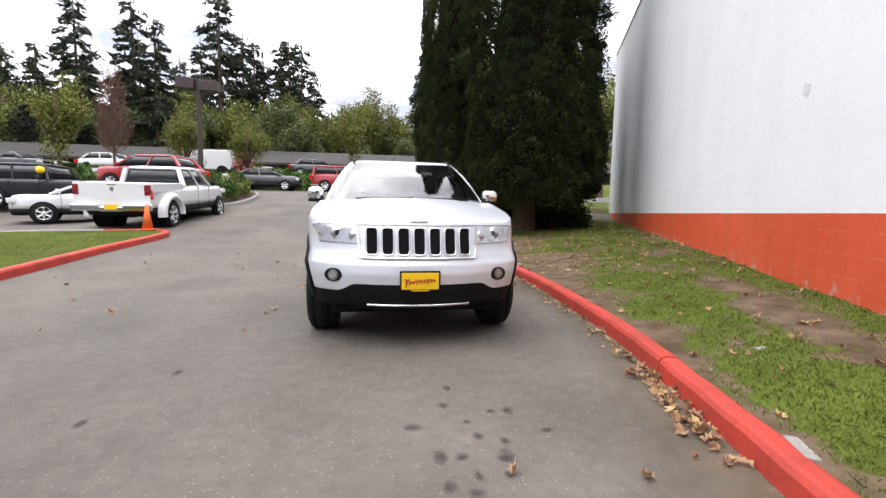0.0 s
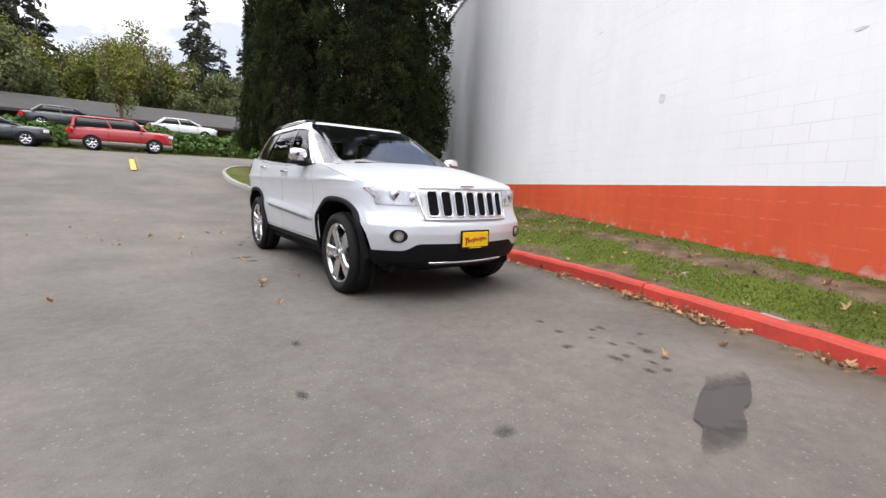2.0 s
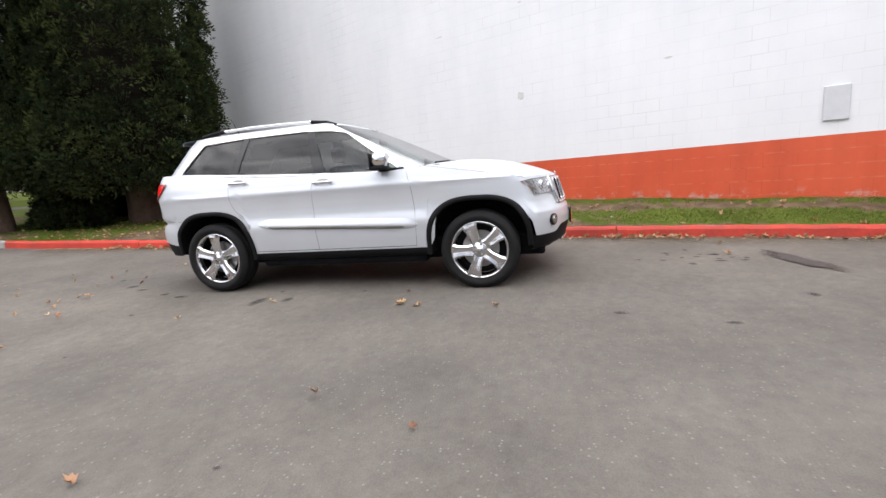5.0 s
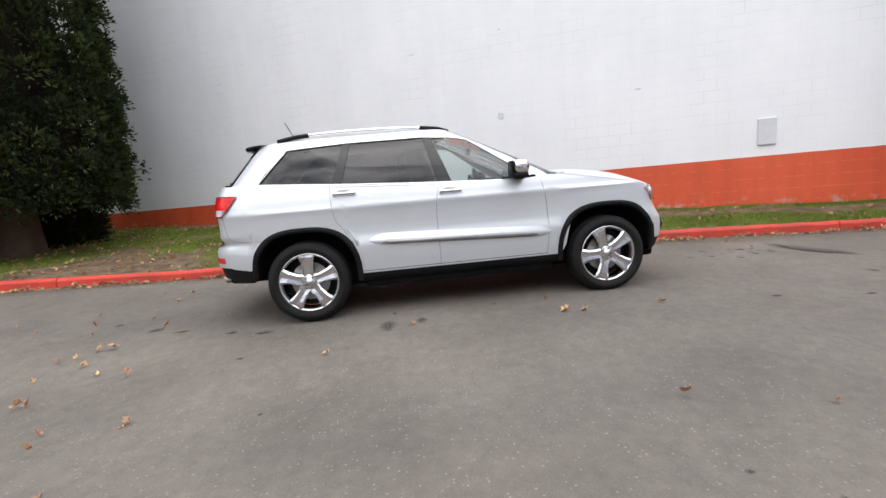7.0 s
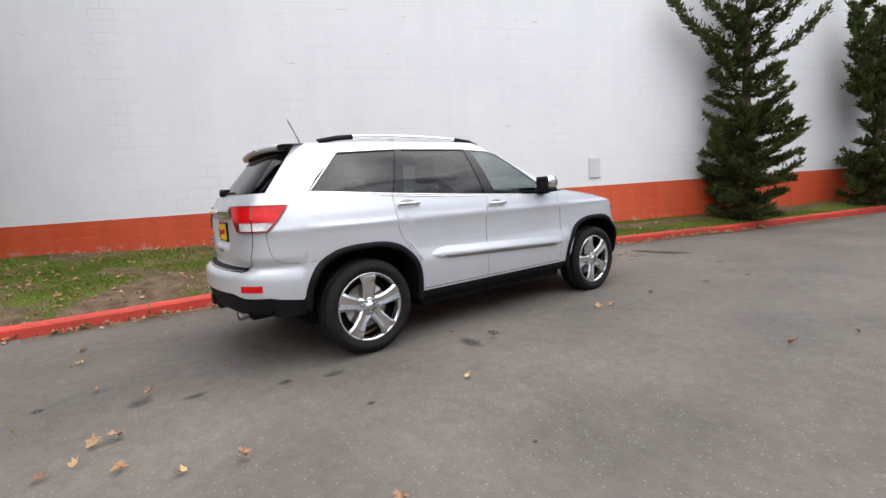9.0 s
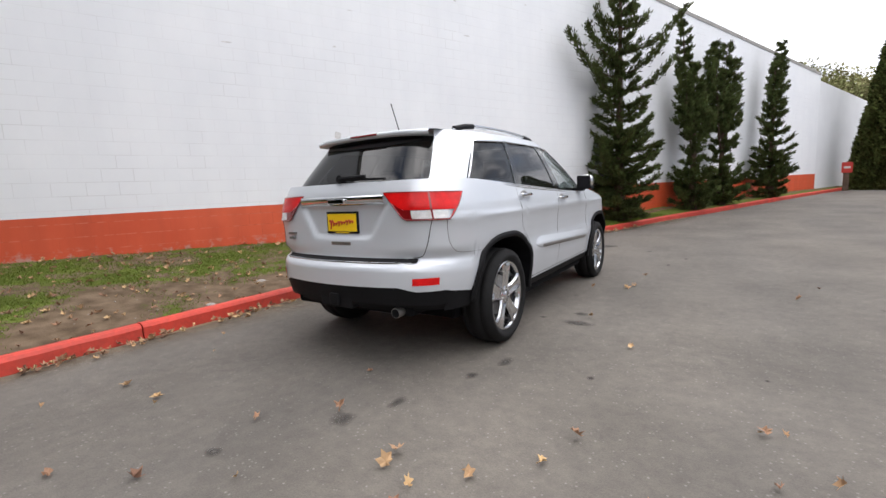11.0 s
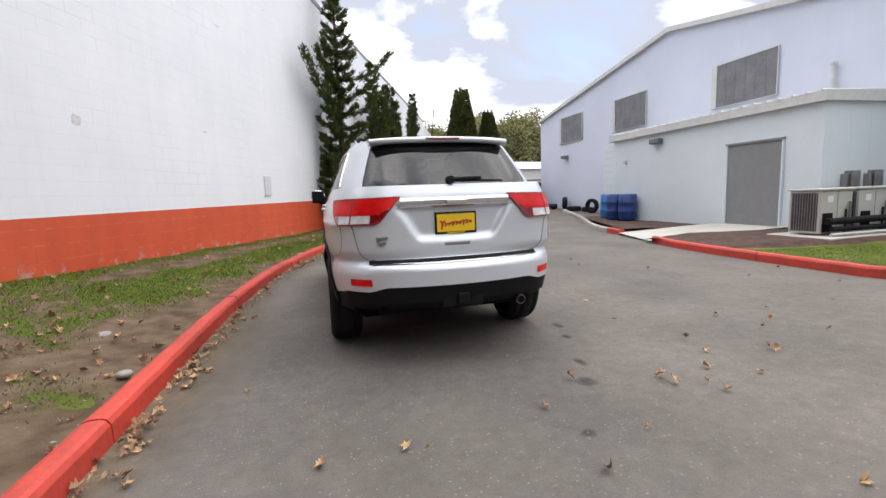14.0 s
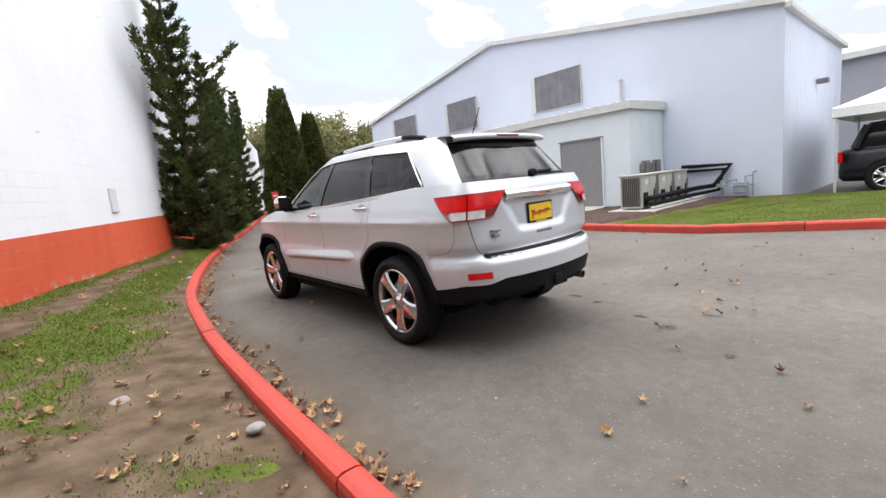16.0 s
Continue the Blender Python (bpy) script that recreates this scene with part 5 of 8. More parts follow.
def pillar(front):
    rows = []
    for z in np.linspace(1.185 if front else 1.30, 1.712, 18):
        p_end = cabin_end(front, EDGE_FRONT if front else EDGE_REAR, z)
        y1 = lookup(A_EDGE if front else Q_EDGE, z)
        row = []
        for t in np.linspace(0, 1, 18):
            y = p_end.y + (y1 - p_end.y) * t
            q = p_end.lerp(cabin_side(y1, z), t) + Vector((0.012 * math.sin(math.pi * t), 0, 0)) if front else cabin_side(y, z)
            if t < 0.001:
                q = p_end
            row.append(q)
        rows.append(row)
    return rows


both(grid_object("a_pillar", pillar(True), PAINT, suv))
both(grid_object("d_pillar", pillar(False), PAINT, suv))
rows = []
for y in np.linspace(-0.16, 1.56, 30):
    y_top = y if y > 0.45 else float(np.interp(y, (-0.16, 0.45), (0.08, 0.45)))
    rows.append([cabin_side(y + (y_top - y) * k / 5, win_top(y) + (1.712 - win_top(y)) * k / 5) for k in range(6)])
both(grid_object("roof_side", rows, PAINT, suv))
ring = [cabin_end(True, a, 1.712) for a in np.linspace(-EDGE_FRONT, EDGE_FRONT, 24)]
yr = np.linspace(ring[-1].y, cabin_end(False, EDGE, 1.712).y, 40)[1:-1]
ring += [cabin_side(y, 1.712) for y in yr]
ring += [cabin_end(False, a, 1.712) for a in np.linspace(EDGE, -EDGE, 24)]
ring += [Vector((-cabin_side(y, 1.712).x, y, 1.712)) for y in yr[::-1]]
rows = []
for p in ring:
    rows.append([Vector((p.x * k, 0.95 + (p.y - 0.95) * (0.5 + 0.5 * k) if k < 0.5 else 0.95 + (p.y - 0.95) * k, z)) for k, z in ((1.0, 1.712), (0.985, 1.721), (0.95, 1.731), (0.88, 1.742), (0.75, 1.752), (0.55, 1.760))])
for row in rows:
    for q, p in enumerate(row):
        p.z += 0.020 * (q / 5) * max(-1.2, min(1.0, (0.95 - p.y) / 0.9))
roof = grid_object("roof", rows, PAINT, suv, close_u=True)
me = roof.data
nv = len(rows[0])
verts = [tuple(v.co) for v in me.vertices] + [(0, 0.95, 1.765)]
faces = [tuple(p.vertices) for p in me.polygons] + [(i * nv + nv - 1, ((i + 1) % len(rows)) * nv + nv - 1, len(verts) - 1) for i in range(len(rows))]
me.clear_geometry()
me.from_pydata(verts, [], faces)
me.polygons.foreach_set("use_smooth", [True] * len(me.polygons))
me.update()

# glazing
def side_pane(u0, u1, off=-0.006, n=14):
    rows = []
    for u in np.linspace(u0, u1, n):
        yb, yt = float(np.interp(u, (0, 0.325, 0.69, 1), (-0.78, 0.10, 1.12, 1.84))), float(np.interp(u, (0, 0.325, 0.69, 1), (-0.16, 0.22, 1.0, 1.56)))
        row = []
        for v in np.linspace(0, 1, 10):
            y = yb + (yt - yb) * v
            z = belt(yb) + (win_top(yt) - belt(yb)) * v
            row.append(cabin_side(y, z, off))
        rows.append(row)
    return rows


def outward(ob):
    """Turns a pane's faces away from the middle of the car."""
    p = ob.data.polygons[len(ob.data.polygons) // 2]
    if p.normal.dot(p.center - Vector((0, 0.4, 1.0))) < 0:
        ob.data.flip_normals()
    return ob


def pane(name, rows, mat, label):
    ob = outward(grid_object(name, rows, mat, suv))
    ob.visible_shadow = False
    ob["label"] = label
    return ob


for u0, u1, mat, label in ((0.0, 0.305, GLASS_CLEAR, "lightly tinted front door glass"), (0.345, 0.675, GLASS_DARK, "dark privacy glass"), (0.705, 1.0, GLASS_DARK, "dark quarter glass")):
    ob = pane("side_window", side_pane(u0, u1), mat, label)
    outward(mirrored(ob)).visible_shadow = False
PILLARBLACK = material("polished_black_pillar", (0.012, 0.013, 0.014), rough=0.10, vary=0.1, spec=0.4)
both(grid_object("b_pillar", side_pane(0.300, 0.350, 0.002, 4), PILLARBLACK, suv))
both(grid_object("c_pillar", side_pane(0.672, 0.708, 0.002, 4), PILLARBLACK, suv))
border = [r[0] for r in side_pane(0, 1, 0.004, 40)] + [p for p in side_pane(0, 1, 0.004, 2)[1][1:]] + [r[-1] for r in side_pane(0, 1, 0.004, 40)][::-1][1:] + [p for p in side_pane(0, 1, 0.004, 2)[0][::-1]][1:-1]
both(tube("window_seal", border, 0.0075, CHROME, suv, closed=True, label="thin chrome window surround"))
both(tube("belt_trim", [p + Vector((0.004, 0, -0.016)) for p in [r[0] for r in side_pane(0, 1, 0.004, 40)]], 0.007, CHROME, suv, label="chrome belt strip"))
screen = pane("windscreen", [[cabin_end(True, a, z, -0.004) for a in np.linspace(-EDGE_FRONT, EDGE_FRONT, 30)] for z in np.linspace(1.205, 1.708, 14)], glass("windscreen_glass", (0.85, 0.93, 0.95), 0.55, shine=0.24), "raked windscreen")
tail_glass = pane("rear_window", [[cabin_end(False, a, z, -0.004) for a in np.linspace(-EDGE_REAR, EDGE_REAR, 22)] for z in np.linspace(1.302, 1.665, 10)], GLASS_DARK, "dark tailgate glass")
grid_object("tail_glass_band", [[cabin_end(False, a, z0 + 0.035 * a * a, 0.002) for a in np.linspace(-0.73, 0.73, 22)] for z0 in (1.607, 1.635, 1.662)], GLOSSBLACK, suv)
grid_object("tail_rail", [[cabin_end(False, a, z, -0.001) for a in np.linspace(-EDGE, EDGE, 22)] for z in (1.24, 1.27, 1.305)], PAINT, suv)
prof = ((1.82, 1.722), (1.93, 1.719), (2.0, 1.713), (2.028, 1.706), (2.036, 1.690), (2.028, 1.668), (1.93, 1.664))
sp_rows = [[Vector((a * 0.575, y - 0.06 * abs(a) ** 4, z + 0.008 - 0.014 * a * a)) for y, z in prof] for a in np.linspace(-1, 1, 21)]
grid_object("spoiler", sp_rows, PAINT, suv)
grid_object("spoiler_underside", [[Vector((a * 0.50, y - 0.07 * abs(a) ** 4, z + 0.008 - 0.014 * a * a)) for y, z in ((2.004, 1.672), (1.992, 1.657), (1.975, 1.650), (1.93, 1.652))] for a in np.linspace(-1, 1, 21)], BLACKTRIM, suv)
part("brake_light", boxes((-0.14, 0.14, 2.01, 2.042, 1.692, 1.710), bevel=0.008), DARKRED, suv, "dark red high brake light")

# wheel arch flares, liners, sills and lower bumpers
def arch_ring(c, scale_a, scale_b, off, n=48):
    ends = (0.40, 0.36) if c < 0 else (0.36, 0.44)
    out = []
    for k in range(n + 1):
        t = math.pi * k / n
        ct, st = math.cos(t), math.sin(t)
        dy = ARCH_A * scale_a * math.copysign(abs(ct) ** (2 / 2.7), ct)
        dz = ARCH_B * scale_b * abs(st) ** (2 / 2.7)
        y, z = c - dy, ARCH_Z + dz
        out.append((y, max(z, ends[k > n / 2])))
    out = [(out[0][0], ends[0])] + out + [(out[-1][0], ends[1])]
    return [body_at("y", y, max(z, 0.42), off) + Vector((0, 0, z - max(z, 0.42))) for y, z in out]


for c in (-1.48, WHEEL_Y):
    a, b, m, i0 = arch_ring(c, 1.080, 1.062, 0.004), arch_ring(c, 1.068, 1.050, 0.016), arch_ring(c, 1.0, 0.99, 0.020), arch_ring(c, 0.975, 0.965, 0.008)
    inn = [Vector((0.62, p.y, p.z)) for p in i0]
    both(grid_object("wheel_arch_flare", [list(q) for q in zip(a, b, m, i0)], BLACKTRIM, suv))
    both(grid_object("arch_liner", [list(q) for q in zip(i0, inn)], VOID, suv))
    part("axle_housing", boxes((-0.62, 0.62, c - 0.44, c + 0.44, 0.36, 0.92)), VOID, suv)
both(grid_object("sill", [[body_at("y", y, max(z, 0.33), 0.0) - Vector((d, 0, 0)) for z, d in ((0.435, 0.012), (0.40, 0.0), (0.35, 0.015), (0.32, 0.06), (0.31, 0.25))] for y in np.linspace(-0.98, 0.98, 20)], BLACKTRIM, suv))
part("underbody", boxes((-0.70, 0.70, -2.10, 1.90, 0.27, 0.5), (-0.60, 0.60, 1.85, 2.30, 0.38, 0.55), (-0.85, 0.85, -0.94, 0.94, 0.262, 0.45), bevel=0.03), VOID, suv)


def lower_bumper(front):
    rows = []
    shares = np.linspace(-CORNER, CORNER, 36)
    kind = "f" if front else "r"
    for a in shares:
        zt = body_bottom(kind, a, 0) + 0.012
        zb = (0.30 + 0.05 * abs(a) ** 3) if front else 0.425
        rows.append([body_at(kind, a, z, -0.008 - (0.05 if z < zb + 0.03 else 0)) for z in np.linspace(zt, zb, 10)])
    return rows


def lower_corner(front):
    rows = []
    for t in np.linspace(0, 1, 14):
        ya, yb = corner_y(0.5)
        y = ya + (-1.985 - ya) * t if front else yb + (1.965 - yb) * t
        zt = body_bottom("c", 0, y) + 0.012
        zb = 0.35 if front else 0.42
        rows.append([body_at("y", y, z, -0.006 - 0.004 * (zt - z)) for z in np.linspace(max(zt, zb + 0.1), zb, 8)])
    return rows


grid_object("lower_front_bumper", lower_bumper(True), BLACKTRIM, suv)
both(grid_object("lower_front_corner", lower_corner(True), BLACKTRIM, suv))
grid_object("lower_rear_bumper", lower_bumper(False), BLACKTRIM, suv)
both(grid_object("lower_rear_corner", lower_corner(False), BLACKTRIM, suv))
tube("chrome_bar", [body_at("f", a, 0.372, 0.008) for a in np.linspace(-0.46, 0.46, 16)], 0.011, CHROME, suv, label="thin chrome lip bar")
part("tow_hitch", boxes((-0.16, 0.16, 2.34, 2.445, 0.43, 0.55), (-0.045, 0.045, 2.40, 2.47, 0.45, 0.54), bevel=0.012), BLACKTRIM, suv)
bm = bmesh.new()
rod(bm, (-0.50, 2.05, 0.44), (-0.50, 2.37, 0.418), 0.034, 0.037, 16)
part("exhaust_tip", bm, STEEL, suv)
# black disc on the solid tip: the dark of a hollow put in as colour
part("exhaust_bore", rod(bmesh.new(), (-0.50, 2.360, 0.419), (-0.50, 2.373, 0.418), 0.031, 0.031, 16), VOID, suv)
tube("bumper_ledge", [body_at("r", a, 0.765, -0.015) for a in np.linspace(-0.66, 0.66, 20)], 0.012, CHROME, suv)
grid_object("tailgate_gap", [[body_at("r", a, z, 0.014) for a in np.linspace(-0.70, 0.70, 20)] for z in (0.798, 0.785, 0.772)], BLACKTRIM, suv)
for sgn in (1, -1):
    cut = smooth_line([(0.80, 1.06), (0.79, 0.95), (0.77, 0.86), (0.72, 0.81), (0.66, 0.80)], 0.03)
    tube("tailgate_seam", [body_at("r", sgn * a, z, 0.0) for a, z in cut], 0.0028, BLACKTRIM, suv)


# lamps, grille and badges laid on the body
def nose_patch(a0, a1, z_lo, z_hi, off, n=18, m=8):
    rows = []
    for t in np.linspace(0, 1, n):
        a = a0 + (a1 - a0) * t
        lo, hi = z_lo(t), z_hi(t)
        rows.append([body_at("f", a, lo + (hi - lo) * k / (m - 1), off) for k in range(m)])
    return rows


def head_line(y_end, z_lo, z_hi, off, a0=0.50, n=26, m=8):
    """A lamp patch that runs from share a0 of the nose round the corner to the place y_end on the side."""
    rows = []
    for t in np.linspace(0, 1, n):
        row = []
        for k in range(m):
            lo, hi = z_lo(t), z_hi(t)
            z = lo + (hi - lo) * k / (m - 1)
            if t < 0.6:
                row.append(body_at("f", a0 + (CORNER - a0) * t / 0.6, z, off))
            else:
                ya = corner_y(z)[0]
                p = body_at("y", ya + (y_end - 0.10 * (1 - k / (m - 1)) - ya) * (t - 0.6) / 0.4, z)
                p.x += off * (t - 0.6) / 0.4
                p.y -= off * (1 - (t - 0.6) / 0.4)
                row.append(p)
        rows.append(row)
    return rows


lamp_lo, lamp_hi = (lambda t: 0.862 + 0.012 * t + 0.24 * max(0, t - 0.70) ** 1.2), (lambda t: 1.016 - 0.030 * max(0, t - 0.5))
for sgn in (1, -1):
    lamp = empty("headlamp")
    lamp.parent = suv

    def side(ob):
        ob.parent = lamp
        if sgn < 0:
            ob.data.transform(Matrix.Diagonal((-1, 1, 1, 1)))
            ob.data.flip_normals()
        return ob

    side(grid_object("reflector", head_line(-1.93, lamp_lo, lamp_hi, 0.003), REFLECTOR, lamp))
    side(grid_object("marker", [r for r in head_line(-1.90, lamp_lo, lamp_hi, 0.006)][23:], AMBER, lamp))
    c = body_at("f", 0.70, 0.945, 0.0)
    bm = bmesh.new()
    rod(bm, c + Vector((0, 0.03, 0)), c + Vector((0, -0.006, 0)), 0.056, 0.054, 24)
    side(part("lamp_ring", bm, REFLECTOR, lamp, smooth=True))
    bm = bmesh.new()
    rod(bm, c + Vector((0, 0.0, 0)), c + Vector((0, -0.010, 0)), 0.028, 0.024, 20)
    side(part("projector", bm, CARGLASS, lamp))
    c = body_at("f", 0.555, 0.925, 0.0)
    bm = bmesh.new()
    rod(bm, c + Vector((0, 0.02, 0)), c + Vector((0, -0.006, 0)), 0.046, 0.044, 20)
    side(part("lamp_ring", bm, REFLECTOR, lamp, smooth=True))
    cover = side(grid_object("cover", head_line(-1.90, lambda t: lamp_lo(t) - 0.004, lambda t: lamp_hi(t) + 0.004, 0.030), GLASS_LAMP, lamp))
    outward(cover).visible_shadow = False
    side(tube("lamp_seal", [r[0] for r in head_line(-1.90, lamp_lo, lamp_hi, 0.01)] + [r[-1] for r in head_line(-1.90, lamp_lo, lamp_hi, 0.01)][::-1], 0.0018, BLACKTRIM, lamp, closed=True))
    fog = empty("fog_lamp")
    fog.parent = suv
    c = body_at("f", 0.72, 0.61, 0.0)
    for name, r0, d0, d1, mat in (("surround", 0.074, 0.05, 0.006, BLACKTRIM), ("bezel", 0.046, 0.0, 0.012, STEEL), ("lens", 0.030, 0.0, 0.016, REFLECTOR)):
        bm = bmesh.new()
        rod(bm, c + Vector((0, d0, 0)), c + Vector((0, -d1, 0)), r0, r0 * 0.93, 22)
        bmesh.ops.scale(bm, vec=(1.12 if name == "surround" else 1, 1, 0.80 if name == "surround" else 1), space=Matrix.Translation(-c), verts=bm.verts)
        bmesh.ops.rotate(bm, cent=c, matrix=Matrix.Rotation(radians(22), 3, "Z"), verts=bm.verts)
        ob = part(name, bm, mat, fog)
        if sgn < 0:
            ob.data.transform(Matrix.Diagonal((-1, 1, 1, 1)))
            ob.data.flip_normals()

grille = empty("grille")
grille.parent = suv
grid_object("surround", nose_patch(-0.535, 0.535, lambda t: 0.752, lambda t: 1.018, 0.010, 30, 8), PAINT, grille)
tube("rim", [body_at("f", a, 1.018, 0.014) for a in np.linspace(-0.535, 0.535, 16)] + [body_at("f", a, 0.752, 0.014) for a in np.linspace(0.49, -0.49, 16)], 0.008, CHROME, grille, closed=True)
for k in range(7):
    a = (k - 3) * 0.1345
    loop = []
    for t in range(28):
        q = 2 * math.pi * t / 28
        cx, cz = math.cos(q), math.sin(q)
        loop.append(body_at("f", a + 0.050 * math.copysign(abs(cx) ** 0.35, cx), 0.886 + 0.107 * math.copysign(abs(cz) ** 0.35, cz), 0.016))
    mesh_object("slot", loop, [tuple(range(28))], VOID, grille)
    tube("slot_frame", [p + Vector((0, -0.004, 0)) for p in loop], 0.0075, CHROME, grille, closed=True)
part("badge", boxes((-0.075, 0.075, -2.235, -2.215, 1.036, 1.052), bevel=0.004), CHROME, suv)
bpy.context.view_layer.update()


def number_plate(y, z, facing, lean=0.0):
    e = empty("plate")
    e.parent = suv
    d = -1 if facing else 1
    part("frame", boxes((-0.162, 0.162, y, y + d * 0.018, z - 0.082, z + 0.082), bevel=0.006), GLOSSBLACK, e, "black plate frame")
    part("insert", boxes((-0.148, 0.148, y + d * 0.012, y + d * 0.021, z - 0.066, z + 0.066), bevel=0.003), YELLOW, e, "yellow dealer insert with red script strokes")
    strokes = [Vector((-0.125 + 0.25 * k / 90 + 0.008 * math.sin(k * 0.62), y + d * 0.023, z - 0.004 + 0.024 * (k / 90 - 0.5) + (0.034 if k < 12 else 0.013 + 0.006 * math.sin(k * 0.21)) * math.sin(k * 0.62 + 0.8))) for k in range(91)]
    if not facing:
        strokes = [Vector((-p.x, p.y, p.z)) for p in strokes]
    tube("script", strokes, 0.0056, REDINK, e)
    part("bar", boxes((-0.07, 0.07, y + d * 0.016, y + d * 0.02, z - 0.079, z - 0.071)), YELLOW, e)
    return e


number_plate(body_at("f", 0, 0.60).y, 0.580, True)
number_plate(body_at("r", 0, 1.03).y - 0.004, 1.047, False)

# tail lamps
for sgn in (1, -1):
    lamp = empty("tail_lamp")
    lamp.parent = suv

    def rear_patch(t0, t1, v0, v1, off, n=22, m=8):
        rows = []
        for t in np.linspace(t0, t1, n):
            row = []
            for v in np.linspace(v0, v1, m):
                lo, hi = 1.062 + 0.085 * max(0, 0.22 - t) / 0.22, 1.252 - 0.012 * t
                z = lo + (hi - lo) * v
                if t < 0.55:
                    p = body_at("r", 0.455 + (CORNER - 0.455) * t / 0.55 + (0.09 * (1 - v) * (0.2 - t) / 0.2 if t < 0.2 else 0), z, off)
                else:
                    yb = corner_y(z)[1]
                    s = (t - 0.55) / 0.45
                    p = body_at("y", yb + (2.185 - 0.155 * v ** 0.9 - yb) * s, z)
                    p.x += off * s
                    p.y += off * (1 - s)
                row.append(p)
            rows.append(row)
        return rows

    for name, args, mat in (("red_lens", (0, 1, 0.36, 1, 0.016), REDLENS), ("red_lens", (0.93, 1, 0.0, 0.36, 0.016), REDLENS), ("clear_lens", (0.30, 0.80, 0.05, 0.34, 0.016), CLEARLENS), ("inner_lens", (0.06, 0.295, 0.0, 0.36, 0.015), DARKRED), ("seam", (0.485, 0.50, 0.0, 1.0, 0.018), DARKRED)):
        ob = grid_object(name, rear_patch(*args), mat, lamp)
        if sgn < 0:
            ob.data.transform(Matrix.Diagonal((-1, 1, 1, 1)))
            ob.data.flip_normals()
    edge = [r[0] for r in rear_patch(0, 1, 0, 1, 0.012)] + rear_patch(0, 1, 0, 1, 0.012)[-1][1:] + [r[-1] for r in rear_patch(0, 1, 0, 1, 0.012)][::-1][1:]
    ob = tube("lens_edge", edge, 0.006, DARKRED, lamp, closed=True)
    if sgn < 0:
        ob.data.transform(Matrix.Diagonal((-1, 1, 1, 1)))
        ob.data.flip_normals()
    ob = grid_object("rear_reflector", [[body_at("r", a, z, 0.006) for a in np.linspace(0.68, 0.83, 6)] for z in (0.620, 0.645, 0.670)], REDLENS, suv)
    if sgn < 0:
        ob.data.transform(Matrix.Diagonal((-1, 1, 1, 1)))
        ob.data.flip_normals()
grid_object("tail_strip", [[body_at("r", a, z, off) for a in np.linspace(-0.46, 0.46, 16)] for z, off in ((1.168, 0.002), (1.173, 0.016), (1.205, 0.024), (1.236, 0.030), (1.242, 0.002))], CHROME, suv)["label"] = "chrome tailgate strip"
part("badge", boxes((-0.085, 0.085, 2.362, 2.38, 1.185, 1.222), bevel=0.006), CHROME, suv)
part("badge", boxes((0.52, 0.60, 2.31, 2.348, 0.955, 0.972), (0.535, 0.59, 2.31, 2.350, 0.915, 0.938), bevel=0.003), STEEL, suv)
part("tailgate_pull", boxes((-0.10, 0.10, 2.340, 2.356, 0.880, 0.908), bevel=0.005), STEEL, suv)
bm = bmesh.new()
rod(bm, (0.02, 2.262, 1.362), (0.02, 2.31, 1.368), 0.035, 0.03, 14)
rod(bm, (0.02, 2.30, 1.368), (-0.22, 2.285, 1.378), 0.018, 0.012, 8)
rod(bm, (0.06, 2.292, 1.362), (-0.40, 2.275, 1.352), 0.011, 0.008, 8)
part("rear_wiper", bm, BLACKTRIM, suv)
bm = bmesh.new()
rod(bm, (-0.55, -1.03, 1.245), (0.05, -1.05, 1.262), 0.010, 0.007, 6)
rod(bm, (0.10, -1.03, 1.25), (0.62, -1.0, 1.262), 0.010, 0.007, 6)
part("wiper", bm, BLACKTRIM, suv)

# side details: mouldings, handles, seams, mirrors, rails
def side_strip(name, y0, y1, profile, mat, taper=0.08):
    rows = []
    for t in np.linspace(0, 1, 40):
        y = y0 + (y1 - y0) * t
        k = min(1.0, t / taper, (1 - t) / taper) ** 0.6
        rows.append([body_at("y", y, 0.698 + 0.0417 * y + (z - 0.695) * (0.25 + 0.75 * k), o * k + 0.001) for z, o in profile])
    return both(grid_object(name, rows, mat, suv))


side_strip("door_moulding", -0.90, 0.86, ((0.652, 0.0), (0.660, 0.010), (0.696, 0.018), (0.712, 0.013), (0.76, 0.002)), PAINT)
side_strip("door_moulding_insert", -0.84, 0.80, ((0.655, 0.004), (0.660, 0.016), (0.672, 0.0185), (0.686, 0.0185), (0.692, 0.015)), STEEL)
seams = [[(y, z) for y, z in ((-0.86, 0.44), (-0.88, 0.7), (-0.86, 1.0), (-0.82, 1.18))],
         [(0.20, 0.44), (0.205, 0.8), (0.20, 1.05), (0.16, 1.215)],
         [(0.99, 0.60), (1.02, 0.75), (1.13, 0.91), (1.17, 1.02), (1.18, 1.275)],
         [(2.19, 1.06), (2.17, 0.90), (2.13, 0.845), (2.05, 0.82), (1.80, 0.812)]]
PANELGAP = material("shadowed_panel_gap", (0.10, 0.10, 0.105), rough=0.7, vary=0.1)
for pts in seams:
    line = smooth_line(pts, 0.05)
    both(tube("panel_gap", [body_at("y", y, z, -0.0015) for y, z in line], 0.0026, PANELGAP, suv))
both(tube("bonnet_gap", [body_at("y", y, body_top(y) - 0.003, -0.001) for y in np.linspace(-1.93, -0.95, 20)], 0.002, BLACKTRIM, suv))
both(tube("sill_gap", [body_at("y", y, 0.445, -0.001) for y in np.linspace(-0.86, 0.96, 20)], 0.003, BLACKTRIM, suv))
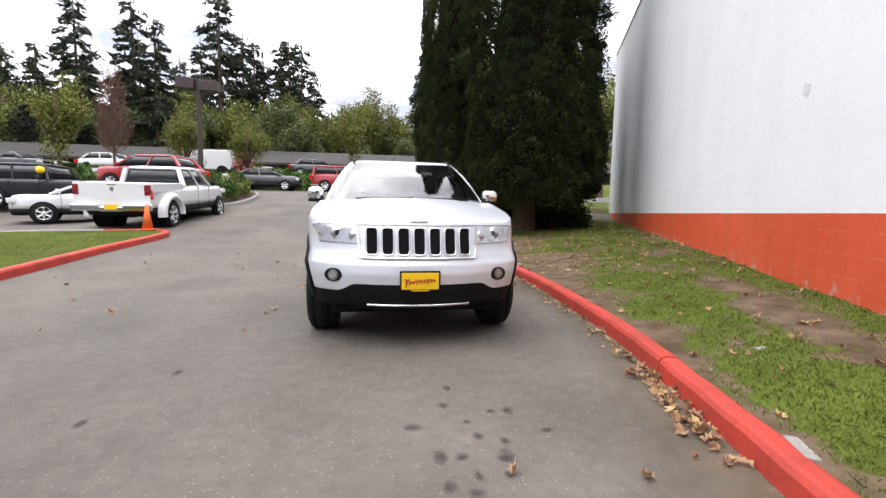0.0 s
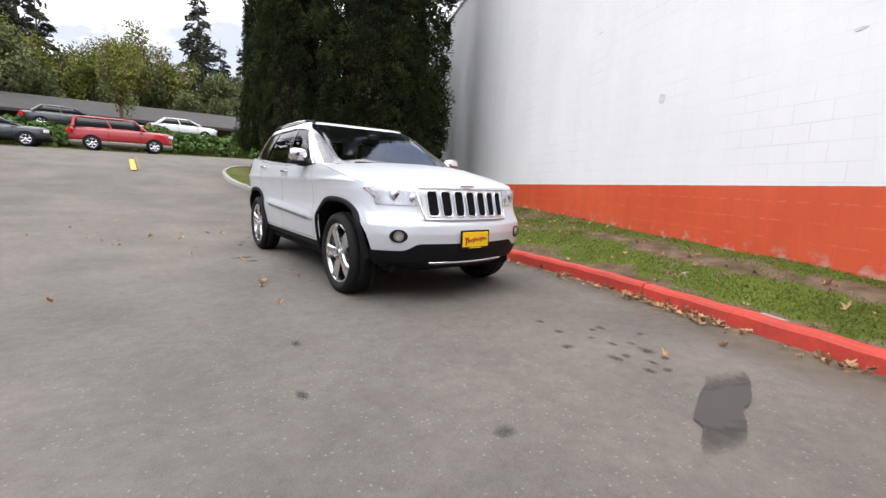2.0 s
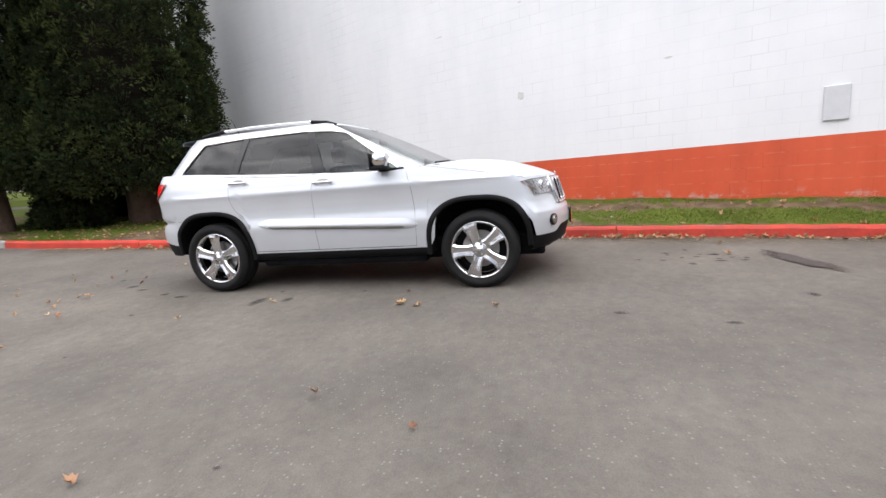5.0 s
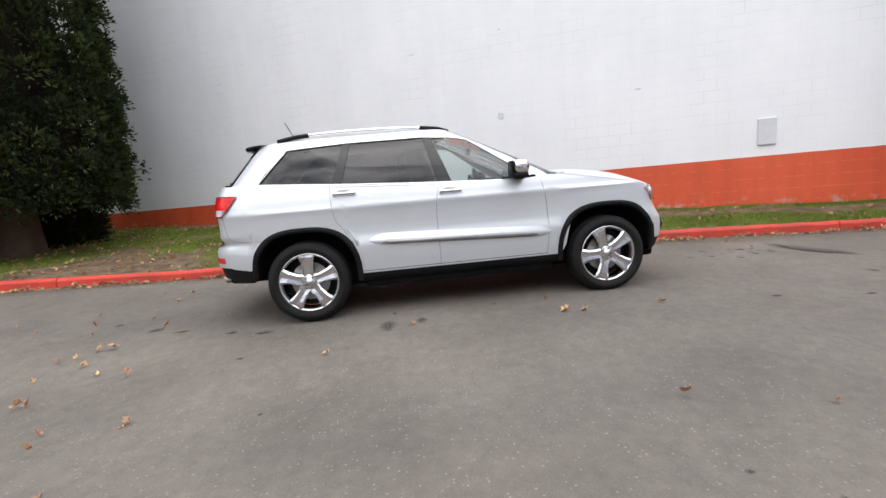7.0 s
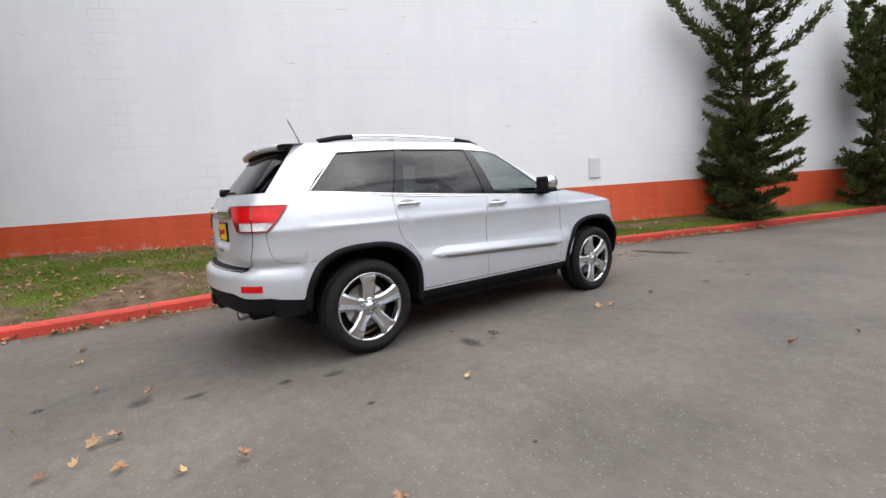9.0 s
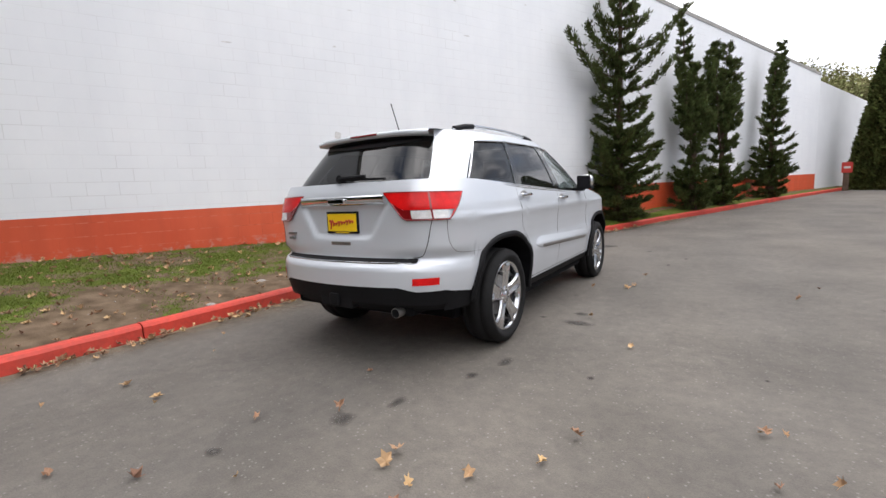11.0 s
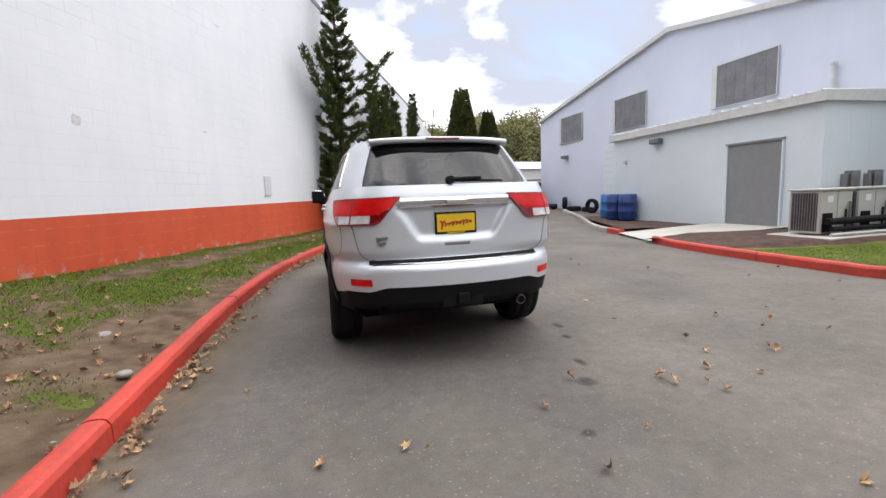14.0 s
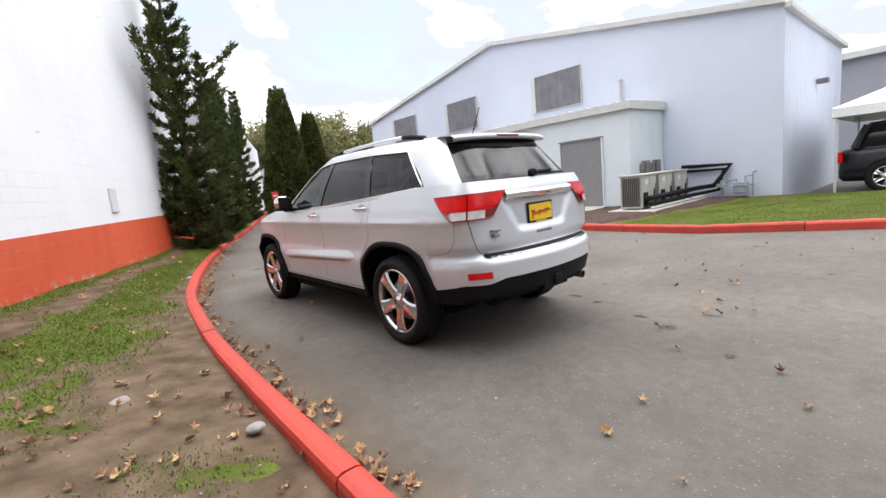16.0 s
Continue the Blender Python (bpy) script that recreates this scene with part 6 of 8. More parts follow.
for y, z in ((0.06, 1.135), (1.05, 1.190)):
    bm = bmesh.new()
    p = body_at("y", y, z)
    box(bm, p.x + 0.018, p.x + 0.038, y - 0.105, y + 0.105, z - 0.014, z + 0.014, bevel=0.008)
    box(bm, p.x - 0.01, p.x + 0.03, y - 0.105, y - 0.08, z - 0.013, z + 0.013, bevel=0.004)
    box(bm, p.x - 0.01, p.x + 0.03, y + 0.08, y + 0.105, z - 0.013, z + 0.013, bevel=0.004)
    both(part("door_handle", bm, CHROME, suv, "chrome pull handle", smooth=True))
    bm = bmesh.new()
    bmesh.ops.create_uvsphere(bm, u_segments=14, v_segments=8, radius=1.0, matrix=Matrix.Translation((p.x - 0.004, y, z + 0.004)) @ Matrix.Diagonal((0.010, 0.075, 0.034, 1)))
    both(part("handle_cup", bm, STEEL, suv, smooth=True))
bm = bmesh.new()
box(bm, 0.925, 1.10, -0.685, -0.525, 1.232, 1.375, bevel=0.05)
both(part("mirror_cap", bm, CHROME, suv, "chrome mirror shell", smooth=True))
both(part("mirror_arm", boxes((0.85, 1.0, -0.66, -0.56, 1.188, 1.232), bevel=0.018), BLACKTRIM, suv))
both(part("mirror_housing", boxes((0.93, 1.092, -0.665, -0.515, 1.208, 1.246), (0.935, 1.09, -0.53, -0.508, 1.215, 1.365), bevel=0.012), BLACKTRIM, suv, smooth=True))
both(part("mirror_glass", boxes((0.95, 1.074, -0.510, -0.503, 1.235, 1.350), bevel=0.003), GLOSSBLACK, suv))
both(part("mirror_sail", boxes((0.875, 0.900, -0.79, -0.62, 1.187, 1.222), bevel=0.01), BLACKTRIM, suv))
rail = [Vector((0.605, y, z)) for y, z in ((0.10, 1.722), (0.16, 1.750), (0.24, 1.768), (0.6, 1.782), (1.0, 1.784), (1.35, 1.774), (1.52, 1.760), (1.60, 1.742), (1.66, 1.715))]
both(tube("roof_rail", rail, 0.017, CHROME, suv, label="chrome roof rail"))
for foot in (((0.605, 0.0, 1.712), (0.605, 0.10, 1.748), (0.605, 0.28, 1.768)), ((0.605, 1.36, 1.771), (0.605, 1.50, 1.758), (0.605, 1.66, 1.728))):
    both(tube("rail_foot", [Vector(p) for p in foot], 0.023, BLACKTRIM, suv, sides=8))
tube("antenna", [(-0.02, 1.58, 1.735), (-0.02, 1.61, 1.80), (-0.025, 1.70, 1.99)], 0.0045, BLACKTRIM, suv)

# cabin inside
inside = empty("interior")
inside.parent = suv
part("floor", boxes((-0.78, 0.78, -0.93, 0.93, 0.50, 0.60)), LEATHER, inside)
part("dashboard", boxes((-0.78, 0.78, -0.98, -0.55, 0.85, 1.165), bevel=0.06), BLACKTRIM, inside)
both(part("door_card", boxes((0.80, 0.85, -0.9, 0.92, 0.6, 1.20), bevel=0.01), LEATHER, inside))
part("load_floor", boxes((-0.66, 0.66, 1.25, 2.1, 0.95, 1.0)), VOID, inside)


def seat(x, y, w, h):
    bm = bmesh.new()
    box(bm, x - w, x + w, y - 0.28, y + 0.22, 0.68, 0.86, bevel=0.05)
    k = len(bm.verts)
    box(bm, x - w, x + w, y + 0.18, y + 0.32, 0.78, h, bevel=0.05)
    bmesh.ops.rotate(bm, cent=(x, y + 0.25, 0.8), matrix=Matrix.Rotation(radians(-12), 3, "X"), verts=list(bm.verts)[k:])
    return bm


for x in (-0.38, 0.38):
    part("front_seat", seat(x, 0.12, 0.24, 1.32), LEATHER, inside)
    part("headrest", boxes((x - 0.13, x + 0.13, 0.44, 0.55, 1.36, 1.54), bevel=0.045), LEATHER, inside)
    part("headrest", boxes((x - 0.12, x + 0.12, 1.22, 1.32, 1.30, 1.46), bevel=0.04), LEATHER, inside)
part("rear_seat", seat(0, 0.95, 0.60, 1.28), LEATHER, inside)
wheel_pts = [Vector((0.38 + 0.185 * math.cos(a), -0.42 + 0.07 * math.sin(a), 1.10 + 0.172 * math.sin(a))) for a in np.linspace(0, 2 * math.pi, 25)[:-1]]
tube("steering_wheel", wheel_pts, 0.016, BLACKTRIM, inside, closed=True)
part("mirror", boxes((-0.12, 0.12, -0.30, -0.27, 1.50, 1.57), bevel=0.015), BLACKTRIM, inside)


# ---- wheels ----
def lathe(profile, sides=48):
    bm = bmesh.new()
    rings = [[bm.verts.new((x, r * math.cos(2 * math.pi * k / sides), r * math.sin(2 * math.pi * k / sides))) for k in range(sides)] for x, r in profile]
    for a, b in zip(rings, rings[1:]):
        for k in range(sides):
            bm.faces.new((a[k], a[(k + 1) % sides], b[(k + 1) % sides], b[k]))
    return bm


def road_wheel(parent, radius, rim, width, spokes, metal, name="wheel"):
    """A wheel about the x axis whose face looks to +x."""
    e = empty(name)
    e.parent = parent
    h = width / 2
    part("tyre", lathe(((-h * 0.8, rim), (-h, rim + 0.03), (-h, radius - 0.05), (-h * 0.82, radius - 0.012), (-h * 0.5, radius), (-h * 0.48, radius - 0.008), (-h * 0.42, radius - 0.008), (-h * 0.40, radius), (h * 0.40, radius), (h * 0.42, radius - 0.008), (h * 0.48, radius - 0.008), (h * 0.5, radius), (h * 0.82, radius - 0.012), (h, radius - 0.05), (h * 1.02, (rim + radius) / 2), (h * 0.97, rim + 0.03), (h * 0.80, rim + 0.004))), RUBBER, e, smooth=True)
    part("rim", lathe(((-h * 0.8, rim), (-h * 0.7, rim - 0.02), (h * 0.2, rim - 0.03), (h * 0.66, rim - 0.022), (h * 0.80, rim - 0.012), (h * 0.86, rim), (h * 0.80, rim + 0.006))), metal, e, smooth=True)
    part("brake_disc", lathe(((h * 0.05, 0.05), (h * 0.1, 0.06), (h * 0.1, rim * 0.66), (0.0, rim * 0.66)), 32), STEEL, e)
    part("barrel", lathe(((-h * 0.3, 0.02), (-h * 0.3, rim - 0.03)), 24), BLACKTRIM, e)
    for k in range(spokes):
        bm = bmesh.new()
        m = Matrix.Rotation(2 * math.pi * k / spokes, 4, "X")
        stations = ((0.05, 0.046, 0.72, 0.20), (0.11, 0.037, 0.80, 0.26), (0.19, 0.045, 0.88, 0.36), (rim - 0.035, 0.055, 0.88, 0.50), (rim - 0.008, 0.062, 0.84, 0.60))
        rings = []
        for r, w, front, back in stations:
            r = r * rim / 0.262 if r < rim - 0.04 else r
            w *= 1.25 * rim / 0.262 * (5 / spokes) ** 0.7
            rings.append([bm.verts.new(m @ Vector((x, y, r))) for x, y in ((h * front - 0.012, -w), (h * front, -w * 0.72), (h * front - 0.009, -w * 0.14), (h * front - 0.009, w * 0.14), (h * front, w * 0.72), (h * front - 0.012, w), (h * back, w * 0.8), (h * back, -w * 0.8))])
        for a, b in zip(rings, rings[1:]):
            for i in range(8):
                bm.faces.new((a[i], a[(i + 1) % 8], b[(i + 1) % 8], b[i]))
        bm.faces.new(rings[0])
        bm.faces.new(rings[-1])
        part("spoke", bm, metal, e, smooth=False)
    part("hub", lathe(((h * 0.3, 0.085), (h * 0.66, 0.080), (h * 0.72, 0.066), (h * 0.72, 0.036), (h * 0.79, 0.032), (h * 0.80, 0.001)), 24), metal, e, smooth=True)
    for k in range(5):
        bm = bmesh.new()
        a = 2 * math.pi * (k + 0.5) / 5
        rod(bm, (h * 0.68, 0.057 * math.sin(a), 0.057 * math.cos(a)), (h * 0.80, 0.057 * math.sin(a), 0.057 * math.cos(a)), 0.011, 0.010, 8)
        part("lug_nut", bm, STEEL, e)
    return e


first = road_wheel(suv, 0.386, 0.276, 0.262, 5, ALLOY)
first.matrix_basis = pose(0.822, -1.485, 0.377, 12, 0, 0)
for x, y, turn, spin in ((0.822, WHEEL_Y, 0, 40), (-0.822, -1.485, 180, 20), (-0.822, WHEEL_Y, 180, 0)):
    copy_thing(first, pose(x, y, 0.377 if y < 0 else 0.386, 0, 0, turn) @ pose(0, 0, 0, spin, 0, 0))
tagged(suv, "silver sport utility vehicle with chrome wheels parked by the kerb", "car")

# ---- parked vehicles ----
WHITEPAINT = material("white_car_paint", (0.72, 0.73, 0.75), rough=0.3, vary=0.03, coat=0.8)
REDPAINT = material("red_car_paint", (0.36, 0.018, 0.022), rough=0.3, vary=0.06, coat=0.8)
MAROON = material("maroon_car_paint", (0.055, 0.008, 0.012), rough=0.3, vary=0.08, coat=0.8)
BLACKPAINT = material("black_car_paint", (0.014, 0.016, 0.02), rough=0.3, vary=0.1, coat=0.25, spec=0.3)
SLATEPAINT = material("slate_car_paint", (0.05, 0.058, 0.068), rough=0.3, vary=0.06, coat=0.8)
TANPAINT = material("tan_cladding", (0.22, 0.19, 0.16), rough=0.5, vary=0.1)


def loop_at(w, y0, y1, z, n=6.0, k=32):
    c, l = (y0 + y1) / 2, (y1 - y0) / 2
    out = []
    for i in range(k):
        a = 2 * math.pi * (i + 0.5) / k
        out.append(Vector((w * math.copysign(abs(math.cos(a)) ** (2 / n), math.cos(a)), c + l * math.copysign(abs(math.sin(a)) ** (2 / n), math.sin(a)), z)))
    return out


def skin(name, loops, mat, parent, cap=True):
    rows = [list(q) for q in zip(*loops)]
    ob = grid_object(name, rows, mat, parent, close_u=True)
    if cap:
        me, m = ob.data, len(loops)
        verts = [tuple(v.co) for v in me.vertices]
        faces = [tuple(p.vertices) for p in me.polygons] + [tuple(i * m + m - 1 for i in range(len(rows))), tuple(i * m for i in range(len(rows)))[::-1]]
        me.clear_geometry()
        me.from_pydata(verts, [], faces)
        me.polygons.foreach_set("use_smooth", [True] * (len(faces) - 2) + [False, False])
        me.update()
    return ob


def vehicle(name, L, W, H, belt_z, bonnet_z, cab, paint, label, category="car", clad=None, wheel_r=0.34, wheels=None, spokes=6, floor_z=0.26):
    """A car with its nose at -y. cab: (screen foot, tail foot, roof front, roof rear) along y."""
    e = empty(name)
    hw, y0, y1 = W / 2, -L / 2, L / 2
    low = clad or BLACKTRIM
    skin("lower_body", [loop_at(hw * 0.93, y0 + 0.08, y1 - 0.08, floor_z), loop_at(hw * 0.985, y0 + 0.02, y1 - 0.02, floor_z + 0.08), loop_at(hw * 0.985, y0, y1, floor_z + 0.24)], low, e)
    shell = [loop_at(hw * 0.985, y0, y1, floor_z + 0.22), loop_at(hw, y0 + 0.01, y1 - 0.01, floor_z + 0.36), loop_at(hw, y0 + 0.05, y1 - 0.02, bonnet_z - 0.12), loop_at(hw * 0.97, y0 + 0.12, y1 - 0.04, bonnet_z), loop_at(hw * 0.90, y0 + 0.30, y1 - 0.10, bonnet_z + 0.04)]
    skin("body", shell, paint, e)
    f0, r0, f1, r1 = cab
    base = bonnet_z - 0.02
    waist = [loop_at(hw * 0.97, f0 - 0.05, r0, base), loop_at(hw * 0.95, f0, r0 - 0.01, belt_z)]
    skin("waist", waist, paint, e)
    skin("glasshouse", [loop_at(hw * 0.945, f0, r0 - 0.02, belt_z - 0.01, 8), loop_at(hw * 0.78, f1, r1, H - 0.07, 8)], CARGLASS, e)
    skin("roof", [loop_at(hw * 0.80, f1 - 0.03, r1 + 0.03, H - 0.10, 7), loop_at(hw * 0.77, f1 + 0.02, r1, H - 0.03, 7), loop_at(hw * 0.60, f1 + 0.2, r1 - 0.2, H, 5)], paint, e)
    for sx in (1, -1):
        for ya, yb, w in ((f0 + 0.06, f1 + 0.03, 0.05), ((f0 + r0) / 2 - 0.05, (f1 + r1) / 2, 0.045), (r0 - 0.12, r1 - 0.02, 0.09)):
            bm = bmesh.new()
            rod(bm, (sx * hw * 0.935, ya, belt_z - 0.02), (sx * hw * 0.785, yb, H - 0.08), w, w * 0.8, 6)
            part("pillar", bm, paint, e)
        part("mirror", boxes((sx * (hw + 0.04), sx * (hw + 0.20), f0 + 0.22, f0 + 0.36, belt_z, belt_z + 0.16), bevel=0.03), paint if W < 2 else BLACKTRIM, e)
        part("headlamp", boxes((sx * hw * 0.60, sx * hw * 0.93, y0 + 0.015, y0 + 0.25, bonnet_z - 0.24, bonnet_z - 0.08), bevel=0.03), CLEARLENS, e)
        part("tail_lamp", boxes((sx * hw * 0.80, sx * hw * 0.985, y1 - 0.16, y1 + 0.005, bonnet_z - 0.30, bonnet_z - 0.02), bevel=0.02), REDLENS, e)
        for y in (f0 + 0.35, (f0 + r0) / 2 + 0.1):
            part("door_gap", boxes((sx * (hw - 0.012), sx * (hw + 0.002), y - 0.006, y + 0.006, 0.42, belt_z - 0.02)), BLACKTRIM, e)
    part("grille", boxes((-hw * 0.52, hw * 0.52, y0 - 0.005, y0 + 0.1, bonnet_z - 0.30, bonnet_z - 0.10), bevel=0.02), VOID, e)
    part("plate", boxes((-0.16, 0.16, y1 - 0.03, y1 + 0.008, 0.62, 0.76), bevel=0.004), YELLOW, e)
    wh = road_wheel(e, wheel_r, wheel_r * 0.66, 0.23, spokes, ALLOY)
    ya, yb = wheels or (-L * 0.30, L * 0.29)
    wh.matrix_basis = pose(hw - 0.055, ya, wheel_r - 0.01)
    for x, y, turn in ((hw - 0.055, yb, 0), (-hw + 0.055, ya, 180), (-hw + 0.055, yb, 180)):
        copy_thing(wh, pose(x, y, wheel_r - 0.01, 0, 0, turn))
    for y in (ya, yb):
        for sx in (1, -1):
            bm = lathe(((0.0, wheel_r + 0.05), (0.010, wheel_r + 0.05), (0.010, 0.02)), 28)
            bmesh.ops.rotate(bm, cent=(0, 0, 0), matrix=Matrix.Rotation(math.pi if sx < 0 else 0, 3, "Z"), verts=bm.verts)
            bmesh.ops.translate(bm, vec=(sx * (hw - 0.006), y, wheel_r + 0.01), verts=bm.verts)
            part("wheel_arch", bm, BLACKTRIM, e)
    tagged(e, label, category)
    return e


def park(e, x, y, z, turn, tilt=0.0, lean=0.0):
    e.matrix_basis = pose(x, y, z, 0, 0, turn) @ pose(0, 0, 0, tilt, lean, 0)
    return e


# white double-cab pickup with rear flares and a load bed
pickup = vehicle("pickup_truck", 6.1, 2.02, 1.90, 1.26, 1.20, (-1.45, 0.95, -0.75, 0.80), WHITEPAINT, "white double-cab pickup with twin rear wheels beside an orange cone", "pickup truck", wheel_r=0.41, wheels=(-2.05, 1.85), floor_z=0.44)
bm = boxes((-0.99, -0.90, 1.0, 3.04, 1.1, 1.36), (0.90, 0.99, 1.0, 3.04, 1.1, 1.36), (-0.99, 0.99, 2.97, 3.06, 0.75, 1.37), (-0.99, 0.99, 0.96, 1.04, 1.1, 1.36), bevel=0.02)
part("load_bed", bm, WHITEPAINT, pickup, "white load bed with closed tailgate")
for sx in (1, -1):
    arch = ((0.93, 0.66), (1.04, 0.63), (1.12, 0.58), (1.135, 0.52), (1.12, 0.475), (0.95, 0.47))
    both_ends = [[Vector((sx * px, 1.85 + pr * 1.12 * math.cos(q), 0.44 + pr * math.sin(q))) for px, pr in arch] for q in np.linspace(-0.12, math.pi + 0.12, 25)]
    grid_object("rear_flare", both_ends, WHITEPAINT, pickup)
    part("tail_lamp", boxes((sx * 0.84, sx * 1.0, 3.0, 3.075, 1.02, 1.32), bevel=0.02), DARKRED, pickup)
part("rear_bumper", boxes((-1.02, -0.30, 3.0, 3.2, 0.58, 0.78), (0.30, 1.02, 3.0, 3.2, 0.58, 0.78), (-0.32, 0.32, 3.0, 3.17, 0.56, 0.72), bevel=0.04), CHROME, pickup, "chrome rear step bumper")
part("plate", boxes((-0.16, 0.16, 3.172, 3.182, 0.62, 0.76), bevel=0.003), YELLOW, pickup)
part("tailgate_handle", boxes((-0.12, 0.12, 3.06, 3.068, 1.30, 1.33), bevel=0.003), STEEL, pickup)
part("badge", rod(bmesh.new(), (0, 3.055, 1.19), (0, 3.068, 1.19), 0.062, 0.055, 20), STEEL, pickup)
for sx in (1, -1):
    part("inner_tyre", rod(bmesh.new(), (sx * 0.50, 1.85, 0.40), (sx * 0.82, 1.85, 0.40), 0.41, 0.41, 28), RUBBER, pickup)
part("rear_axle", rod(bmesh.new(), (-0.6, 1.85, 0.42), (0.6, 1.85, 0.42), 0.10, 0.10, 12), VOID, pickup)
park(pickup, -7.5, 10.95, 0.505, 178.5, -3.2)

sedan = vehicle("sedan", 4.6, 1.82, 1.45, 0.98, 0.92, (-1.25, 1.75, -0.30, 0.95), WHITEPAINT, "white sedan parked beside the pickup", wheel_r=0.33)
park(sedan, -10.6, 12.5, land(-10.6, 12.5) + 0.01, -62, 1.5)
offroader = vehicle("off_road_car", 4.4, 1.88, 1.85, 1.18, 1.14, (-0.70, 2.05, -0.45, 2.0), BLACKPAINT, "black boxy off-road car with a yellow balloon on its mirror", wheel_r=0.41)
bm = bmesh.new()
bmesh.ops.create_uvsphere(bm, u_segments=14, v_segments=10, radius=0.15, matrix=Matrix.Translation((-1.0, -0.45, 1.55)))
part("balloon", bm, YELLOW, offroader, "yellow balloon", smooth=True)
park(offroader, -13.9, 15.2, land(-13.9, 15.2), 88)
red_wagon = vehicle("crossover", 4.6, 1.85, 1.66, 1.08, 1.04, (-1.3, 2.0, -0.5, 1.5), REDPAINT, "dark red crossover parked behind the pickup", wheel_r=0.36)
park(red_wagon, -10.9, 17.6, 1.75, -100)
red_suv = vehicle("red_suv", 4.75, 1.80, 1.76, 1.16, 1.10, (-1.15, 2.25, -0.55, 2.05), REDPAINT, "red sport utility vehicle with tan lower cladding on the street", clad=TANPAINT, wheel_r=0.36)
park(red_suv, -2.25, 26.0, land(-2.25, 26.0) + 0.01, 90)
slate = vehicle("sedan", 4.6, 1.80, 1.42, 0.98, 0.92, (-1.25, 1.8, -0.3, 0.95), SLATEPAINT, "slate grey sedan on the street", wheel_r=0.33)
park(slate, -7.6, 26.0, land(-7.6, 26.0) + 0.01, 90)
for x, y, turn, paint, label in ((-5.2, 33.6, 100, SLATEPAINT, "grey wagon in the far car park"), (1.5, 34.0, 95, WHITEPAINT, "white car in the far car park"), (-20.5, 32.5, 80, WHITEPAINT, "white car in the far car park"), (-26, 31.0, 85, SLATEPAINT, "dark car in the far car park")):
    c = vehicle("parked_car", 4.5, 1.8, 1.5, 1.02, 0.96, (-1.2, 1.8, -0.4, 1.2), paint, label)
    park(c, x, y, high_land(x, y) + 0.02, turn)
van = empty("box_trailer", -13.0, 31.5, high_land(-13.0, 31.5), 0)
part("box", boxes((-1.8, 1.8, -1.0, 1.0, 0.55, 2.0), bevel=0.04), WHITEPAINT, van)
part("wheel", rod(rod(bmesh.new(), (1.2, -1.15, 0.42), (1.2, -0.9, 0.42), 0.42, 0.42, 18), (-1.2, -1.15, 0.42), (-1.2, -0.9, 0.42), 0.42, 0.42, 18), RUBBER, van)
tagged(van, "white box trailer in the far car park", "trailer")
maroon = vehicle("parked_car", 4.7, 1.80, 1.52, 1.02, 0.94, (-1.2, 1.5, -0.5, 1.2), MAROON, "dark maroon car facing up the lane", "car", wheel_r=0.36)
park(maroon, -10.4, -19.0, 0.33, 163)
black2 = vehicle("parked_car", 4.6, 1.85, 1.7, 1.1, 1.02, (-1.2, 1.9, -0.5, 1.6), BLACKPAINT, "black car parked beside the maroon one")
park(black2, -12.6, -21.6, 0.36, 163)

# traffic cone
cone = empty("traffic_cone", -6.45, 7.28, land(-6.45, 7.28) + 0.13)
part("base", boxes((-0.18, 0.18, -0.18, 0.18, 0, 0.035), bevel=0.01), material("orange_rubber", (0.72, 0.13, 0.02), rough=0.6, vary=0.1), cone)
part("body", rod(bmesh.new(), (0, 0, 0.03), (0, 0, 0.70), 0.135, 0.03, 20), bpy.data.materials["orange_rubber"], cone, smooth=True)
tagged(cone, "bright orange traffic cone on the grass tip", "traffic cone")

# ---- cooling units, pipes, drums, tent by the metal building ----
CASE = material("beige_metal_case", (0.42, 0.42, 0.39), rough=0.5, vary=0.08, scale=3)
DARKCOIL = material("dark_fins", (0.075, 0.075, 0.078), rough=0.6, metal=0.4, vary=0.2, grain=200)
BLUE = material("blue_plastic", (0.02, 0.16, 0.42), rough=0.4, vary=0.1)
NAVY = material("navy_plastic", (0.012, 0.04, 0.16), rough=0.4, vary=0.1)
CANVAS = material("white_tent_cloth", (0.78, 0.79, 0.80), rough=0.7, vary=0.04)
slab = part("slab", boxes((-11.2, -7.70, -1.40, -0.22, 0.02, 0.225), bevel=0.02), CONCRETE)
tagged(slab, "pale concrete slab under the cooling units", "slab", kind="structure")
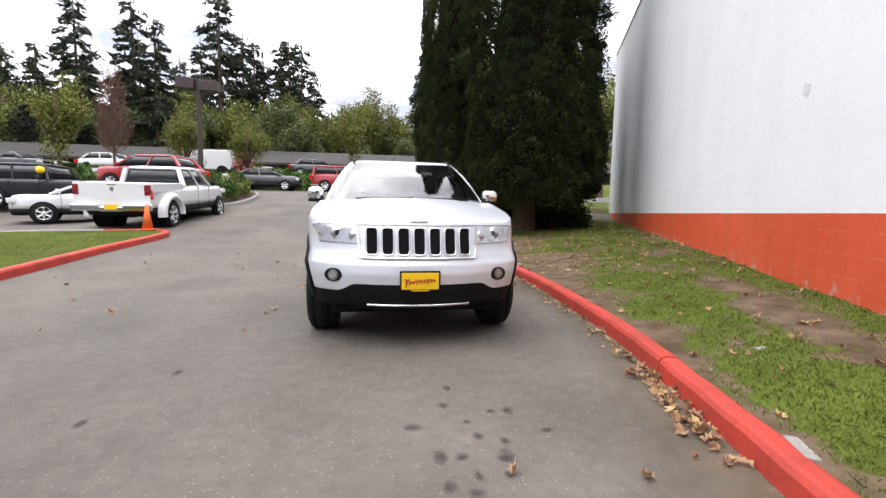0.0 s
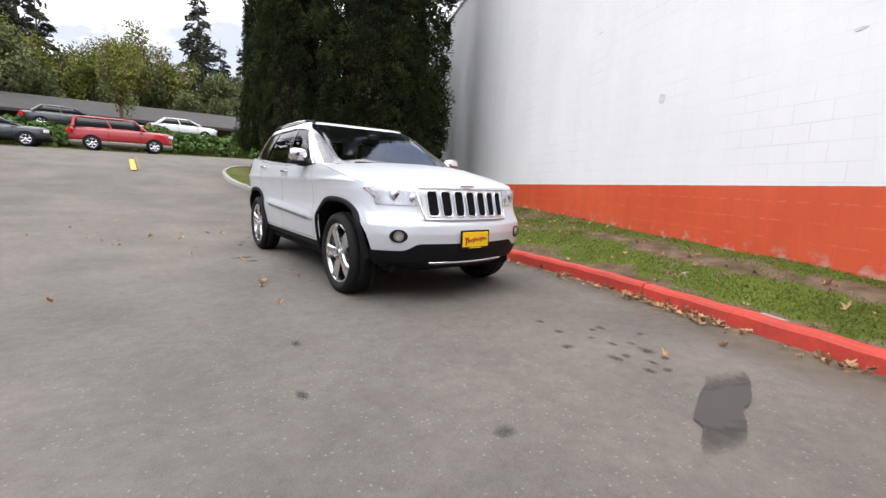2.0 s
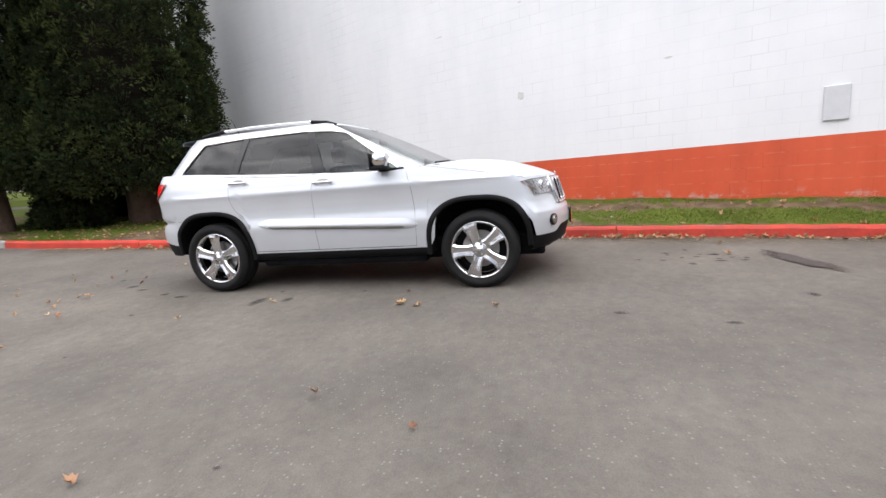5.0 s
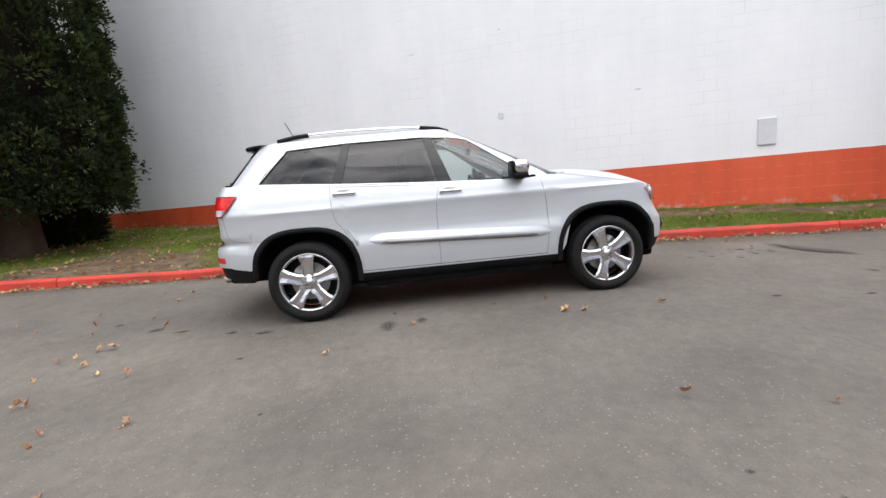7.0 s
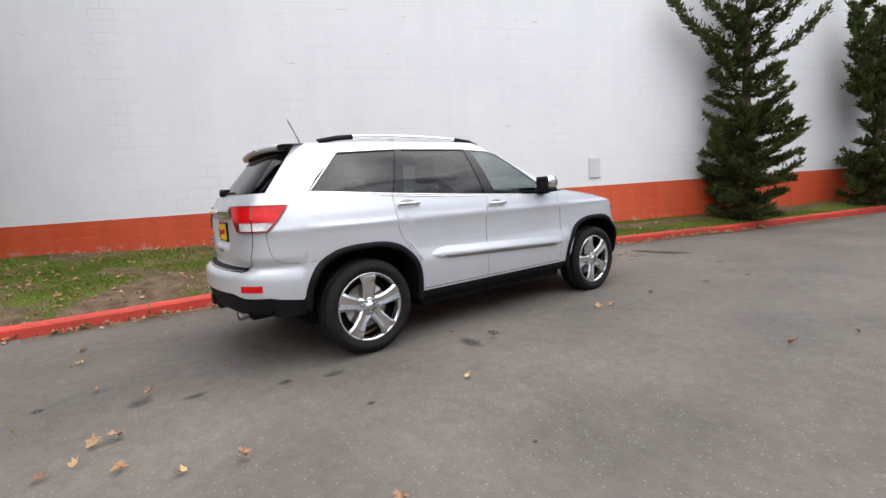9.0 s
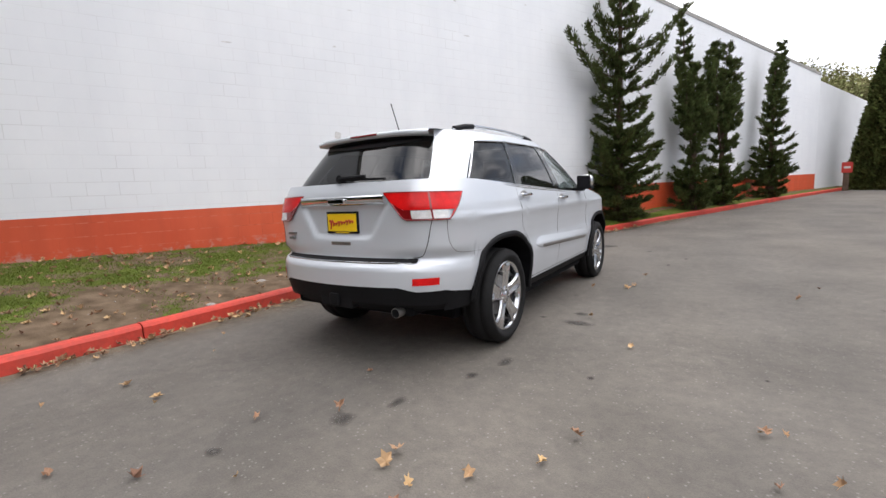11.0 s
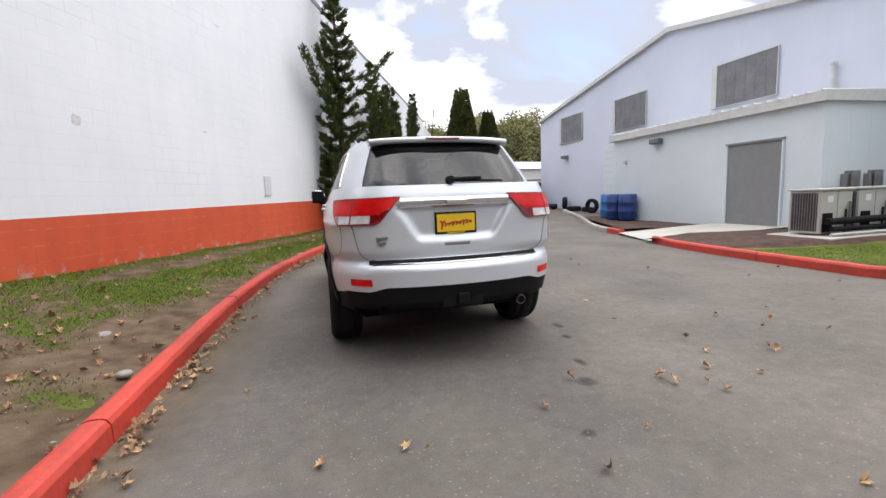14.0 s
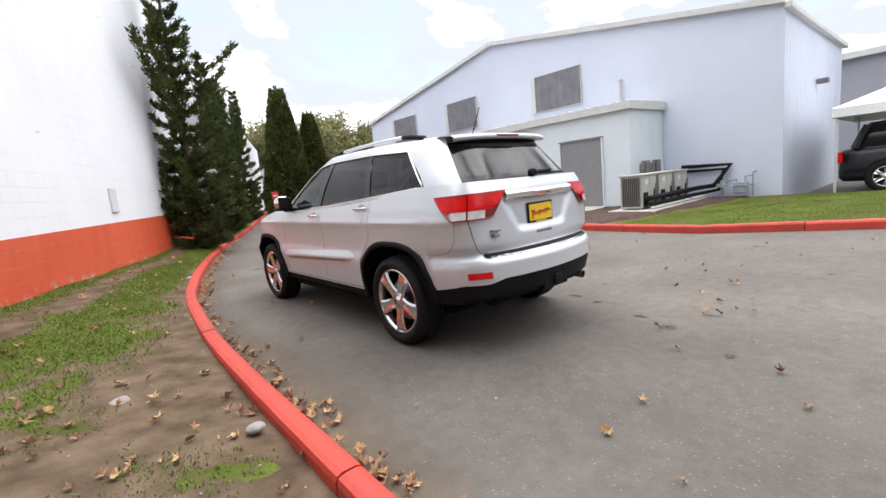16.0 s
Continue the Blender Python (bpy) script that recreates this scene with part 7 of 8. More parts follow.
for k, x0 in enumerate((-8.35, -9.34, -10.33)):
    u = empty("cooling_unit", x0, -1.05, 0.225)
    part("case", boxes((-0.44, 0.38, -0.12, 0.45, 0.03, 0.84), bevel=0.015), CASE, u)
    part("lid", boxes((-0.47, 0.41, -0.15, 0.48, 0.84, 0.88), bevel=0.012), CASE, u)
    part("coil", boxes((0.376, 0.388, -0.07, 0.40, 0.08, 0.80)), DARKCOIL, u, "dark finned coil behind the louvres")
    for j in range(10):
        part("louvre", boxes((0.388, 0.398, -0.062 + j * 0.049, -0.050 + j * 0.049, 0.08, 0.80)), STEEL, u)
    part("service_panel", boxes((0.06, 0.32, 0.45, 0.463, 0.06, 0.42), bevel=0.008), BLACKTRIM, u)
    part("valve", rod(bmesh.new(), (0.18, 0.46, 0.28), (0.18, 0.52, 0.28), 0.05, 0.04, 12), STEEL, u)
    part("label", boxes((0.06, 0.20, 0.45, 0.4535, 0.62, 0.74)), WHITEPAINT, u)
    part("panel_seam", boxes((-0.06, -0.052, 0.449, 0.4525, 0.05, 0.83)), DARKCOIL, u)
    part("pipe", rod(bmesh.new(), (-0.32, 0.49, 0.05), (-0.32, 0.49, 0.62), 0.022), STEEL, u)
    part("pipe", rod(bmesh.new(), (-0.24, 0.48, 0.05), (-0.24, 0.48, 0.48), 0.016), BLACKTRIM, u)
    tagged(u, "beige metal cooling unit with louvred side on a slab", "air conditioner", group="cooling units")
for x in (-10.2, -10.9):
    b_ = part("switch_box", boxes((x - 0.13, x + 0.13, -1.60, -1.44, 1.05, 1.45), (x + 0.15, x + 0.24, -1.60, -1.48, 1.10, 1.38), (x - 0.02, x + 0.02, -1.6, -1.56, 0.4, 1.05), bevel=0.012), STEEL)
    tagged(b_, "grey electrical switch box on the annex wall", "switch box")
ducts = empty("pipe_run", 0, 0, 0)
tube("pipe", [(-7.95, -0.45, 0.5), (-11.0, -0.42, 0.52), (-11.35, -0.1, 0.55), (-11.42, 0.3, 1.12), (-11.45, -1.0, 1.14)], 0.07, BLACKTRIM, ducts)
tube("pipe", [(-8.0, -0.42, 0.36), (-11.0, -0.38, 0.36), (-11.42, 0.0, 0.42), (-11.45, 0.12, 1.0), (-11.47, -1.0, 1.0)], 0.05, BLACKTRIM, ducts)
tube("pipe", [(-7.9, -0.35, 0.27), (-11.2, -0.3, 0.28)], 0.025, TRIM, ducts)
tagged(ducts, "black insulated pipes running to the wall", "pipes")
meter = empty("gas_meter", -11.25, 0.42, 0.2)
PIPEGREY = material("grey_painted_pipe", (0.26, 0.29, 0.31), rough=0.55, vary=0.15)
part("meter_body", boxes((-0.12, 0.12, 0.02, 0.34, 0.10, 0.42), (-0.14, 0.14, 0.0, 0.36, 0.30, 0.345), bevel=0.03), PIPEGREY, meter)
part("regulator", rod(rod(bmesh.new(), (0, -0.28, 0.30), (0, -0.28, 0.38), 0.14, 0.14, 20), (0, -0.28, 0.36), (0, -0.28, 0.48), 0.05, 0.05, 12), PIPEGREY, meter)
tube("pipe", [(0, -0.28, -0.05), (0, -0.28, 0.30)], 0.022, PIPEGREY, meter)
tube("pipe", [(0, -0.28, 0.30), (0, -0.10, 0.46), (0, 0.08, 0.50), (0, 0.08, 0.40)], 0.022, PIPEGREY, meter)
tube("pipe", [(0, 0.28, 0.40), (0, 0.28, 0.56), (0, 0.44, 0.58), (0, 0.46, 0.66), (-0.30, 0.46, 0.68)], 0.024, PIPEGREY, meter)
tube("pipe", [(0, 0.46, 0.62), (0, 0.46, -0.05)], 0.022, PIPEGREY, meter)
part("valve", boxes((-0.03, 0.03, 0.43, 0.49, 0.30, 0.36), (0.03, 0.05, 0.40, 0.52, 0.32, 0.34), bevel=0.008), STEEL, meter)
tagged(meter, "grey gas meter with a round regulator and bent pipes", "gas meter")
DR = ((-9.45, -8.98, BLUE, "bright blue plastic drum"), (-9.02, -8.02, NAVY, "navy blue plastic drum"), (-9.05, -7.38, NAVY, "navy blue plastic drum"))
for x, y, mat, label in DR:
    d = part("drum", lathe(((0.0, 0.02), (0.0, 0.27), (0.05, 0.29), (0.28, 0.29), (0.30, 0.30), (0.32, 0.29), (0.58, 0.29), (0.60, 0.30), (0.62, 0.29), (0.85, 0.285), (0.88, 0.26), (0.86, 0.24), (0.86, 0.01)), 28), mat, smooth=True)
    d.data.transform(Matrix.Rotation(radians(-90), 4, "Y"))
    d.matrix_basis = pose(x, y, 0.17)
    tagged(d, label + " beside the building", "drum", group="drums")
g2 = random.Random(4)
for k in range(9):
    x, y = -11.0 - 0.5 * (k % 2) + g2.uniform(-0.3, 0.3), -12.6 - k * 0.85
    t_ = part("tyre", lathe(((-0.1, 0.2), (-0.11, 0.3), (-0.06, 0.34), (0.06, 0.34), (0.11, 0.3), (0.1, 0.2), (-0.1, 0.2)), 24), RUBBER, smooth=True)
    t_.matrix_basis = pose(x, y, land(x, y) + (0.11 if k % 3 else 0.33), 0, 90 if k % 3 else 0, g2.uniform(0, 180))
    tagged(t_, "old black tyre lying by the building", "tyre", group="old tyres")

tent = empty("canopy_tent", -14.7, 4.65, 0.12, 2)
bm = bmesh.new()
a = [bm.verts.new((x, y, 2.15)) for x, y in ((-2.6, -2.4), (2.6, -2.4), (2.6, 2.4), (-2.6, 2.4))]
b = [bm.verts.new((x, y, 1.92)) for x, y in ((-2.6, -2.4), (2.6, -2.4), (2.6, 2.4), (-2.6, 2.4))]
r = [bm.verts.new((-0.6, 0, 3.15)), bm.verts.new((0.6, 0, 3.15))]
for q in ((a[0], a[1], r[1], r[0]), (a[1], a[2], r[1]), (a[2], a[3], r[0], r[1]), (a[3], a[0], r[0])):
    bm.faces.new(q)
for i in range(4):
    bm.faces.new((a[i], a[(i + 1) % 4], b[(i + 1) % 4], b[i]))
part("canopy", bm, CANVAS, tent, "white cloth canopy with a short valance")
for x, y in ((-2.5, -2.3), (2.5, -2.3), (2.5, 2.3), (-2.5, 2.3)):
    part("leg", rod(bmesh.new(), (x, y, 0), (x, y, 2.1), 0.03), TRIM, tent)
tagged(tent, "white canopy tent over a parked car", "tent")
dark_suv = vehicle("parked_car", 4.7, 1.9, 1.72, 1.12, 1.05, (-1.2, 2.1, -0.5, 1.8), BLACKPAINT, "black car under the white canopy tent", wheel_r=0.37)
park(dark_suv, -13.25, 4.75, 0.14, 178)
shed = empty("grey_building")
part("wall", boxes((-60, -24, -8, 7, 0, 5.0)), material("grey_building_wall", (0.30, 0.31, 0.34), rough=0.7, vary=0.08, scale=0.5), shed)
part("roof", boxes((-60.3, -23.7, -8.3, 7.3, 5.0, 5.25)), TRIM, shed)
tagged(shed, "grey flat-roofed building behind the tent", "building")

low_hall = block_wall("white_building", -36.0, -26.0, 5.6, 6.1, 18, "lower white block building at the end of the lane")
for ob in low_hall.children:
    ob.data.materials[0] = material("white_block_paint", (0.74, 0.75, 0.77), rough=0.6, vary=0.06, scale=0.6)
garage = empty("garage", -18.5, -40, 0.7, 12)
part("wall", boxes((-6, 6, -4, 4, -0.3, 2.9)), TRIM, garage)
bm = bmesh.new()
vs = [bm.verts.new(p) for p in ((-6.3, 4.3, 2.85), (6.3, 4.3, 2.85), (6.3, 0, 3.9), (-6.3, 0, 3.9), (-6.3, -4.3, 2.85), (6.3, -4.3, 2.85))]
for q in ((0, 1, 2, 3), (3, 2, 5, 4), (0, 3, 4), (1, 2, 5)):
    bm.faces.new([vs[i] for i in q])
part("roof", bm, material("pale_roof", (0.45, 0.46, 0.48), rough=0.6, vary=0.06), garage)
tagged(garage, "low white outbuilding with a pale roof", "building")
post = empty("sign_post", *wall_at(-24.6, 1.6), land(-7, -24) + 0.1)
part("post", boxes((-0.1, 0.1, -0.1, 0.1, 0, 0.95), bevel=0.02), BARK, post)
part("sign", boxes((-0.2, 0.2, 0.11, 0.125, 0.85, 1.35), bevel=0.01), REDINK, post, "small red and white sign")
part("bar", boxes((-0.12, 0.12, 0.126, 0.132, 1.05, 1.15)), TRIM, post)
tagged(post, "short brown post with a small red sign", "sign")

# wall fittings: a grey plate and a bare patch on the white wall
plate = part("wall_plate", boxes((-0.035, 0.0, -4.78, -4.50, 1.40, 1.86), bevel=0.01), GREYKERB)
plate.matrix_basis = pose(*wall_at(0), 0, 0, 0, WALL_TURN)
plate.data.materials[0] = material("grey_paint", (0.62, 0.63, 0.66), rough=0.6, vary=0.06)
tagged(plate, "pale grey metal plate on the white wall", "plate")
chip = random.Random(8)
BARE = material("bare_block", (0.62, 0.61, 0.60), rough=0.9, vary=0.2, scale=12, grain=60, bump=0.5)
spots = [(0.05, 2.45, 0.17, 0.17)] + [(chip.uniform(-9, 8), chip.uniform(2.2, 6.0), chip.uniform(0.06, 0.30), chip.uniform(0.012, 0.035)) for k in range(16)]
for s, z, w, h in spots:
    n = 12
    ring_ = [(-0.004, s + 0.5 * w * math.cos(2 * math.pi * k / n) * chip.uniform(0.7, 1.15), z + 0.5 * h * math.sin(2 * math.pi * k / n) * chip.uniform(0.7, 1.15)) for k in range(n)]
    back_ = [(0.001, y, zz) for _, y, zz in ring_]
    c = mesh_object("chip", ring_ + back_, [tuple(range(n))] + [(k, (k + 1) % n, n + (k + 1) % n, n + k) for k in range(n)], BARE, big_hall)
    c.matrix_parent_inverse = Matrix.Identity(4)

# shrub bed beside the pickup
bed = []
for p, n in zip(kb_line, kb_normal):
    bed.append([(p[0] + n[0] * 0.15 + (-9.5 - p[0]) * t, p[1] + n[1] * 0.15 + (17.0 - p[1]) * t, land(p[0], p[1]) + 0.12 + 0.25 * t) for t in np.linspace(0, 1, 8)])
tagged(grid_object("shrub_bed", bed, MULCH), "brown soil bed with low shrubs", "flower bed", kind="structure")
for k, (x, y, size, mat, label) in enumerate(((-7.0, 15.6, 0.75, HEDGE, "low green shrub"), (-6.9, 16.9, 0.8, FOLIAGE_SPRING, "low golden-green shrub"), (-7.3, 18.2, 0.85, HEDGE, "low green shrub"), (-8.4, 16.2, 0.9, FOLIAGE_OLIVE, "low olive shrub"), (-8.8, 18.4, 0.9, HEDGE, "low green shrub"))):
    gg = np.random.default_rng(40 + k)
    v, f = round_crown(gg, 1500, size, size * 0.75, size * 0.55, 0.055)
    s_ = mesh_object("shrub", v, f, mat)
    s_.matrix_basis = pose(x, y, land(x, y) + 0.2)
    tagged(s_, label + " in the bed", "shrub", group="shrubs in the bed")
white_bin = part("utility_box", boxes((-0.25, 0.25, -0.2, 0.2, 0, 0.9), bevel=0.03), WHITEPAINT)
white_bin.matrix_basis = pose(-7.9, 19.0, land(-7.9, 19) + 0.15)
tagged(white_bin, "white utility box among shrubs", "utility box")
dash = part("lane_mark", boxes((-0.09, 0.09, -1.5, 1.5, 0.0, 0.006)), material("yellow_road_paint", (0.55, 0.36, 0.06), rough=0.8, vary=0.2))
dash.matrix_basis = pose(-2.1, 16.2, land(-2.1, 16.2) + 0.03, 8.5)
tagged(dash, "worn yellow lane mark on the asphalt", "road marking", kind="structure")

# ---- on the ground: damp stains, spots, dry leaves, grass ----
def blot(name, x, y, rx, ry, turn, seed, mat, rows=16, lift=0.010):
    g = random.Random(seed)
    n = 36
    ph = [g.uniform(0, 6.28) for _ in range(4)]
    pts = []
    for k in range(n):
        a = 2 * math.pi * k / n
        r_ = 1 + 0.16 * math.sin(2 * a + ph[0]) + 0.12 * math.sin(3 * a + ph[1]) + 0.08 * math.sin(6 * a + ph[2]) + 0.05 * math.sin(11 * a + ph[3])
        px, py = rx * r_ * math.cos(a), ry * r_ * math.sin(a)
        c, s = math.cos(radians(turn)), math.sin(radians(turn))
        wx, wy = x + px * c - py * s, y + px * s + py * c
        pts.append((wx, wy, land(wx, wy) + 0.006 * math.sin(1.3 * wx + 0.7) * math.sin(0.9 * wy) + lift))
    ob = mesh_object(name, pts, [tuple(range(n))], mat)
    return ob


LANEPAINT = material("faded_yellow_road_paint", (0.16, 0.13, 0.075), rough=0.8, vary=0.25, scale=6, grain=60)
lane_rows = [[(x, y, land(x, y) + 0.006 * math.sin(1.3 * x + 0.7) * math.sin(0.9 * y) + 0.022) for x in (-1.95, -1.87)] for y in np.linspace(15.2, 19.4, 18)]
tagged(grid_object("lane_line", lane_rows, LANEPAINT), "faded yellow line painted on the asphalt", "road marking", kind="structure")
big_stain = blot("damp_stain", -0.12, -4.53, 0.58, 0.125, 18, 3, WETSTAIN, lift=0.011)
tagged(big_stain, "dark damp stain on the asphalt", "stain", kind="structure")
SOFTSPOT = soft_edged(material("old_oil_spot", (0.075, 0.069, 0.064), rough=0.85, vary=0.2, scale=8, grain=120, spec=0.2), -0.1, 0.68)
spot_g = random.Random(12)
SPOTS = [(-0.17, -3.58, 0.07), (0.04, -3.34, 0.055), (0.26, -3.9, 0.08), (0.10, -3.1, 0.05), (0.4, -3.45, 0.06), (-0.05, -4.1, 0.06), (0.55, -3.7, 0.05), (-1.25, -4.1, 0.07), (-1.69, -2.64, 0.06), (-1.88, -3.33, 0.06), (-0.64, 3.04, 0.11), (-0.78, 2.75, 0.08), (-1.3, 0.75, 0.15), (-1.25, 0.45, 0.09), (-1.1, 1.9, 0.10), (-1.0, 2.2, 0.07), (-0.3, 3.6, 0.06)]
SPOTS += [(0.16, -3.70, 0.05), (-0.06, -3.87, 0.07), (0.29, -3.77, 0.045), (0.24, -3.92, 0.05), (0.09, -4.03, 0.05), (0.04, -3.88, 0.045), (0.14, -3.55, 0.04), (0.06, -4.15, 0.05), (0.30, -3.45, 0.04), (0.23, -4.05, 0.04)]
SPOTS += [(spot_g.uniform(-4.5, 1.4), spot_g.uniform(-6, 6), spot_g.uniform(0.02, 0.05)) for k in range(16)]
for k, (x, y, r_) in enumerate(SPOTS):
    s_ = blot("oil_spot", x, y, r_ * 1.4, r_ * 0.8, spot_g.uniform(0, 180), k, SOFTSPOT, lift=0.004)
    tagged(s_, "small dark oil spot on the asphalt", "stain", kind="structure")


def dusty(m):
    """Lets a film of dust thin out raggedly where the sheet's "cover" value falls."""
    nodes, links = m.node_tree.nodes, m.node_tree.links
    b, out = nodes["Principled BSDF"], nodes["Material Output"]
    at, n, tc = nodes.new("ShaderNodeAttribute"), nodes.new("ShaderNodeTexNoise"), nodes.new("ShaderNodeTexCoord")
    at.attribute_name = "cover"
    n.inputs["Scale"].default_value, n.inputs["Detail"].default_value = 7, 8
    links.new(tc.outputs["Object"], n.inputs["Vector"])
    mul = nodes.new("ShaderNodeMath")
    mul.operation = "MULTIPLY"
    links.new(at.outputs["Fac"], mul.inputs[0])
    links.new(n.outputs["Fac"], mul.inputs[1])
    see, mix = nodes.new("ShaderNodeBsdfTransparent"), nodes.new("ShaderNodeMixShader")
    links.new(mul.outputs[0], mix.inputs[0])
    links.new(see.outputs[0], mix.inputs[1])
    links.new(b.outputs[0], mix.inputs[2])
    links.new(mix.outputs[0], out.inputs[0])
    return m


DUST = dusty(material("tan_gutter_dust", (0.190, 0.145, 0.100), rough=1.0, vary=0.3, scale=4, grain=60, spec=0.1))
dust_rows, covers = [], []
for p, n in zip(kr_line, kr_normal):
    if -12 < p[1] < 8:
        wide = 0.50 + 0.18 * math.sin(1.1 * p[1])
        dust_rows.append([])
        for k in range(7):
            x, y = p[0] - n[0] * (wide * k / 6 - 0.01), p[1] - n[1] * (wide * k / 6 - 0.01)
            dust_rows[-1].append((x, y, land(x, y) + 0.006 * math.sin(1.3 * x + 0.7) * math.sin(0.9 * y) + 0.005))
            covers.append(1.5 * (1 - k / 6) ** 1.5)
dust = grid_object("gutter_dust", dust_rows, DUST)
dust.data.attributes.new("cover", "FLOAT", "POINT").data.foreach_set("value", covers)
tagged(dust, "tan dust and grit gathered along the red kerb", "dirt", kind="structure")


def leaf_shape():
    """A small curled maple leaf: five points round a stalk."""
    tips = ((0, 1.0), (0.30, 0.52), (0.85, 0.55), (0.52, 0.12), (0.62, -0.45), (0.12, -0.32), (0.02, -0.85), (-0.02, -0.85), (-0.12, -0.32), (-0.62, -0.45), (-0.52, 0.12), (-0.85, 0.55), (-0.30, 0.52))
    return np.array([(x, y, 0.30 * (x * x + y * y) + 0.18 * math.sin(4 * x + 2 * y)) for x, y in tips] + [(0, 0, 0.02)])


LEAF = leaf_shape()


def leaf_litter(name, places, label):
    g = np.random.default_rng(17)
    vs, fs = [], []
    for x, y, z, size in places:
        a, t1, t2 = g.random() * 6.28, g.normal(0, 0.35), g.normal(0, 0.35)
        R_ = np.array(Euler((t1, t2, a)).to_matrix())
        q = LEAF + np.append(g.normal(0, 0.11, (13, 3)), [[0, 0, 0]], 0)
        q[:, 2] += g.uniform(0.1, 0.9) * np.abs(q[:, 0]) + g.uniform(-0.3, 0.5) * q[:, 1] ** 2
        q[:, 0] *= g.uniform(0.55, 1.0)
        p = (q * size) @ R_.T
        p[:, 2] += z - p[:, 2].min() + 0.004
        p[:, :2] += (x, y)
        k = len(vs) * 14
        vs.append(p)
        fs += [(k + i, k + (i + 1) % 13, k + 13) for i in range(13)]
    return tagged(mesh_object(name, np.concatenate(vs), fs, DRYLEAF), label, "leaves", kind="stuff")


lg = random.Random(33)
places = []
for i, (p, n) in enumerate(zip(kr_line, kr_normal)):
    if -9 < p[1] < 6.5:
        dens = 18 if p[1] > 1.2 else 20 if p[1] < -2.6 else 7
        for k in range(lg.randint(0, dens)):
            d = -abs(lg.gauss(0.0, 0.075)) - 0.03
            x, y = p[0] + n[0] * d + lg.uniform(-0.03, 0.03), p[1] + n[1] * d + lg.uniform(-0.12, 0.12)
            places.append((x, y, land(x, y) + 0.008 * (1 if d < -0.1 else 2), lg.uniform(0.022, 0.052)))
for x, y in ((-1.44, -0.81), (-1.49, -0.99), (-1.52, -1.67), (-1.83, 2.65), (-1.14, 3.27), (-1.43, -0.85), (0.63, 3.43), (-1.33, 3.47), (-1.51, 3.15), (-1.12, 3.16), (0.24, -4.05), (0.80, -4.15), (-1.37, 0.53), (-1.83, 1.21), (-0.2, 3.9), (0.2, 4.1), (-2.2, 3.1), (-2.6, 2.2)):
    places.append((x, y, land(x, y) + 0.01, lg.uniform(0.038, 0.05)))
for k in range(46):
    x, y = lg.uniform(-5.6, 1.8), lg.uniform(-1.5, 5.2) if k % 3 else lg.uniform(2.4, 4.8)
    places.append((x, y, land(x, y) + 0.008, lg.uniform(0.016, 0.045)))
leaf_litter("dry_leaves", places, "brown dry maple leaves on the asphalt and along the kerb")

# grass blades on both verges, thin over bare soil
def surface_points(rows, count, g, keep):
    rows = np.array(rows)
    nu, nv = rows.shape[:2]
    out = []
    area = np.linalg.norm(np.cross((rows[1:, :-1] - rows[:-1, :-1])[..., :3], (rows[:-1, 1:] - rows[:-1, :-1])[..., :3]), axis=2).ravel()
    pick = g.choice(len(area), count, p=area / area.sum())
    i, j = pick // (nv - 1), pick % (nv - 1)
    u, v = g.random(count)[:, None], g.random(count)[:, None]
    p = (rows[i, j] * (1 - u) + rows[i + 1, j] * u) * (1 - v) + (rows[i, j + 1] * (1 - u) + rows[i + 1, j + 1] * u) * v
    return p[[keep(q) for q in p]]


def grass(name, pts, h, label, seed):
    g = np.random.default_rng(seed)
    n = len(pts)
    a = g.random(n) * 6.28
    hh = h * (0.5 + g.random(n))
    w = 0.0020 + 0.0022 * g.random(n)
    lean = g.normal(0, 0.95, (n, 2)) * hh[:, None]
    d = np.stack([np.cos(a) * w, np.sin(a) * w, np.zeros(n)], 1)
    mid = pts + np.stack([lean[:, 0] * 0.35, lean[:, 1] * 0.35, hh * 0.6], 1)
    tip = pts + np.stack([lean[:, 0], lean[:, 1], hh * 0.9], 1)
    v = np.stack([pts - d, pts + d, mid + d * 0.7, mid - d * 0.7, tip], 1).reshape(-1, 3)
    k = np.arange(n)[:, None] * 5
    f = [tuple(q) for q in (k + np.array([[0, 1, 2, 3]])).tolist()] + [tuple(q) for q in (k + np.array([[3, 2, 4]])).tolist()]
    return tagged(mesh_object(name, v, f, GRASSBLADE), label, "grass", kind="stuff")


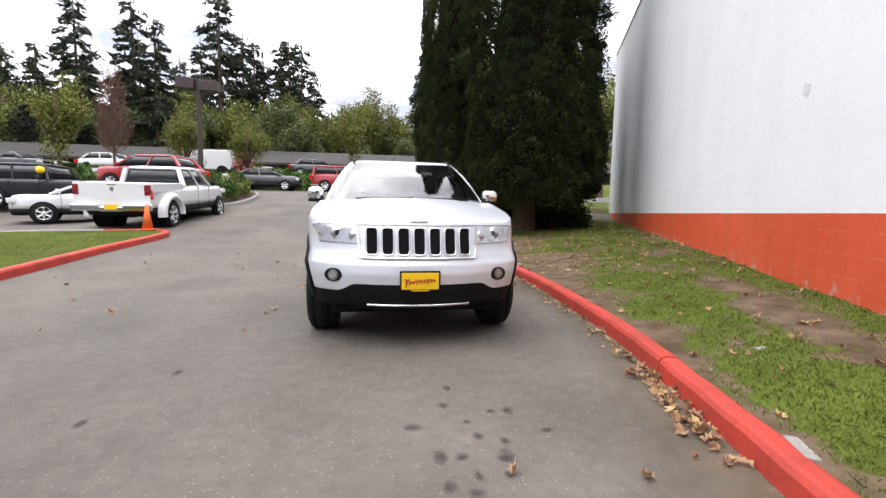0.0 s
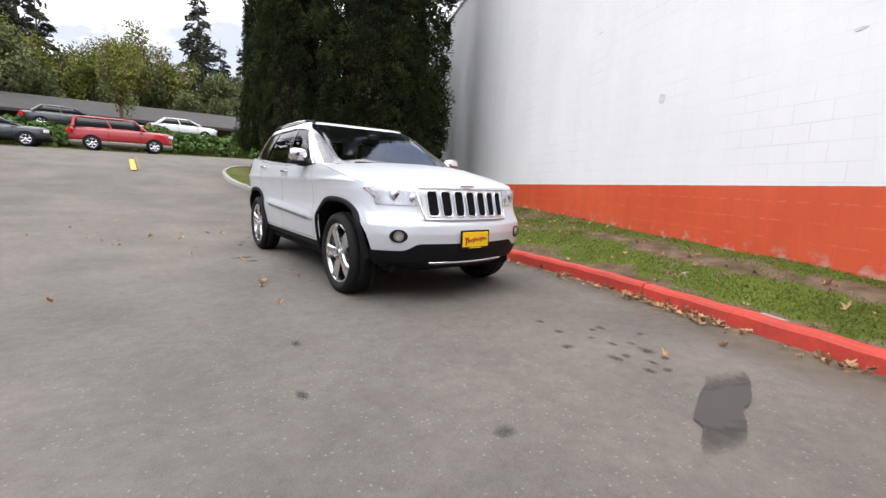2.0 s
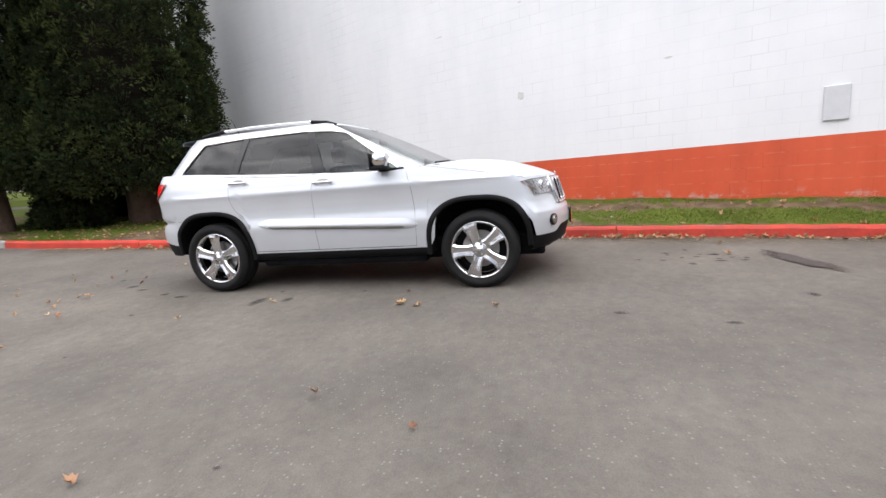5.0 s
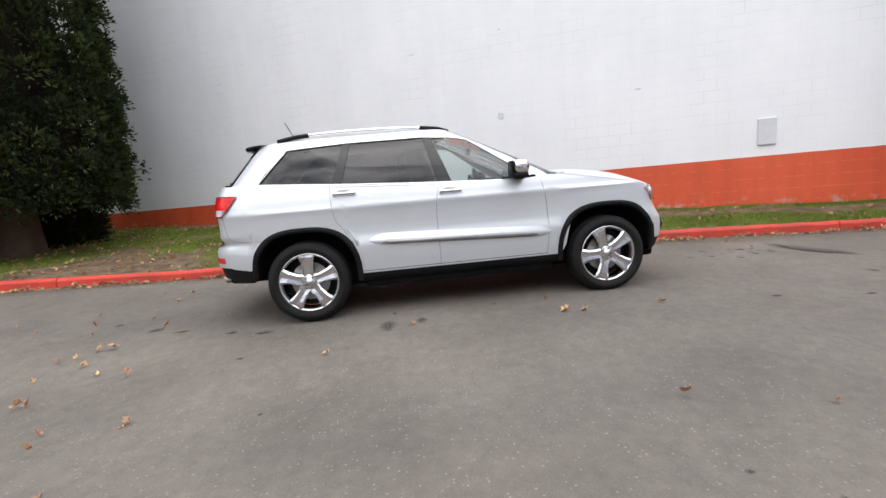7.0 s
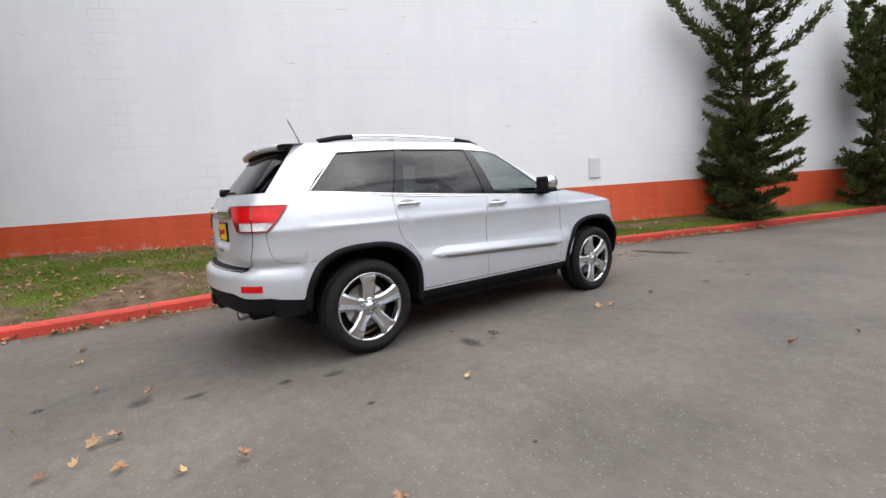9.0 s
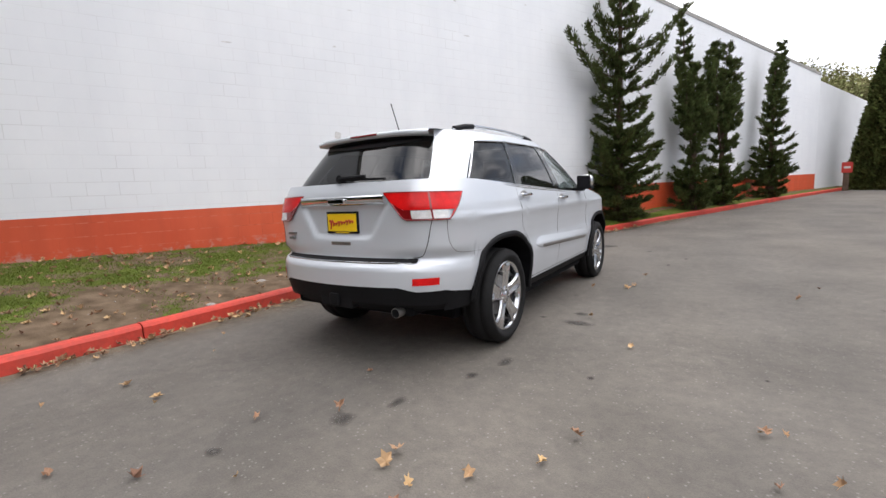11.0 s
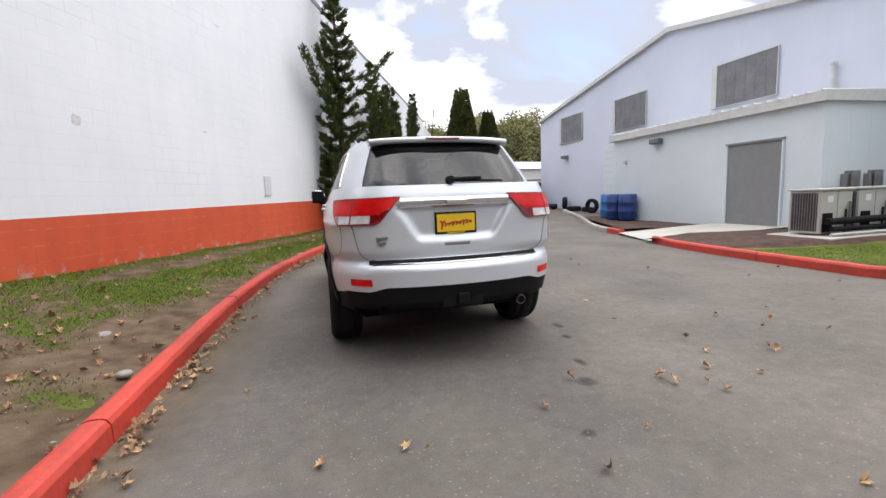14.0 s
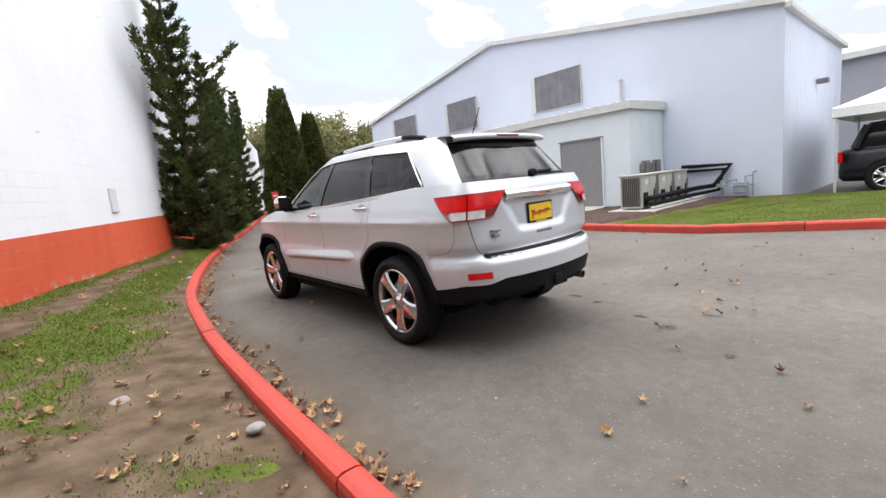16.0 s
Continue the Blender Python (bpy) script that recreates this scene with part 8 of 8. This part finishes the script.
gg = np.random.default_rng(77)
near_rows = [r for r in rows_r if -11 < r[0][1] < 11]
pts = surface_points(near_rows, 330000, gg, lambda q: q[3] < 0.12 + 0.42 * lg.random())
grass("grass_right", pts[:, :3], 0.022, "patchy short green grass on the verge", 1)
pts = surface_points([r for r in rows_l if r[0][1] > -3.5 and r[0][0] > -12], 190000, gg, lambda q: q[1] > -0.40 + 0.235 * (-5.75 - q[0]))
grass("grass_left", pts[:, :3], 0.012, "short green grass on the lawn", 2)
litter = surface_points([r for r in near_rows if r[0][1] > -7], 2600, gg, lambda q: True)
leaf_litter("lawn_leaves", [(q[0], q[1], q[2] + 0.005, lg.uniform(0.022, 0.055)) for q in litter if lg.random() < (0.50 if q[1] > 0.8 else 0.20)], "brown dry leaves lying on the grass verge")
STONE = material("pale_stone", (0.30, 0.28, 0.26), rough=0.9, vary=0.25, scale=20, grain=80, bump=0.4)
for k, (x, y, r_) in enumerate(((2.90, 1.09, 0.075), (2.36, 2.10, 0.055), (2.40, -3.15, 0.075), (3.25, -2.0, 0.04), (1.9, -4.9, 0.06), (3.5, -0.9, 0.05))):
    bm = bmesh.new()
    bmesh.ops.create_icosphere(bm, subdivisions=2, radius=r_)
    for v in bm.verts:
        v.co *= 1 + 0.35 * noise.noise(v.co * 14 + Vector((k, 0, 0)))
        v.co.z *= 0.55
    zz = land(x, y) + (0.16 if y < 0.5 else 0.10) + 0.04 * (x - 2)
    st = part("stone", bm, STONE, smooth=True)
    st.matrix_basis = pose(x, y, zz, 0, 0, 40 * k)
    tagged(st, "small pale stone lying in the grass", "stone", group="stones")
slab = part("concrete_scrap", boxes((-0.10, 0.10, -0.034, 0.034, 0, 0.02), bevel=0.006), GREYKERB)
slab.matrix_basis = pose(1.50, -4.22, land(1.50, -4.22) + 0.120, 3, 0, 66)
tagged(slab, "flat grey scrap of concrete lying behind the kerb", "rubble")
pg = np.random.default_rng(91)
bits = surface_points([r for r in near_rows if r[0][1] > -5], 700, pg, lambda q: q[3] > 0.35)
pv, pf = [], []
for k, q in enumerate(bits):
    size = 0.004 + 0.010 * pg.random() ** 3
    c = np.array(q[:3]) + (0, 0, size * 0.4)
    pv += [tuple(c + size * pg.uniform(0.6, 1.2) * np.array(d)) for d in ((1, 0, 0), (-1, 0, 0), (0, 1, 0), (0, -1, 0), (0, 0, 0.7), (0, 0, -0.7))]
    pf += [tuple(6 * k + i for i in t) for t in ((0, 2, 4), (2, 1, 4), (1, 3, 4), (3, 0, 4), (2, 0, 5), (1, 2, 5), (3, 1, 5), (0, 3, 5))]
tagged(mesh_object("pebbles", pv, pf, STONE), "pale pebbles scattered over bare soil", "pebbles", kind="stuff")
